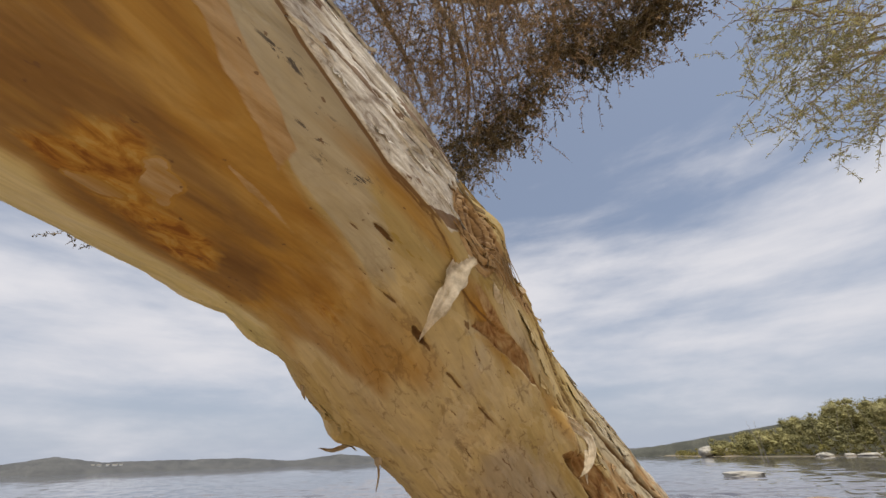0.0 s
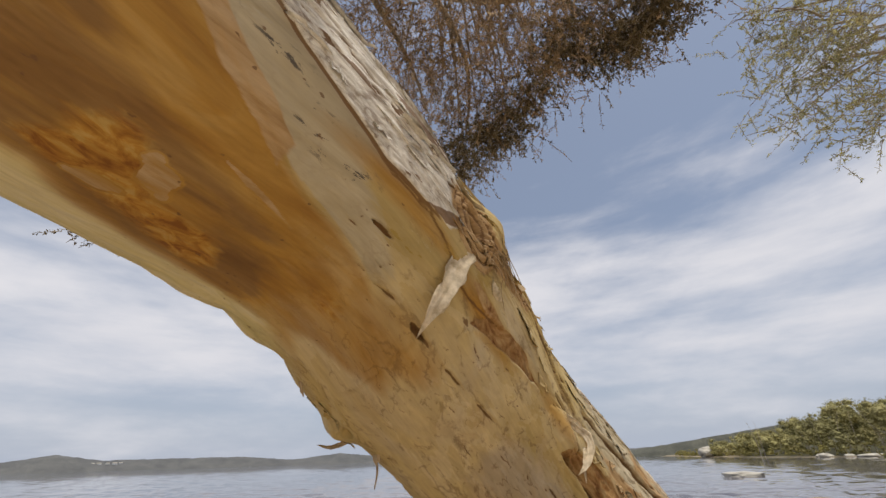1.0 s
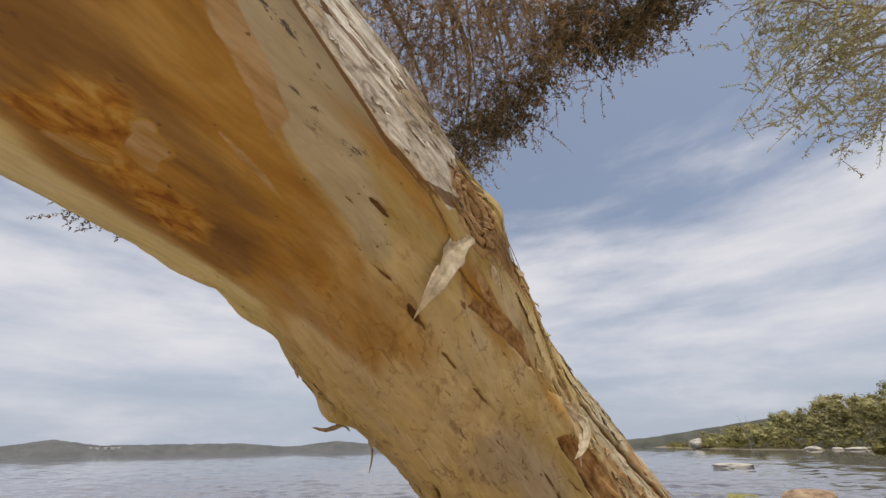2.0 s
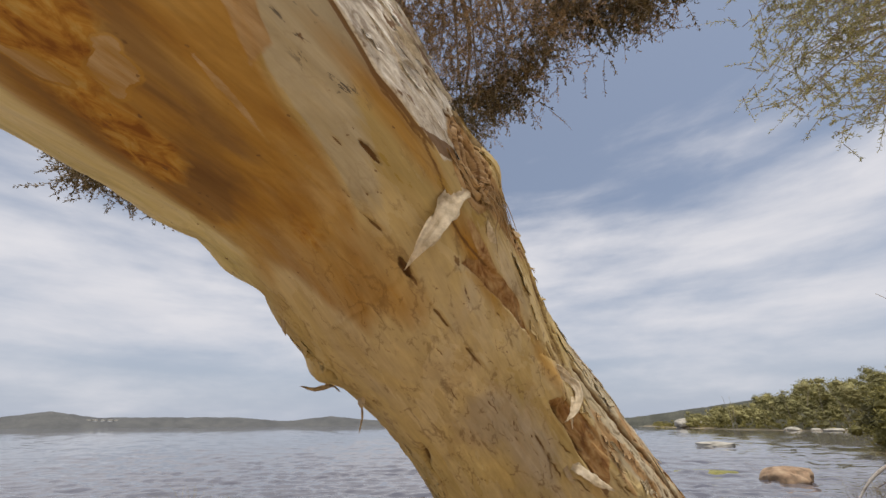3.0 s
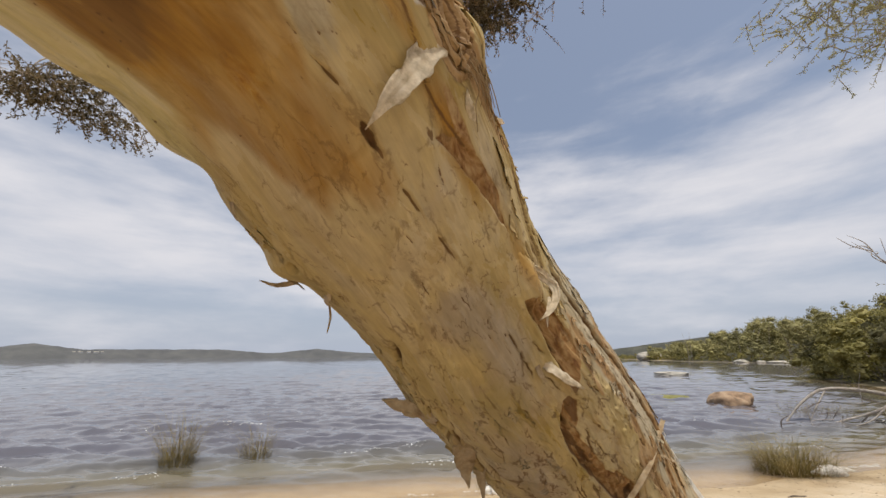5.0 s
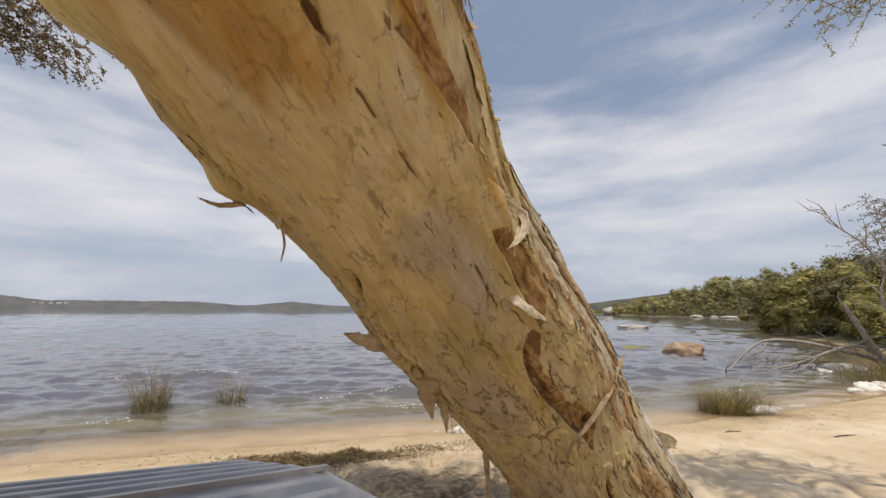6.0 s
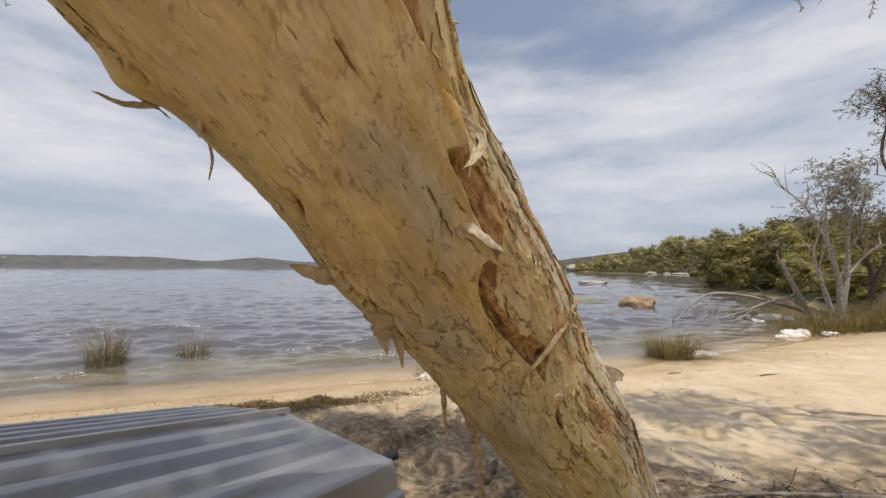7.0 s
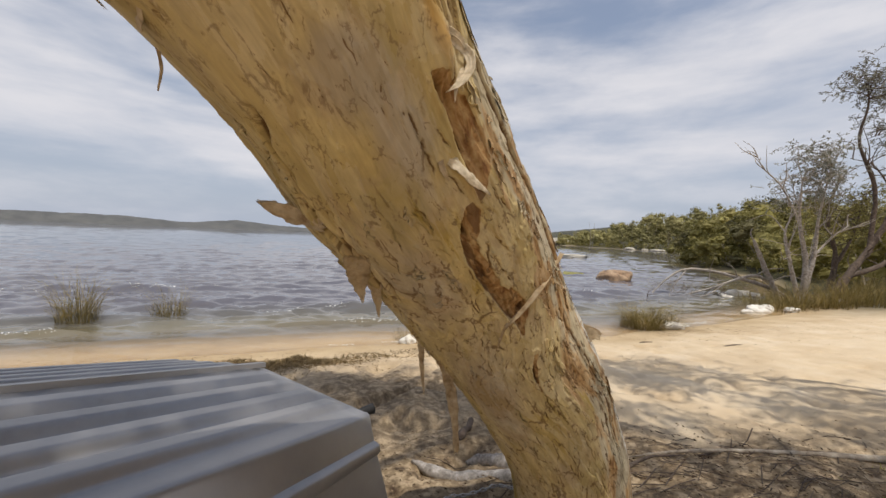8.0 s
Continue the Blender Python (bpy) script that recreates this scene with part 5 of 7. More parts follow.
b.put(*limb([(6.4, 3.0, 5.7), (5.4, 3.7, 5.5), (4.6, 4.0, 5.25)], 0.025, 0.006, 18, 6, 0.2, 18))
for k, blob in enumerate(RIGHT):
    near = np.array(blob)
    root = np.array((near[0] + 0.5, 3.4 + 0.1 * (near[1] - 3.4), 6.0 + 0.6 * (near[2] - 6.0)))
    b.put(*limb([root, root * 0.5 + near * 0.5 + rng.normal(size=3) * 0.05, near], 0.014, 0.004, 10, 5, 0.2, 70 + k))
part("limb", b.mesh("limb"), LIMB, tree2)
wood, green = sprays(RIGHT, 0.21, 44, 22, 0.048, 0.011, rng, 0.30, 0.33, twig_r=0.0032)
part("twig", wood.mesh("twig"), LIMB, tree2, kind="stuff")
part("crown", green.mesh("crown", smooth=False), LEAF_LIGHT, tree2, "thin yellow-green leaves", "stuff")
# further leaves out of view, added to shade the sand on the right
over = [(rng.uniform(3.2, 7.2), rng.uniform(-1.4, 2.3), rng.uniform(7.8, 8.8)) for _ in range(60)]
wood, green = sprays(over, 0.32, 34, 13, 0.095, 0.032, rng, 0.6, 0.5, twig_r=0)
part("crown", green.mesh("crown", smooth=False), LEAF_LIGHT, tree2, kind="stuff")

rng = np.random.default_rng(303)
tree3 = thing("beach_tree", (-10.5, 2.4, 0.5), "paperbark with a dark leafy branch reaching towards the lake", "tree")
LEFT = [(x, y, z + 0.28) for x, y, z in [(-6.05, 4.19, 5.41), (-5.93, 4.23, 5.58), (-5.85, 4.45, 5.47), (-5.71, 4.69, 5.42), (-5.54, 4.95, 5.35), (-5.32, 5.2, 5.38), (-5.6, 4.57, 5.74), (-5.39, 4.87, 5.72)]]
b = Bag()
b.put(*limb([(-10.5, 2.4, 0.2), (-10.3, 2.4, 2.5), (-9.8, 2.6, 4.6), (-9.2, 2.9, 6.6)], 0.22, 0.10, 26, 12, 0.25, 25))
part("trunk", b.mesh("trunk"), LIMB, tree3)
b = Bag()
b.put(*limb([(-9.8, 2.6, 4.6), (-9.4, 2.8, 7.4), (-7.8, 3.8, 8.6), (-6.2, 4.5, 7.4), (-5.7, 4.7, 5.8)], 0.08, 0.012, 30, 8, 0.25, 26))
for k, blob in enumerate(LEFT):
    near = np.array(blob)
    b.put(*limb([(-6.0, 4.6, 6.5), np.array((-6.0, 4.6, 6.5)) * 0.4 + near * 0.6 + rng.normal(size=3) * 0.05, near], 0.016, 0.005, 10, 5, 0.2, 90 + k))
part("limb", b.mesh("limb"), LIMB, tree3)
wood, green = sprays(LEFT, 0.15, 56, 16, 0.050, 0.022, rng, 0.5, 0.28, twig_r=0.004)
part("twig", wood.mesh("twig"), LIMB, tree3, kind="stuff")
part("crown", green.mesh("crown", smooth=False), LEAF_OLIVE, tree3, "dark brownish-olive leaves", "stuff")

# ---- the upturned dinghy ----
KEEL = np.array((-0.496, 2.822, 1.14))
AX = np.array((0.489, 0.847, -0.208))
AX /= np.linalg.norm(AX)
BX = np.array((1.215, -0.752, 0.02))
BX -= AX * (BX @ AX)
BX /= np.linalg.norm(BX)
CX = np.cross(AX, BX)
CX = CX if CX[2] > 0 else -CX
boat = thing("dinghy", tuple(KEEL + (0, 0, -0.5)), "upturned dull aluminium dinghy with pressed ribs lying on the sand", "boat")


HALF = 0.72


def boat_point(a, b, c):
    return KEEL + AX * a + BX * b + CX * c


def boat_sheet(name, prof, lengths, thick, label="", ease=0.0):
    """A bent metal sheet: a profile (b, c) drawn along the boat, with thickness."""
    prof = np.array(prof, float)
    t = np.gradient(prof, axis=0)
    nrm = np.stack([-t[:, 1], t[:, 0]], -1)
    nrm /= np.linalg.norm(nrm, axis=1)[:, None] + 1e-9
    ring = np.concatenate([prof, (prof - nrm * thick)[::-1]])
    flat = ring.copy()
    on_top = np.abs(ring[:, 0]) < HALF - 0.02
    flat[on_top, 1] = (-0.088 * np.abs(ring[:, 0]) / HALF)[on_top]
    flat[len(prof):, 1] -= np.where(on_top[len(prof):], thick, 0)

    def blend(a):
        w = min(max(-a / ease, 0), 1) if ease else 1
        return ring * w + flat * (1 - w)
    rows = [[boat_point(a, q[0] * k, (q[1] if q[1] > -0.15 else -0.15 + (q[1] + 0.15) * (1 + 0.52 * abs(a))) - dz) for q in blend(a)] for a, k, dz in lengths]
    n, m = len(rows), len(ring)
    faces = grid_faces(n, m, True).tolist()
    h = m // 2
    for base in (0, (n - 1) * m):
        for j in range(h - 1):
            faces.append([base + j, base + j + 1, base + m - 2 - j, base + m - 1 - j])
    me = mesh_of(name, np.array(rows).reshape(-1, 3), faces, ALLOY)
    me.set_sharp_from_angle(angle=radians(42))
    return part(name, me, ALLOY, boat, label)


LONG = [(0, 1, 0), (-0.6, 1.03, 0), (-1.2, 1.05, 0.0), (-1.9, 1.03, 0.01), (-2.5, 0.96, 0.03), (-3.0, 0.82, 0.07), (-3.4, 0.6, 0.14), (-3.62, 0.3, 0.21), (-3.72, 0.01, 0.26)]
for sign in (1, -1):
    prof = [(0.0, 0.012)]
    for k in range(4):
        b0 = 0.10 + 0.143 * k
        for f in np.linspace(0, 1, 19):
            db = 0.108 * f
            prof.append((b0 + db, -0.088 * (b0 + db) / HALF + 0.032 * (sstep(0.0, 0.20, f) - sstep(0.62, 1.0, f))))
    prof += [(HALF - 0.03, -0.085), (HALF - 0.012, -0.0875), (HALF - 0.003, -0.090), (HALF + 0.004, -0.096), (HALF + 0.009, -0.104)]
    prof += [(HALF + 0.045, -0.190), (HALF + 0.051, -0.200), (HALF + 0.076, -0.206), (HALF + 0.084, -0.212), (HALF + 0.088, -0.234), (HALF + 0.083, -0.244), (HALF + 0.074, -0.250)]
    prof += [(HALF + 0.155, -0.40), (HALF + 0.205, -0.50), (HALF + 0.235, -0.505), (HALF + 0.235, -0.53), (HALF + 0.202, -0.535)]
    prof = [(sign * q[0], q[1]) for q in prof]
    boat_sheet("hull_panel", prof if sign < 0 else prof[::-1], [(0, 1, 0), (-0.02, 1, 0), (-0.05, 1.001, 0), (-0.09, 1.003, 0), (-0.13, 1.005, 0)] + LONG[1:], 0.004, "dull aluminium plate with pressed ribs and a folded chine", ease=0.13)
keelp = [(-0.02, 0.010), (-0.014, 0.034), (0.014, 0.034), (0.02, 0.010)]
boat_sheet("keel_strip", keelp, [(a - 0.01, 1, dz) for a, k, dz in LONG[:7]], 0.006)
bm = bmesh.new()
tv = [(-HALF - 0.20, -0.5), (-HALF, -0.098), (0, -0.006), (HALF, -0.098), (HALF + 0.20, -0.5)]
ring = [[bm.verts.new(boat_point(a, q[0], q[1])) for q in tv] for a in (-0.006, -0.010)]
bm.faces.new(ring[0]), bm.faces.new(ring[1][::-1])
for j in range(5):
    bm.faces.new([ring[0][j], ring[1][j], ring[1][(j + 1) % 5], ring[0][(j + 1) % 5]])
tr = part("transom", bm, ALLOY, boat)
for poly in tr.data.polygons:
    poly.use_smooth = False


def ground_at(x, y):
    return float(ground_height(np.array([x]), np.array([y]))[0])


# ---- peeling strips on the paperbark ----
strip("bark_strip", [(0.143, 0.954, 2.562), (0.123, 0.932, 2.512), (0.103, 0.914, 2.462), (0.08, 0.903, 2.422), (0.058, 0.902, 2.388)], [0.040, 0.044, 0.036, 0.022, 0.003], ((0.75, 0.55, 0.35), (0.75, 0.5, 0.4)), STRIP, 0.0015, 3, "sunlit pale strip of peeling bark")
strip("bark_strip", [(0.315, 1.345, 2.280), (0.345, 1.335, 2.262), (0.370, 1.330, 2.238), (0.370, 1.322, 2.208), (0.350, 1.310, 2.178), (0.335, 1.306, 2.166)], [0.010, 0.016, 0.019, 0.017, 0.012, 0.004], ((0.55, -0.1, 0.8), (0.8, -0.2, -0.5)), STRIP, 0.0012, 5, "pale curled strip of bark")
strip("bark_strip", [(0.330, 1.425, 2.080), (0.365, 1.415, 2.062), (0.405, 1.438, 2.036), (0.447, 1.470, 2.013)], [0.010, 0.026, 0.022, 0.006], ((0.3, -0.2, -0.8), (0.3, 0.3, -0.8)), STRIP, 0.0012, 8, "pale folded strip of bark")
strip("bark_strip", [(0.825, 1.955, 1.875), (0.690, 1.771, 1.780), (0.616, 1.748, 1.696), (0.576, 1.754, 1.651), (0.565, 1.795, 1.577)], [0.014, 0.016, 0.013, 0.010, 0.004], ((0.5, -0.5, -0.3), (0.6, -0.3, -0.3)), STRIP_BROWN, 0.0016, 9, "thin dangling grey-brown strip of bark")
strip("bark_strip", [(0.990, 2.10, 1.545), (1.02, 2.10, 1.553), (1.045, 2.10, 1.548), (1.065, 2.10, 1.535)], [0.07, 0.06, 0.045, 0.03], ((0.1, 0.3, 1), (0.2, 0.3, 1)), STRIP_BROWN, 0.002, 12)
strip("bark_strip", [(0.080, 1.545, 1.930), (0.010, 1.555, 1.950), (-0.030, 1.548, 1.962), (-0.062, 1.540, 1.976)], [0.040, 0.046, 0.036, 0.010], ((0.1, -0.4, 0.9), (0.1, -0.5, 0.9)), STRIP_BROWN, 0.0016, 14, "brown flake of bark standing off the trunk")
strip("bark_strip", [(0.150, 1.60, 1.860), (0.150, 1.645, 1.815), (0.150, 1.69, 1.77), (0.158, 1.70, 1.725)], [0.07, 0.06, 0.035, 0.006], ((0.9, 0.3, -0.2), (0.9, 0.3, -0.2)), STRIP_BROWN, 0.0016, 15)
strip("bark_strip", [(0.19, 1.66, 1.82), (0.19, 1.71, 1.775), (0.195, 1.74, 1.72), (0.198, 1.75, 1.68)], [0.05, 0.04, 0.02, 0.004], ((0.9, 0.3, -0.2), (0.8, 0.4, -0.2)), STRIP_BROWN, 0.0016, 16)
strip("bark_strip", [(0.330, 1.99, 1.600), (0.338, 2.03, 1.500), (0.346, 2.045, 1.408), (0.356, 2.045, 1.325)], [0.024, 0.022, 0.016, 0.004], ((0.9, -0.3, 0), (0.9, 0.3, 0)), STRIP_BROWN, 0.0016, 17, "hanging shred of bark")
strip("bark_strip", [(0.415, 2.02, 1.500), (0.452, 2.09, 1.360), (0.478, 2.10, 1.242), (0.498, 2.10, 1.070)], [0.05, 0.044, 0.036, 0.022], ((0.9, -0.3, 0), (0.9, 0.3, 0)), STRIP_BROWN, 0.0016, 18, "hanging shred of bark")
strip("bark_strip", [(-0.195, 1.25, 2.245), (-0.222, 1.215, 2.232), (-0.240, 1.186, 2.236)], [0.012, 0.009, 0.002], ((0, 0.2, 1), (0, 0.2, 1)), STRIP_BROWN, 0.002, 19)
strip("bark_strip", [(-0.155, 1.335, 2.215), (-0.150, 1.340, 2.178), (-0.155, 1.341, 2.142)], [0.006, 0.005, 0.002], ((1, 0, 0), (1, 0, 0)), STRIP_BROWN, 0.002, 20)
strip("bark_strip", [(0.200, 1.080, 2.480), (0.193, 1.036, 2.505), (0.190, 1.020, 2.522)], [0.022, 0.018, 0.006], ((0.7, 0.5, 0.3), (0.7, 0.5, 0.3)), STRIP, 0.0016, 21)
strip("bark_strip", [(0.305, 1.352, 2.295), (0.330, 1.338, 2.285), (0.352, 1.330, 2.268), (0.362, 1.330, 2.250)], [0.004, 0.012, 0.010, 0.003], ((0.4, -0.2, 0.8), (0.7, -0.2, 0.4)), STRIP, 0.0010, 31)
strip("bark_strip", [(0.358, 1.330, 2.215), (0.352, 1.318, 2.192), (0.346, 1.312, 2.170), (0.345, 1.310, 2.150)], [0.008, 0.009, 0.006, 0.002], ((0.8, -0.2, 0.2), (0.8, -0.2, 0.2)), STRIP, 0.0010, 32)
strip("bark_strip", [(0.318, 1.430, 2.090), (0.330, 1.415, 2.072), (0.338, 1.412, 2.048), (0.352, 1.425, 2.030)], [0.004, 0.016, 0.012, 0.003], ((0.8, 0.1, 0.3), (0.8, 0.2, 0.3)), STRIP_BROWN, 0.0010, 33)
rng = np.random.default_rng(77)
# fine fibres out of the bulge and shreds along the trunk's edges
b = Bag()
for k in range(22):
    s0, d0 = 0.50 + rng.uniform(-0.05, 0.03), rng.uniform(-8, 14)
    pts = [on_stem(s0 - 0.15 * f * rng.uniform(0.7, 1.1), d0 + 14 * math.sin(2.6 * f + k) * 0.5 * f, 0.006 + 0.012 * math.sin(3.1 * f) * rng.uniform(0.3, 1.0))[0] for f in np.linspace(0, 1, 6)]
    b.put(*tube(smooth_path(pts, 12), np.linspace(0.0016, 0.0008, 12), 4))
part("bark_fibre", b.mesh("bark_fibre"), STRIP_BROWN, tree, "loose brown fibres at the bulge", "stuff")
b = Bag()
for k in range(26):
    s0 = rng.uniform(-1.7, 0.5)
    d0 = rng.choice([rng.normal(-104, 5), rng.normal(30, 9), rng.normal(-30, 25)], p=[0.4, 0.6, 0.0])
    L = rng.uniform(0.008, 0.030)
    p0, n0 = on_stem(s0, d0, -0.004)
    p1, _ = on_stem(s0 - L * 0.6, d0, 0.006)
    p2, _ = on_stem(s0 - L, d0 + rng.normal(0, 3), 0.006 + rng.uniform(0, 0.008))
    w = rng.uniform(0.003, 0.014)
    side = np.cross(n0, p2 - p0)
    side /= np.linalg.norm(side) + 1e-9
    v = np.array([p0 - side * w, p0 + side * w, p1 + side * w * 0.8, p1 - side * w * 0.8, p2 + side * w * 0.15, p2 - side * w * 0.15])
    v = np.concatenate([v, v + n0 * 0.0015])
    b.put(v, np.array([[0, 1, 2, 3], [3, 2, 4, 5], [6, 9, 8, 7], [9, 11, 10, 8], [0, 3, 9, 6], [1, 7, 8, 2], [3, 5, 11, 9], [2, 8, 10, 4]]))
part("bark_shred", b.mesh("bark_shred", smooth=False), STRIP_BROWN, tree, "small loose flakes of bark", "stuff")

# black clamp on the dinghy's end
b = Bag()
c0 = boat_point(0.0, 0.60, -0.16)
c1 = boat_point(0.13, 0.66, -0.10)
b.put(*tube(smooth_path([c0 - (c1 - c0) * 0.1, c0 * 0.6 + c1 * 0.4 + (0, 0, 0.015), c1], 10), np.linspace(0.018, 0.026, 10), 8, 0.2))
part("handle", b.mesh("handle"), BLACK, tr, "black rubber handle")


# ---- stones, reeds, drift ----
def boulder(name, at, size, seed, mat, label, category="rock", group="", res=28, flat=0.0, sink=0.25, rough=0.28):
    """A lumpy stone resting in its support."""
    u, v = np.meshgrid(np.linspace(0, np.pi, res), np.linspace(0, 2 * np.pi, 2 * res, endpoint=False), indexing="ij")
    d = np.stack([np.sin(u) * np.cos(v), np.sin(u) * np.sin(v), np.cos(u)], -1)
    p = d.reshape(-1, 3)
    k = 1 + rough * (fbm(p * 1.3 + seed, 4, seed) - 0.5) * 2 + 0.25 * rough * (fbm(p * 5 + seed, 3, seed + 5) - 0.5)
    q = p * k[:, None]
    if flat:
        q[:, 2] = np.where(q[:, 2] > flat, flat + 0.3 * (q[:, 2] - flat), q[:, 2])
    q = q * np.array(size) / 2 + np.array(at) + (0, 0, size[2] * (0.5 - sink))
    return solo(name, mesh_of(name, q, grid_faces(res, 2 * res, True)[:, ::-1], mat), mat, label, category, group)


boulder("lake_rock", (11.5, 19.9, 0.0), (1.9, 1.4, 1.15), 3, ROCK_ORANGE, "orange-brown granite rock standing in the shallow lake", sink=0.42, flat=0.66, rough=0.42)
boulder("lake_rock", (22.0, 47.5, 0.0), (3.4, 2.4, 1.5), 7, ROCK_PALE, "flat pale rock barely above the lake", rough=0.55, sink=0.46, flat=0.35)
boulder("lake_rock", (9.7, 22.9, 0.0), (3.0, 1.7, 0.55), 9, ALGAE, "algae-covered rock awash in the lake", sink=0.52, flat=0.3)
boulder("lake_rock", (-42, 22.0, 0.0), (3.0, 2.0, 0.9), 19, ROCK_ORANGE, "small brown rock in the lake near the far shore", sink=0.4)
boulder("shore_boulder", (100.5, 251.0, 0.2), (7.0, 6.0, 5.4), 12, ROCK_PALE, "big pale granite boulder on the far point", group="boulders on the far point", sink=0.2, rough=0.5)
boulder("shore_boulder", (109.5, 254.0, 0.2), (10.0, 8.0, 5.6), 15, ROCK_PALE, "big rounded granite boulder on the far point", group="boulders on the far point", sink=0.2, rough=0.5)
for k, (x, y, w, h) in enumerate(((91, 146, 4, 1.6), (94, 141, 3, 1.2), (97, 137, 7, 1.2), (101, 131, 8, 1.0), (92, 150, 2.5, 1.3), (104, 122, 5, 0.9))):
    boulder("shore_boulder", (x, y, 0), (w, w * 0.7, h), 20 + k, ROCK_PALE, "low granite shelf at the far waterline", group="boulders on the far point", res=18, sink=0.3)
rng = np.random.default_rng(5)
WHITES = [(11.3, 11.4, 0.62, 0.34), (11.95, 11.75, 0.48, 0.26), (10.75, 11.2, 0.38, 0.18), (12.4, 11.3, 0.4, 0.2), (13.9, 15.0, 0.7, 0.38), (14.6, 14.8, 0.5, 0.3), (13.2, 14.7, 0.5, 0.25), (14.9, 15.6, 0.5, 0.3),
          (6.35, 8.6, 0.42, 0.2), (7.0, 9.15, 0.3, 0.08), (0.36, 7.27, 0.24, 0.18), (0.55, 7.35, 0.16, 0.12), (15.9, 12.6, 0.6, 0.25), (16.5, 13.2, 0.5, 0.25)]
for k, (x, y, w, h) in enumerate(WHITES):
    boulder("white_stone", (x, y, max(ground_at(x, y), -0.05)), (w, w * 0.75, h), 40 + k, ROCK_WHITE, "rough white stone at the water's edge", "stone", "white stones on the shore", res=16, sink=0.3, rough=0.75)


def tussock(name, at, n, height, spread, lean, seed, label, group="", mat=SEDGE, width=0.007):
    """A clump of arching blades."""
    r = np.random.default_rng(seed)
    b = Bag()
    for _ in range(n):
        a = r.uniform(0, 2 * np.pi)
        base = np.array(at) + np.array([math.cos(a), math.sin(a), 0]) * spread * 0.45 * math.sqrt(r.uniform(0, 1)) + (0, 0, -0.05)
        d = np.array([math.cos(a), math.sin(a), 0]) * r.uniform(0.05, 1.1) * lean + r.normal(size=3) * (0.25, 0.25, 0)
        L = height * (0.30 + 0.85 * r.uniform(0, 1) ** 1.6)
        f = np.linspace(0, 1, 5)[:, None]
        pts = base + np.array([0, 0, L]) * (f - 0.35 * lean * f**2.4) + d * L * f**1.7
        side = np.cross(d + (0.01, 0, 0), (0, 0, 1.0))
        side /= np.linalg.norm(side) + 1e-9
        w = width * r.uniform(0.6, 1.3) * (1 - f * 0.85)
        v = np.concatenate([pts - side * w / 2, pts + side * w / 2])
        q = np.array([[i, i + 5, i + 6, i + 1] for i in range(4)])
        b.put(v, q)
    return solo(name, b.mesh(name, smooth=False), mat, label, "sedge", group)


tussock("sedge_tuft", (-5.95, 8.45, -0.02), 480, 1.4, 0.75, 0.8, 1, "brown-green sedge tuft standing in the shallows", "sedge tufts")
tussock("sedge_tuft", (-4.65, 9.05, -0.02), 260, 1.05, 0.7, 0.7, 2, "thin sedge tuft standing in the shallows", "sedge tufts")
tussock("sedge_tuft", (6.0, 8.95, 0.0), 1600, 1.05, 1.3, 1.4, 3, "dense arching sedge tuft at the waterline", "sedge tufts")
tussock("sedge_tuft", (5.5, 8.95, 0.0), 60, 1.0, 0.5, 0.3, 4, "tall thin sedge stalks at the waterline", "sedge tufts", width=0.006)
tussock("sedge_tuft", (0.27, 7.6, -0.02), 90, 0.5, 0.4, 0.45, 6, "small sedge tuft beside a white stone", "sedge tufts")
for k, (x, y) in enumerate(((11.6, 16.4), (12.4, 16.8), (13.2, 16.6), (14.0, 17.0), (14.9, 17.0), (15.6, 16.6), (12.9, 17.5))):
    tussock("reed_clump", (x, y, -0.05), 110, 0.8, 1.5, 0.5, 30 + k, "dry brown reeds growing in the shallows", "reeds in the shallows")
for k, (x, y, h, n) in enumerate(((12.6, 11.6, 0.8, 240), (13.4, 12.0, 1.2, 300), (14.3, 11.8, 1.3, 320), (15.3, 12.2, 1.4, 320), (16.3, 12.6, 1.4, 320), (17.4, 13.0, 1.5, 300), (13.0, 13.2, 1.0, 240), (14.8, 13.4, 1.2, 260), (18.4, 13.4, 1.5, 260), (15.8, 11.6, 1.0, 240))):
    tussock("sedge_clump", (x, y, ground_at(x, y)), n, h, 1.5, 0.8, 50 + k, "tall golden-brown sedge clump under the shore trees", "sedges under the shore trees", width=0.016)

# fallen dead branch in the shallows
fallen = thing("fallen_branch", (15.6, 14.6, 0.0), "bleached fallen branch arching out of the shallows", "branch")
stem = part("stem", Bag().put(*limb([(10.4, 15.2, 0.0), (11.1, 15.2, 0.66), (11.85, 15.2, 1.02), (13.0, 15.15, 0.98), (14.0, 15.0, 0.75), (15.1, 14.8, 0.45), (16.0, 14.6, 0.0)], 0.030, 0.085, 40, 9, 0.45, 3)).mesh("stem"), DEADWOOD, fallen)
part("stem", Bag().put(*limb([(11.2, 14.6, 0.0), (12.5, 14.6, 0.34), (13.5, 14.6, 0.70), (14.35, 14.6, 0.90), (15.0, 14.6, 0.62), (15.5, 14.6, 0.0)], 0.028, 0.080, 40, 9, 0.45, 4)).mesh("stem"), DEADWOOD, fallen)
part("stem", Bag().put(*limb([(15.4, 14.5, -0.05), (15.0, 14.5, 0.65), (14.45, 14.5, 1.65), (14.1, 14.5, 2.35)], 0.13, 0.05, 24, 9, 0.45, 5)).mesh("stem"), DEADWOOD, fallen)
frng = np.random.default_rng(66)
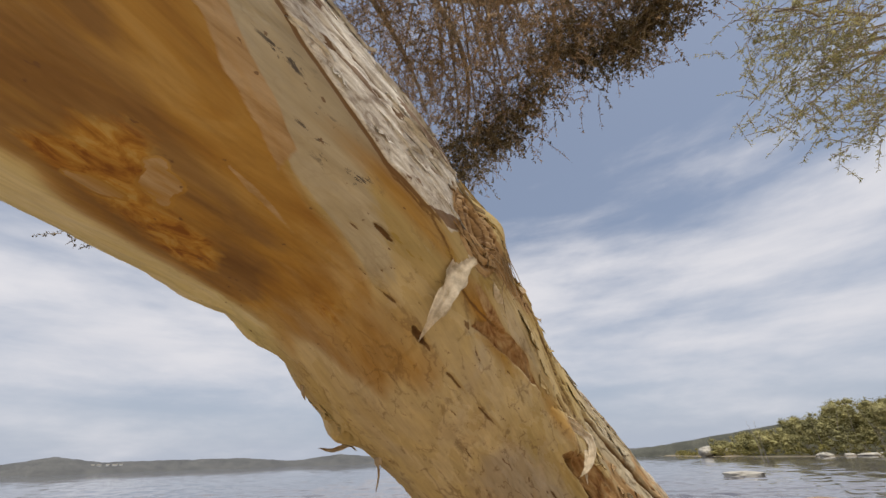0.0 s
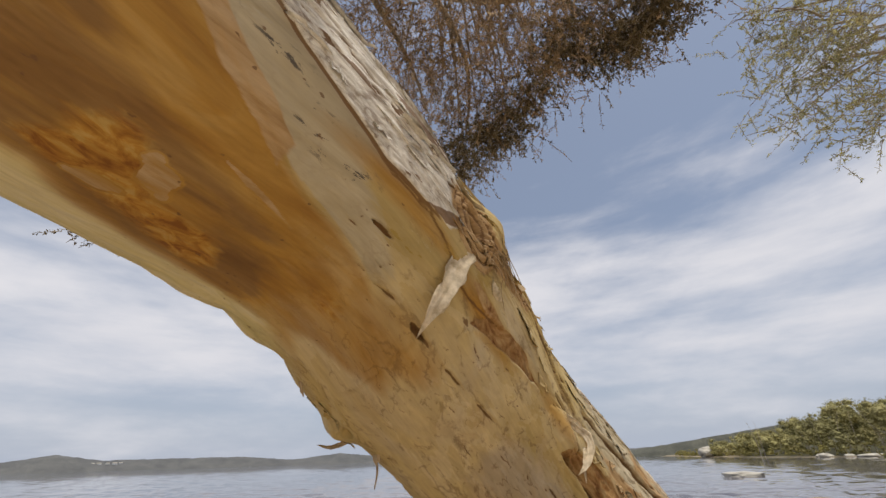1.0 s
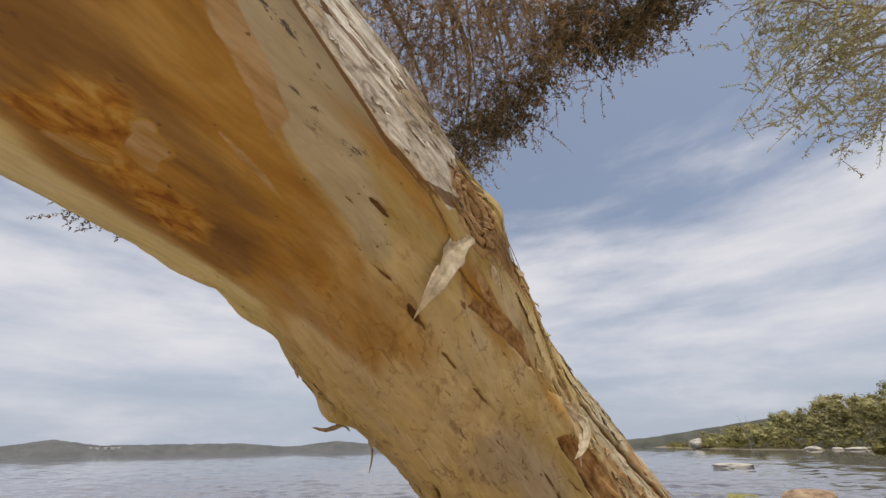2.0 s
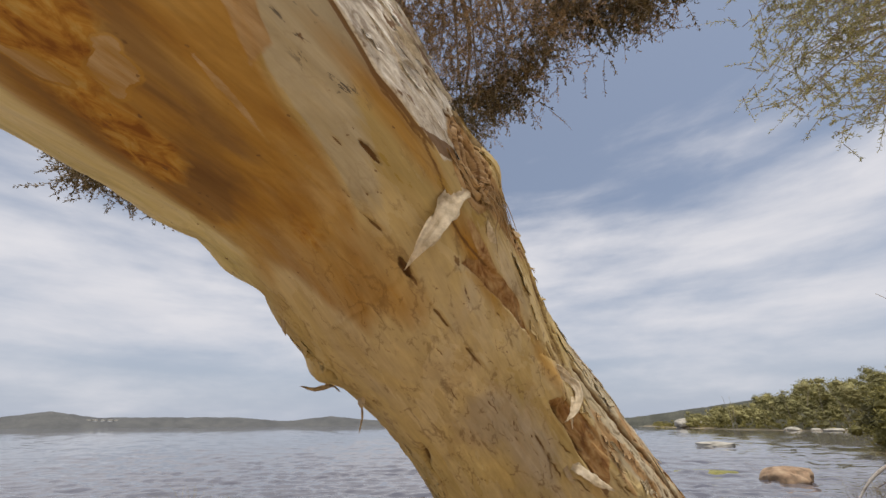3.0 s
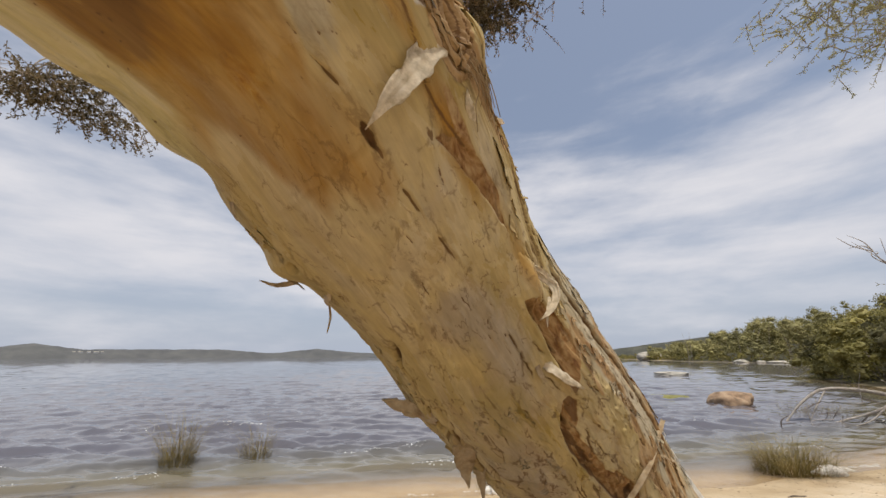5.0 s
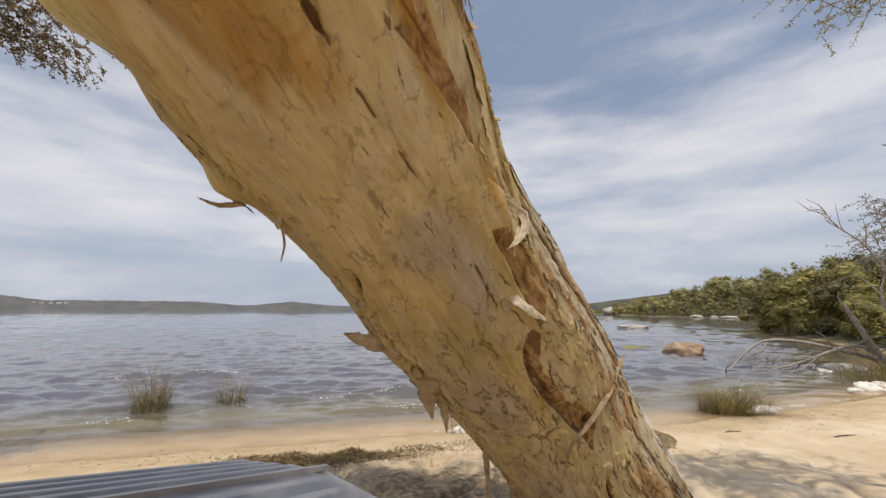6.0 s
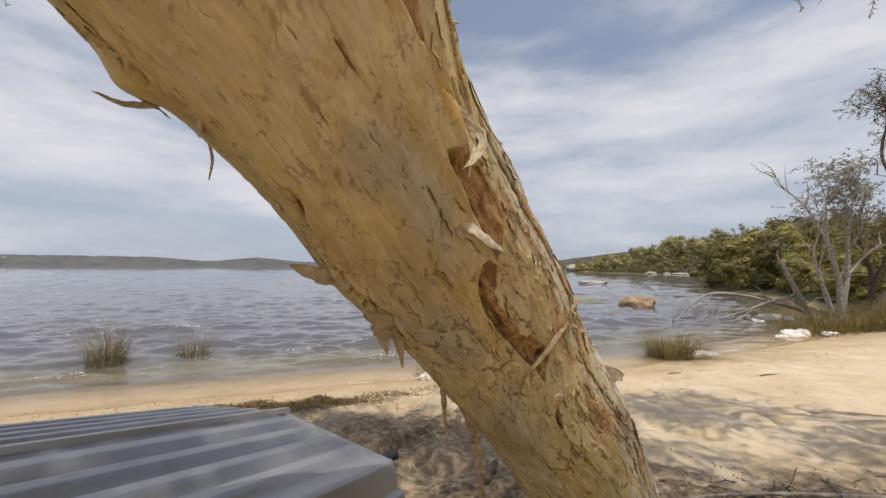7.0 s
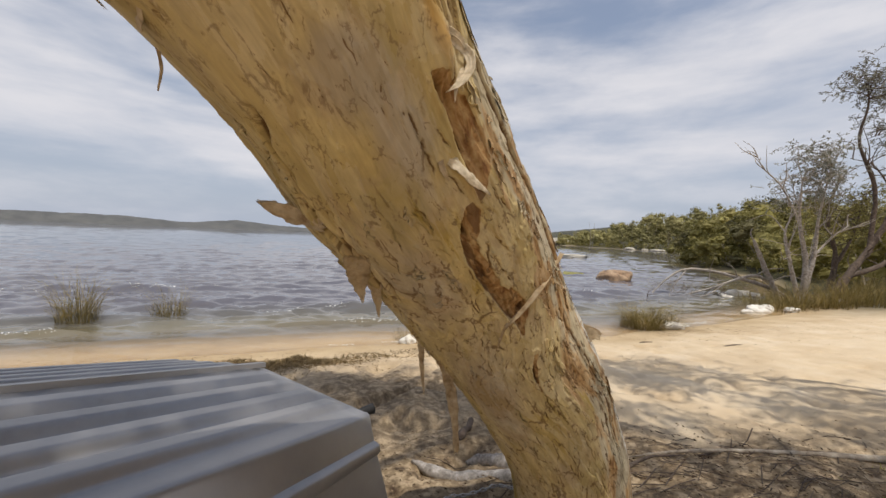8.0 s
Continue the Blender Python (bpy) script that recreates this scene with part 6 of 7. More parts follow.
for p in ([(11.85, 15.2, 1.0), (11.3, 15.0, 0.5), (10.9, 14.9, 0.05)], [(13.0, 14.6, 0.5), (12.3, 14.4, 0.15), (11.7, 14.3, 0.0)], [(14.0, 15.0, 0.75), (13.6, 14.8, 1.15), (13.2, 14.7, 1.35)], [(14.35, 14.6, 0.9), (14.8, 14.4, 1.2), (15.3, 14.3, 1.25)], [(15.0, 14.6, 0.6), (15.6, 14.4, 0.95), (16.2, 14.2, 0.8)],
          [(12.5, 14.6, 0.34), (12.2, 14.7, 0.02), (12.0, 14.8, -0.1)], [(14.1, 14.5, 2.3), (13.95, 14.5, 2.6), (14.0, 14.5, 2.8)]):
    part("twig", Bag().put(*limb(p, 0.028, 0.010, 12, 6, 0.3, 9)).mesh("twig"), DEADWOOD, stem)
for _ in range(26):
    q = np.array((frng.uniform(11.0, 15.6), frng.uniform(14.4, 15.2), frng.uniform(0.1, 0.7)))
    way = np.array((frng.normal(-0.5, 0.6), frng.normal(0, 0.4), frng.normal(0.15, 0.5))) * frng.uniform(0.4, 1.1)
    part("twig", Bag().put(*limb([q, q + way * 0.5 + frng.normal(size=3) * 0.08, q + way], 0.016, 0.006, 10, 5, 0.3, 9)).mesh("twig"), DEADWOOD if frng.uniform() < 0.6 else DARKWOOD, stem)
solo("driftwood_twig", Bag().put(*limb([(9.3, 13.9, -0.1), (9.35, 13.9, 0.2), (9.6, 13.9, 0.35)], 0.02, 0.01, 10, 6)).put(*limb([(9.35, 13.9, 0.1), (9.7, 13.8, 0.15)], 0.015, 0.008, 8, 5)).mesh("driftwood_twig"), DARKWOOD, "dark twig sticking out of the shallows", "twig")


# ---- wood and litter on the sand ----
def lying(name, line, r0, r1, mat, label, seed, lift=0.5, category="stick"):
    pts = [(x, y, ground_at(x, y) + r0 * lift) for x, y in line]
    path = smooth_path(pts, 40)
    f = np.linspace(0, 1, 40)
    girth = (r0 + (r1 - r0) * f) * (0.8 + 0.4 * vnoise(np.c_[f * 4, 0 * f, 0 * f], seed)) * (0.30 + 0.70 * sstep(0, 0.12, f)) * (0.45 + 0.55 * sstep(0, 0.06, 1 - f))
    path = path + 0.5 * r0 * (np.stack([vnoise(np.c_[f * 6 + 9 * k, 0 * f, 0 * f], seed + k) for k in range(3)], -1) - 0.5)
    return solo(name, Bag().put(*tube(path, girth, 12, 0.28, seed)).mesh(name), mat, label, category)


lying("driftwood_log", [(0.36, 2.98), (0.55, 2.93), (0.75, 2.87), (0.95, 2.74)], 0.030, 0.045, DRIFT, "bleached grey driftwood log beside the tree's foot", 2, 0.4, "log")
lying("driftwood_log", [(0.72, 3.08), (0.84, 3.0), (0.98, 2.88)], 0.030, 0.045, DRIFT, "short pale driftwood piece by the tree", 7, 0.6, "log")
lying("dark_stick", [(0.70, 3.25), (0.76, 3.38), (0.84, 3.55)], 0.035, 0.02, DARKWOOD, "charred dark stick on the sand", 3)
lying("long_stick", [(1.75, 2.95), (2.2, 3.0), (2.7, 2.98), (3.2, 2.9), (3.8, 2.75)], 0.010, 0.020, LIMB, "long brown branch lying on the littered sand", 4)
lying("long_stick", [(1.5, 2.75), (1.9, 2.93), (2.3, 2.98), (2.6, 3.12)], 0.010, 0.006, DARKWOOD, "thin forked stick on the littered sand", 5)
lying("small_stick", [(5.6, 6.4), (5.9, 6.5), (6.25, 6.45)], 0.012, 0.008, DARKWOOD, "small dark stick on the bright sand", 8)
lying("small_stick", [(4.5, 7.0), (4.62, 7.05), (4.75, 7.0)], 0.012, 0.008, DARKWOOD, "small dark stick on the bright sand", 9)
rng = np.random.default_rng(8)
b = Bag()
for _ in range(260):
    x, y = rng.normal(2.0, 0.8), rng.normal(2.80, 0.26)
    a = rng.normal(0.1, 0.6)
    L = 0.04 + 0.36 * rng.uniform() ** 2.5
    pts = []
    for f in (-0.5, 0, 0.5):
        px_, py_ = x + L * f * math.cos(a), y + L * f * math.sin(a)
        pts.append((px_, py_, ground_at(px_, py_) + 0.006 + abs(rng.normal(0, 0.006))))
    b.put(*tube(smooth_path(pts, 5), rng.uniform(0.0015, 0.004), 4))
solo("fallen_twigs", b.mesh("fallen_twigs"), DARKWOOD, "scattered dark twigs under the tree", "twigs", kind="stuff")


def scatter(n, cx, cy, sx, sy, lo, hi, wide, r):
    x, y = r.normal(cx, sx, n), r.normal(cy, sy, n)
    z = ground_height(x, y) + 0.003
    base = np.stack([x, y, z], -1)
    way = np.stack([r.normal(size=n), r.normal(size=n), r.uniform(-0.05, 0.25, n)], -1)
    L = r.uniform(lo, hi, n)
    return leaf_quads(base, way, L, L * wide, r, 0.1)


b = Bag()
b.put(*scatter(6000, 2.1, 2.5, 1.2, 0.42, 0.008, 0.032, 0.35, rng))
b.put(*scatter(1200, 0.5, 3.0, 0.5, 0.5, 0.006, 0.022, 0.35, rng))
b.put(*scatter(1500, 0.2, 4.5, 0.8, 0.8, 0.006, 0.018, 0.4, rng))
b.put(*scatter(500, 4.0, 5.5, 2.0, 1.6, 0.008, 0.03, 0.3, rng))
b.put(*scatter(900, 7.0, 8.0, 2.4, 0.55, 0.008, 0.045, 0.25, rng))
b.put(*scatter(500, -3.0, 5.9, 1.6, 0.3, 0.010, 0.04, 0.3, rng))
solo("leaf_litter", b.mesh("leaf_litter", smooth=False), LITTER, "brown leaf litter strewn over the sand", "litter", kind="stuff")
# dried weed along the strand
b = Bag()
for cx, cy, n, s in ((-1.1, 5.75, 420, 0.16), (-1.75, 5.6, 500, 0.22), (-1.35, 5.35, 420, 0.25), (-0.7, 5.55, 260, 0.2), (-0.2, 5.9, 150, 0.2), (-2.2, 5.45, 260, 0.2), (0.6, 6.2, 90, 0.25)):
    n *= 5
    x, y = rng.normal(cx, s * 1.4, n), rng.normal(cy, s * 0.55, n)
    z = ground_height(x, y) + rng.uniform(0, 0.07, n) * np.exp(-((x - cx) ** 2 + (y - cy) ** 2) / s**2)
    way = np.stack([rng.normal(size=n), rng.normal(size=n), rng.uniform(-0.1, 0.7, n)], -1)
    b.put(*leaf_quads(np.stack([x, y, z], -1), way, rng.uniform(0.02, 0.07, n), 0.009, rng, 0.4))
solo("dry_weed", b.mesh("dry_weed", smooth=False), WEED, "heaped dry brown lake weed on the strand", "weed", kind="stuff")
for k, (x, y) in enumerate(((2.95, 2.62), (3.1, 2.55), (2.75, 2.5), (3.3, 2.7), (3.05, 2.42))):
    tussock("green_plant", (x, y, ground_at(x, y)), 34, 0.09, 0.14, 1.0, 90 + k, "small green seaside plant on the littered sand", "green plants on the sand", LEAF_BUSH, 0.014)

# chain from the dinghy to the tree
chain = thing("chain", (0.7, 2.62, 0.5), "rusty galvanised chain lying from the tree's foot", "chain")
path = smooth_path([(0.30, 2.55, 0), (0.46, 2.52, 0), (0.56, 2.60, 0), (0.69, 2.62, 0), (0.82, 2.66, 0), (0.93, 2.62, 0)], 24)
u = np.linspace(0, 2 * np.pi, 14, endpoint=False)
for k in range(23):
    p0, p1 = path[k], path[k + 1]
    c = (p0 + p1) / 2
    c[2] = ground_at(c[0], c[1]) + 0.018
    d = (p1 - p0) / np.linalg.norm(p1 - p0)
    e = np.cross(d, (0, 0, 1.0))
    e = e if k % 2 else np.array([0, 0, 1.0]) * 0.75 + e * 0.6
    ring = np.array([c + d * 0.020 * math.cos(q) + e * 0.011 * math.sin(q) for q in u])
    t = np.roll(ring, -1, 0) - np.roll(ring, 1, 0)
    t /= np.linalg.norm(t, axis=1)[:, None]
    rad = ring - c
    rad /= np.linalg.norm(rad, axis=1)[:, None]
    bi = np.cross(t, rad)
    w = np.linspace(0, 2 * np.pi, 6, endpoint=False)
    v = ring[:, None] + 0.0034 * (rad[:, None] * np.cos(w)[None, :, None] + bi[:, None] * np.sin(w)[None, :, None])
    f = grid_faces(14, 6, True).tolist() + [[13 * 6 + j, 13 * 6 + (j + 1) % 6, (j + 1) % 6, j] for j in range(6)]
    part("link", mesh_of("link", v.reshape(-1, 3), f, IRON), IRON, chain)

# foam along the waterline
rng = np.random.default_rng(15)
b = Bag()
for cx, cy, L, w, a in ((0.15, 7.35, 0.30, 0.09, 0.12), (-0.75, 7.14, 0.25, 0.05, 0.15), (7.6, 9.45, 0.6, 0.09, 0.3), (9.4, 10.1, 0.5, 0.08, 0.3)):
    for _ in range(int(14 * L / 0.4)):
        f = rng.normal(0, 0.5)
        x, y = cx + L * f * math.cos(a) + rng.normal(0, w * 0.4), cy + L * f * math.sin(a) + rng.normal(0, w * 0.4)
        s = w * rng.uniform(0.15, 0.5)
        z = max(ground_at(x, y), 0.0) + 0.012
        n = 7
        ang = np.linspace(0, 2 * np.pi, n, endpoint=False) + rng.uniform(0, 1)
        rr_ = s * rng.uniform(0.6, 1.2, n)
        top = np.stack([x + 1.6 * rr_ * np.cos(ang), y + rr_ * np.sin(ang), np.full(n, z)], -1)
        mid = np.array([[x, y, z + 0.012]])
        v = np.concatenate([top, mid])
        b.put(v, np.array([[0, 1, 2, 7], [2, 3, 4, 7], [4, 5, 6, 7]]))
pick = rng.permutation(len(caps))[:520]
for x, y, z in caps[pick] + rng.normal(size=(len(pick), 3)) * (0.05, 0.03, 0.004):
    s = (0.003 + 0.013 * rng.uniform() ** 2) * (0.5 + 0.06 * math.hypot(x, y))
    ang = np.linspace(0, 2 * np.pi, 7, endpoint=False) + rng.uniform(0, 1)
    rr_ = s * rng.uniform(0.5, 1.3, 7)
    top = np.stack([x + 1.8 * rr_ * np.cos(ang), y + rr_ * np.sin(ang), np.full(7, z + 0.004)], -1)
    b.put(np.concatenate([top, [[x, y, z + 0.016]]]), np.array([[0, 1, 2, 7], [2, 3, 4, 7], [4, 5, 6, 7]]))
solo("foam", b.mesh("foam"), FOAM, "thin white foam along the waterline and on breaking ripples", "foam", kind="stuff")


# ---- woods on the shore ----
def clump_leaves(centres, radii, per, leaf, rng, flat=0.75, core=0.0):
    """Leafy clumps: short broad leaves in and on soft-edged balls, round a dense lumpy heart where core is given."""
    bag = Bag()
    u, v = np.meshgrid(np.linspace(0.05, np.pi - 0.05, 6), np.linspace(0, 2 * np.pi, 9, endpoint=False), indexing="ij")
    ball = np.stack([np.sin(u) * np.cos(v), np.sin(u) * np.sin(v), np.cos(u)], -1).reshape(-1, 3)
    for c, r in zip(centres, radii):
        n = max(int(per * r * r), 12)
        d = rng.normal(size=(n, 3))
        d /= np.linalg.norm(d, axis=1)[:, None]
        base = np.asarray(c) + d * (r * rng.uniform(0.45, 1.08, n) ** 0.7)[:, None] * (1, 1, flat)
        way = d + rng.normal(size=(n, 3)) * 0.8
        L = leaf * rng.uniform(0.6, 1.4, n)
        bag.put(*leaf_quads(base, way, L, L * rng.uniform(0.35, 0.7, n), rng))
        if core:
            bag.put(np.asarray(c) + ball * (r * core * rng.uniform(0.6, 1.15, len(ball)))[:, None] * (1, 1, flat), grid_faces(6, 9, True)[:, ::-1])
    return bag


def crown_points(at, height, wide, n, rng, low=0.45):
    """Clump centres and radii of one tree or bush with an uneven outline."""
    cs, rs = [], []
    for _ in range(n):
        f = rng.uniform(0, 1)
        a, q = rng.uniform(0, 2 * np.pi), math.sqrt(rng.uniform(0, 1))
        h = height * (low + (1 - low) * f)
        w = wide * (0.55 + 0.45 * math.sin(math.pi * min(max(f, 0.08), 0.92)))
        cs.append((at[0] + w * q * math.cos(a), at[1] + w * q * math.sin(a), at[2] + h))
        rs.append(wide * rng.uniform(0.18, 0.42))
    return cs, rs


def far_ground(x, y):
    return float(ground_height(np.array([x]), np.array([y]), False)[0])


# far point: joined woods
rng = np.random.default_rng(21)
wood, green = Bag(), Bag()
cnt = 0
while cnt < 150:
    a, dist = radians(rng.uniform(22.5, 56)), rng.uniform(150, 300)
    x, y = dist * math.sin(a), dist * math.cos(a)
    d = float(inland(np.array([x]), np.array([y]))[0])
    if d < 2.5 or d > 70:
        continue
    cnt += 1
    h = rng.uniform(6, 10) if d < 8 else rng.uniform(10, 16)
    z = far_ground(x, y)
    tall = d > 5 and rng.uniform() < 0.28
    h = h * (1.25 if tall else 1.0) * (0.55 + 0.45 * sstep(24, 40, math.degrees(a)))
    cs, rs = crown_points((x, y, z), h, rng.uniform(3.0, 7.0), 13, rng, 0.60 if tall else 0.12 if d < 14 else 0.25)
    green.put(*(lambda m: (np.concatenate(m.v), np.concatenate(m.f)))(clump_leaves(cs, rs, 34, 0.40, rng, 0.78, 0.60)))
    bend = rng.normal(0, 0.8, 2)
    if d > 14:
        wood.put(*limb([(x, y, z - 0.3), (x + bend[0], y, z + h * 0.5), (x + bend[1], y, z + h * 0.85)], 0.11, 0.04, 8, 5))
for _ in range(9):
    a, dist = radians(rng.uniform(26, 40)), rng.uniform(165, 190)
    x, y = dist * math.sin(a), dist * math.cos(a)
    z = far_ground(x, y)
    wood.put(*limb([(x, y, z), (x + 0.3, y, z + 6), (x + rng.normal(0, 1), y, z + 11.5)], 0.12, 0.03, 8, 4))
solo("far_woods", green.mesh("far_woods", smooth=False), LEAF_FAR, "dense olive-green woods on the far point", "woods", kind="stuff")
solo("far_woods", wood.mesh("far_woods"), LIMB, "grey trunks and dead stags in the far woods", "woods", kind="stuff")
# understorey along the far waterline
green = Bag()
for k in range(len(SHORE) - 1):
    A, B = SHORE[k], SHORE[k + 1]
    if not (70 < np.hypot(*A) < 320 and A[0] > 0):
        continue
    L = np.hypot(*(B - A))
    nrm = np.array([(B - A)[1], -(B - A)[0]]) / L
    for f in np.arange(0, 1, 1.8 / L):
        q = A + (B - A) * f + nrm * rng.uniform(1.0, 5.0)
        cs, rs = crown_points((q[0], q[1], far_ground(q[0], q[1])), rng.uniform(1.5, 4.2), 1.4, 4, rng, 0.1)
        m = clump_leaves(cs, rs, 90, 0.36, rng, 0.75, 0.8)
        green.put(np.concatenate(m.v), np.concatenate(m.f))
solo("far_scrub", green.mesh("far_scrub", smooth=False), LEAF_BUSH, "low scrub along the far waterline", "scrub", kind="stuff")


def shrub(at, height, wide, n, seed, mat, label, group, leaf=0.16, per=170, low=0.12):
    r = np.random.default_rng(seed)
    t = thing("shore_bush", at, label, "bush", group)
    cs, rs = crown_points(at, height, wide, n, r, low)
    part("foliage", clump_leaves(cs, rs, per, leaf, r, 0.75, 0.62).mesh("foliage", smooth=False), mat, t)
    b = Bag()
    for c in cs[: max(4, n // 3)]:
        b.put(*limb([(at[0], at[1], at[2] - 0.1), (at[0] * 0.6 + c[0] * 0.4, at[1] * 0.6 + c[1] * 0.4, at[2] + (c[2] - at[2]) * 0.55), c], 0.06, 0.015, 8, 5, 0.2, seed))
    part("stem", b.mesh("stem"), DEADWOOD, t)
    return t


G = "bushes along the near shore"
BUSHES = [(34.5, 41.5, 3.4, 3.2), (33.5, 38.5, 4.4, 3.2), (37.0, 42.5, 5.0, 3.6), (31.5, 34.5, 3.6, 2.8), (35.5, 38.0, 6.0, 3.6), (41.0, 44.5, 6.2, 4.2), (31.5, 31.0, 4.2, 2.8), (36.0, 34.0, 6.2, 3.8), (29.0, 27.5, 3.6, 2.4), (33.5, 29.0, 5.6, 3.4), (40.0, 37.0, 7.0, 4.4),
          (27.0, 24.0, 3.6, 2.4), (30.5, 25.0, 5.2, 3.0), (25.0, 20.5, 3.2, 2.2), (28.5, 21.0, 5.0, 2.8), (23.0, 17.2, 2.8, 1.9), (26.0, 17.5, 4.6, 2.6), (35.0, 24.5, 6.6, 3.8), (31.0, 18.5, 6.0, 3.2), (22.0, 14.6, 3.0, 1.9), (25.0, 14.2, 4.4, 2.4), (29.5, 15.0, 5.8, 3.0), (47.0, 44.0, 7.5, 4.8)]
for k, (x, y, h, w) in enumerate(BUSHES):
    dark = k % 4 == 2
    h = h * (0.74 if x > 24 and y < 30 else 0.9)
    shrub((x, y, far_ground(x, y)), h, w, 22, 200 + k, LEAF_DARK if dark else LEAF_BUSH,
          "dark dense shrub crowded along the lake shore" if dark else "bright green bushy shrub on the lake shore", G, 0.120 if np.hypot(x, y) < 40 else 0.18, 240 if np.hypot(x, y) < 40 else 150)


def shore_tree(at, stems, leafy, seed, label, wood_mat, leaf_mat, twigs=26, leaf=0.09, size=0.30):
    """A tree of several bent stems; leafy lists the foliage clumps."""
    r = np.random.default_rng(seed)
    t = thing("shore_tree", at, label, "tree", "trees on the near shore")
    for k, (pts, r0, r1) in enumerate(stems):
        part("stem" if k else "trunk", Bag().put(*limb(pts, 0.72 * r0, 0.6 * r1, 34, 9, 0.4, seed + k)).mesh("stem"), wood_mat, t)
    b = Bag()
    for pts, r0, r1 in stems:
        line = smooth_path(pts, 20)
        for i in r.integers(5, 19, 9):
            way = r.normal(size=3) * (0.5, 0.4, 0.3) + (0, 0, 0.55)
            way *= r.uniform(0.5, 1.3) / np.linalg.norm(way)
            b.put(*limb([line[i], line[i] + way * 0.5 + r.normal(size=3) * 0.10, line[i] + way + r.normal(size=3) * 0.12], 0.024, 0.006, 10, 5, 0.3, seed))
    ends = np.array([p for pts, _, _ in stems for p in np.asarray(smooth_path(pts, 12))[5:]])
    for c in leafy:
        near = ends[np.argmin(np.linalg.norm(ends - np.array(c), axis=1))]
        b.put(*limb([near, near * 0.5 + np.array(c) * 0.5 + r.normal(size=3) * 0.08, c], 0.022, 0.008, 9, 5, 0.2, seed))
    if leafy:
        w, g = sprays(leafy, size, twigs, 9, leaf, leaf * 0.32, r, 0.25, 0.4, twig_r=0.007)
        b.put(np.concatenate(w.v), np.concatenate(w.f))
        part("crown", g.mesh("crown", smooth=False), leaf_mat, t, "sparse grey-green leaves", "stuff")
    part("twig", b.mesh("twig"), wood_mat, t, kind="stuff")
    return t


z0 = ground_at(15.2, 13.2)
rng = np.random.default_rng(33)


def cloud(n, cx, cy, cz, sx, sy, sz):
    return [tuple(np.array((cx, cy, cz)) + rng.normal(size=3) * (sx, sy, sz)) for _ in range(n)]


shore_tree((14.9, 13.2, z0), [([(14.9, 13.2, z0 - 0.1), (14.95, 13.2, 1.6), (14.6, 13.2, 3.0), (14.7, 13.3, 4.6)], 0.16, 0.04), ([(15.0, 13.3, z0), (15.5, 13.4, 1.8), (15.6, 13.4, 3.2), (16.1, 13.5, 5.2)], 0.15, 0.03),
                              ([(14.8, 13.2, z0), (14.3, 13.2, 1.6), (14.15, 13.3, 2.6), (14.4, 13.3, 3.3)], 0.11, 0.03), ([(14.6, 13.2, 3.0), (14.0, 13.4, 4.3), (13.4, 13.6, 5.0), (13.15, 13.7, 5.6)], 0.05, 0.012),
                              ([(15.5, 13.4, 1.8), (16.3, 13.4, 2.6), (16.9, 13.4, 3.0)], 0.06, 0.02)],
           cloud(15, 14.9, 13.4, 4.7, 0.55, 0.4, 0.6) + cloud(6, 15.9, 13.5, 5.3, 0.4, 0.3, 0.4), 61, "pale-stemmed half-dead paperbark with sparse grey leaves", DEADWOOD, LEAF_GREY, 24, 0.10)
z1 = ground_at(16.6, 13.4)
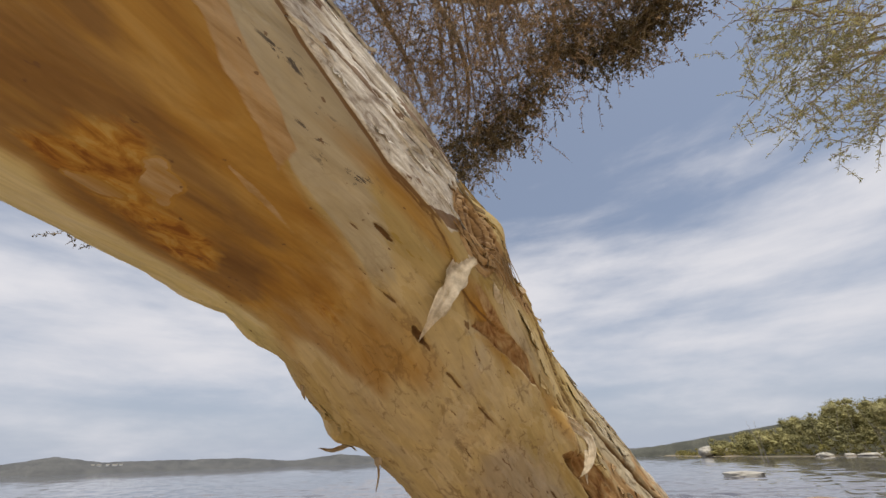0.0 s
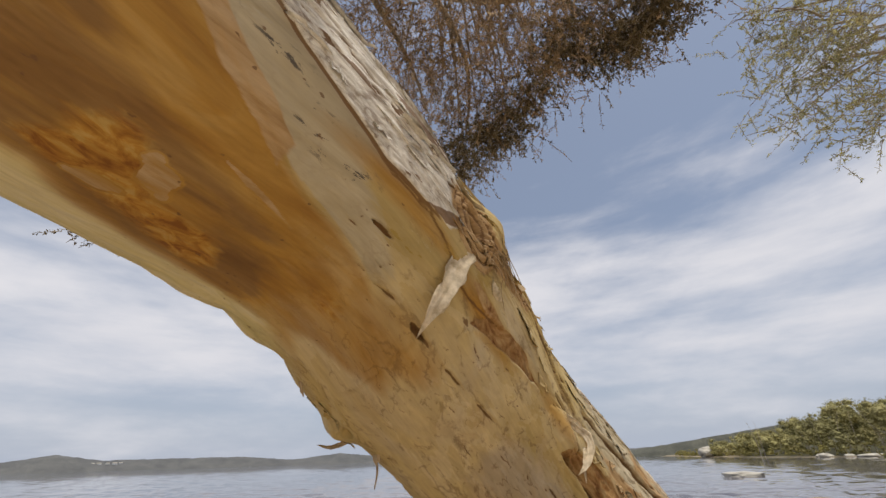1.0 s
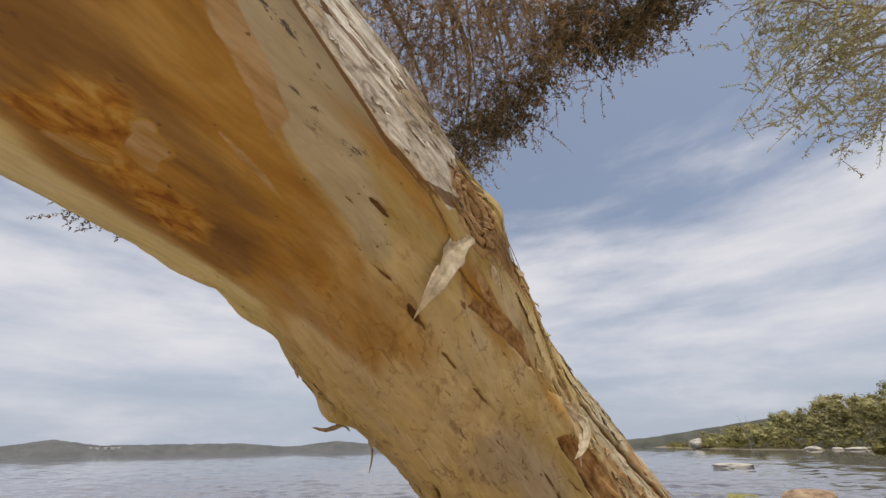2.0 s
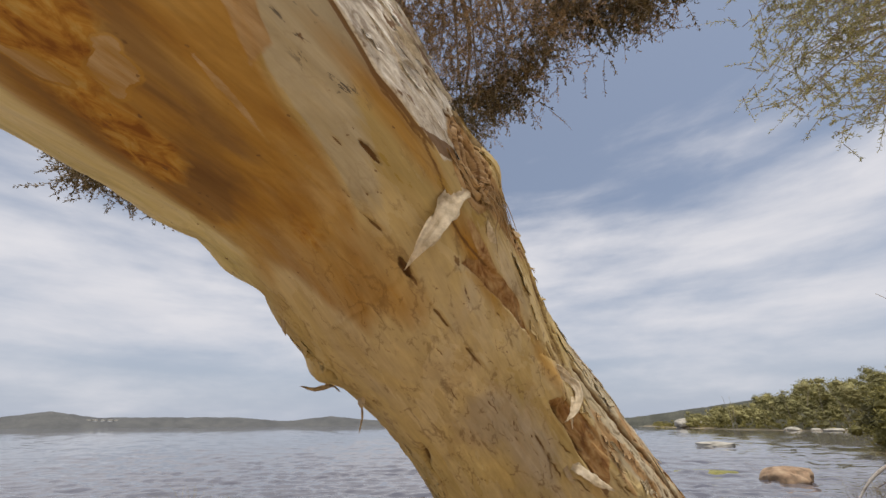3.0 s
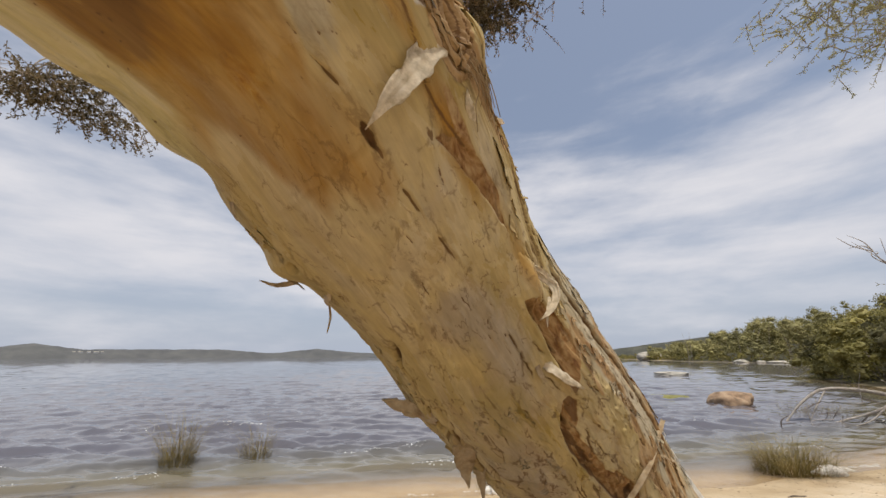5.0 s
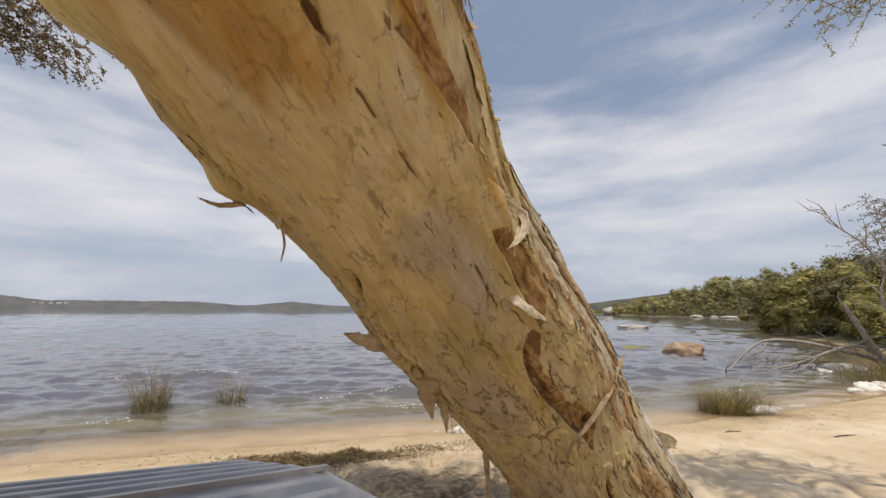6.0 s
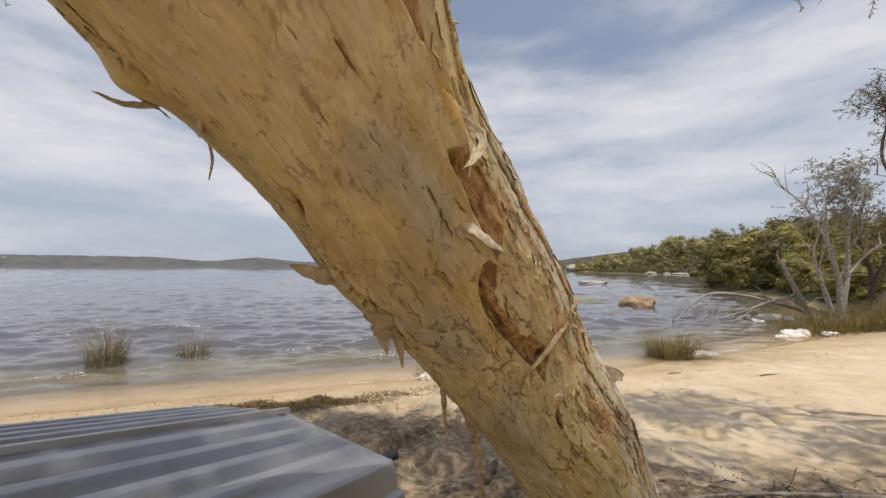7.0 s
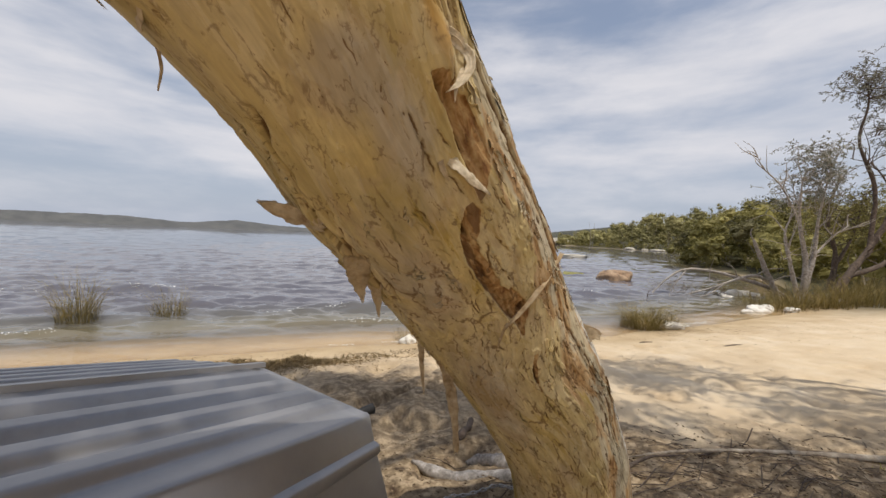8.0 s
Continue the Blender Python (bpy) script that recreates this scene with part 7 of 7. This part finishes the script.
shore_tree((16.0, 12.9, z1), [([(15.6, 12.8, z1 - 0.1), (16.3, 12.9, 1.1), (17.3, 13.0, 2.2), (18.3, 13.0, 4.0), (18.8, 13.0, 6.4)], 0.22, 0.08), ([(17.3, 13.0, 2.2), (17.6, 13.2, 4.4), (17.2, 13.5, 6.2), (17.6, 13.6, 7.6), (17.5, 13.6, 8.6)], 0.11, 0.03),
                              ([(16.3, 12.9, 1.1), (17.6, 12.8, 1.6), (19.2, 12.8, 2.6), (20.6, 12.8, 4.2)], 0.15, 0.05), ([(18.3, 13.0, 4.0), (17.4, 13.1, 5.2), (16.6, 13.3, 5.5)], 0.05, 0.015), ([(18.8, 13.0, 6.4), (18.2, 13.1, 6.6), (17.0, 13.2, 6.2)], 0.04, 0.012)],
           cloud(10, 17.6, 13.5, 8.5, 0.65, 0.4, 0.28) + cloud(10, 18.8, 13.2, 8.2, 0.6, 0.5, 0.6) + cloud(8, 18.8, 13.2, 6.4, 0.5, 0.5, 0.7), 62, "dark leaning shore tree with a thin flat-topped crown", DARKWOOD, LEAF_GREY, 26, 0.09)
z2 = ground_at(19.5, 15.5)
shore_tree((19.0, 15.6, z2), [([(19.0, 15.6, z2 - 0.1), (19.2, 15.6, 1.8), (18.8, 15.7, 3.6), (19.4, 15.8, 5.4)], 0.18, 0.05), ([(19.1, 15.6, 1.2), (20.0, 15.6, 2.8), (20.4, 15.6, 4.6)], 0.11, 0.03)],
           cloud(16, 19.6, 15.8, 3.6, 1.0, 0.7, 0.7), 63, "leafy olive-green shore tree", DARKWOOD, LEAF_BUSH, 40, 0.11, 0.34)

# white houses on the far hill
for k, (azd, w) in enumerate(((-48.3, 12), (-47.6, 9), (-47.0, 13), (-46.5, 9), (-48.8, 8))):
    a = radians(azd)
    dist = 1668
    x, y = dist * math.sin(a), dist * math.cos(a)
    h = thing("far_house", (x, y, 15.0), "tiny white house on the wooded hill across the lake", "house", "houses on the far hill")
    for nm, dims, zz, mat in (("wall", (w, 9, 5), 21.0, WALLS), ("roof", (w * 1.05, 10, 2.4), 26.0, ROCK_PALE)):
        bm = bmesh.new()
        bmesh.ops.create_cube(bm, size=1.0)
        for v in bm.verts:
            if nm == "roof" and v.co.z > 0:
                v.co.y *= 0.05
            v.co = Vector((v.co.x * dims[0], v.co.y * dims[1], (v.co.z + 0.5) * dims[2]))
        bmesh.ops.transform(bm, matrix=Matrix.Translation((x, y, zz - 6)) @ Matrix.Rotation(-a, 4, "Z"), verts=bm.verts)
        part(nm, bm, mat, h)
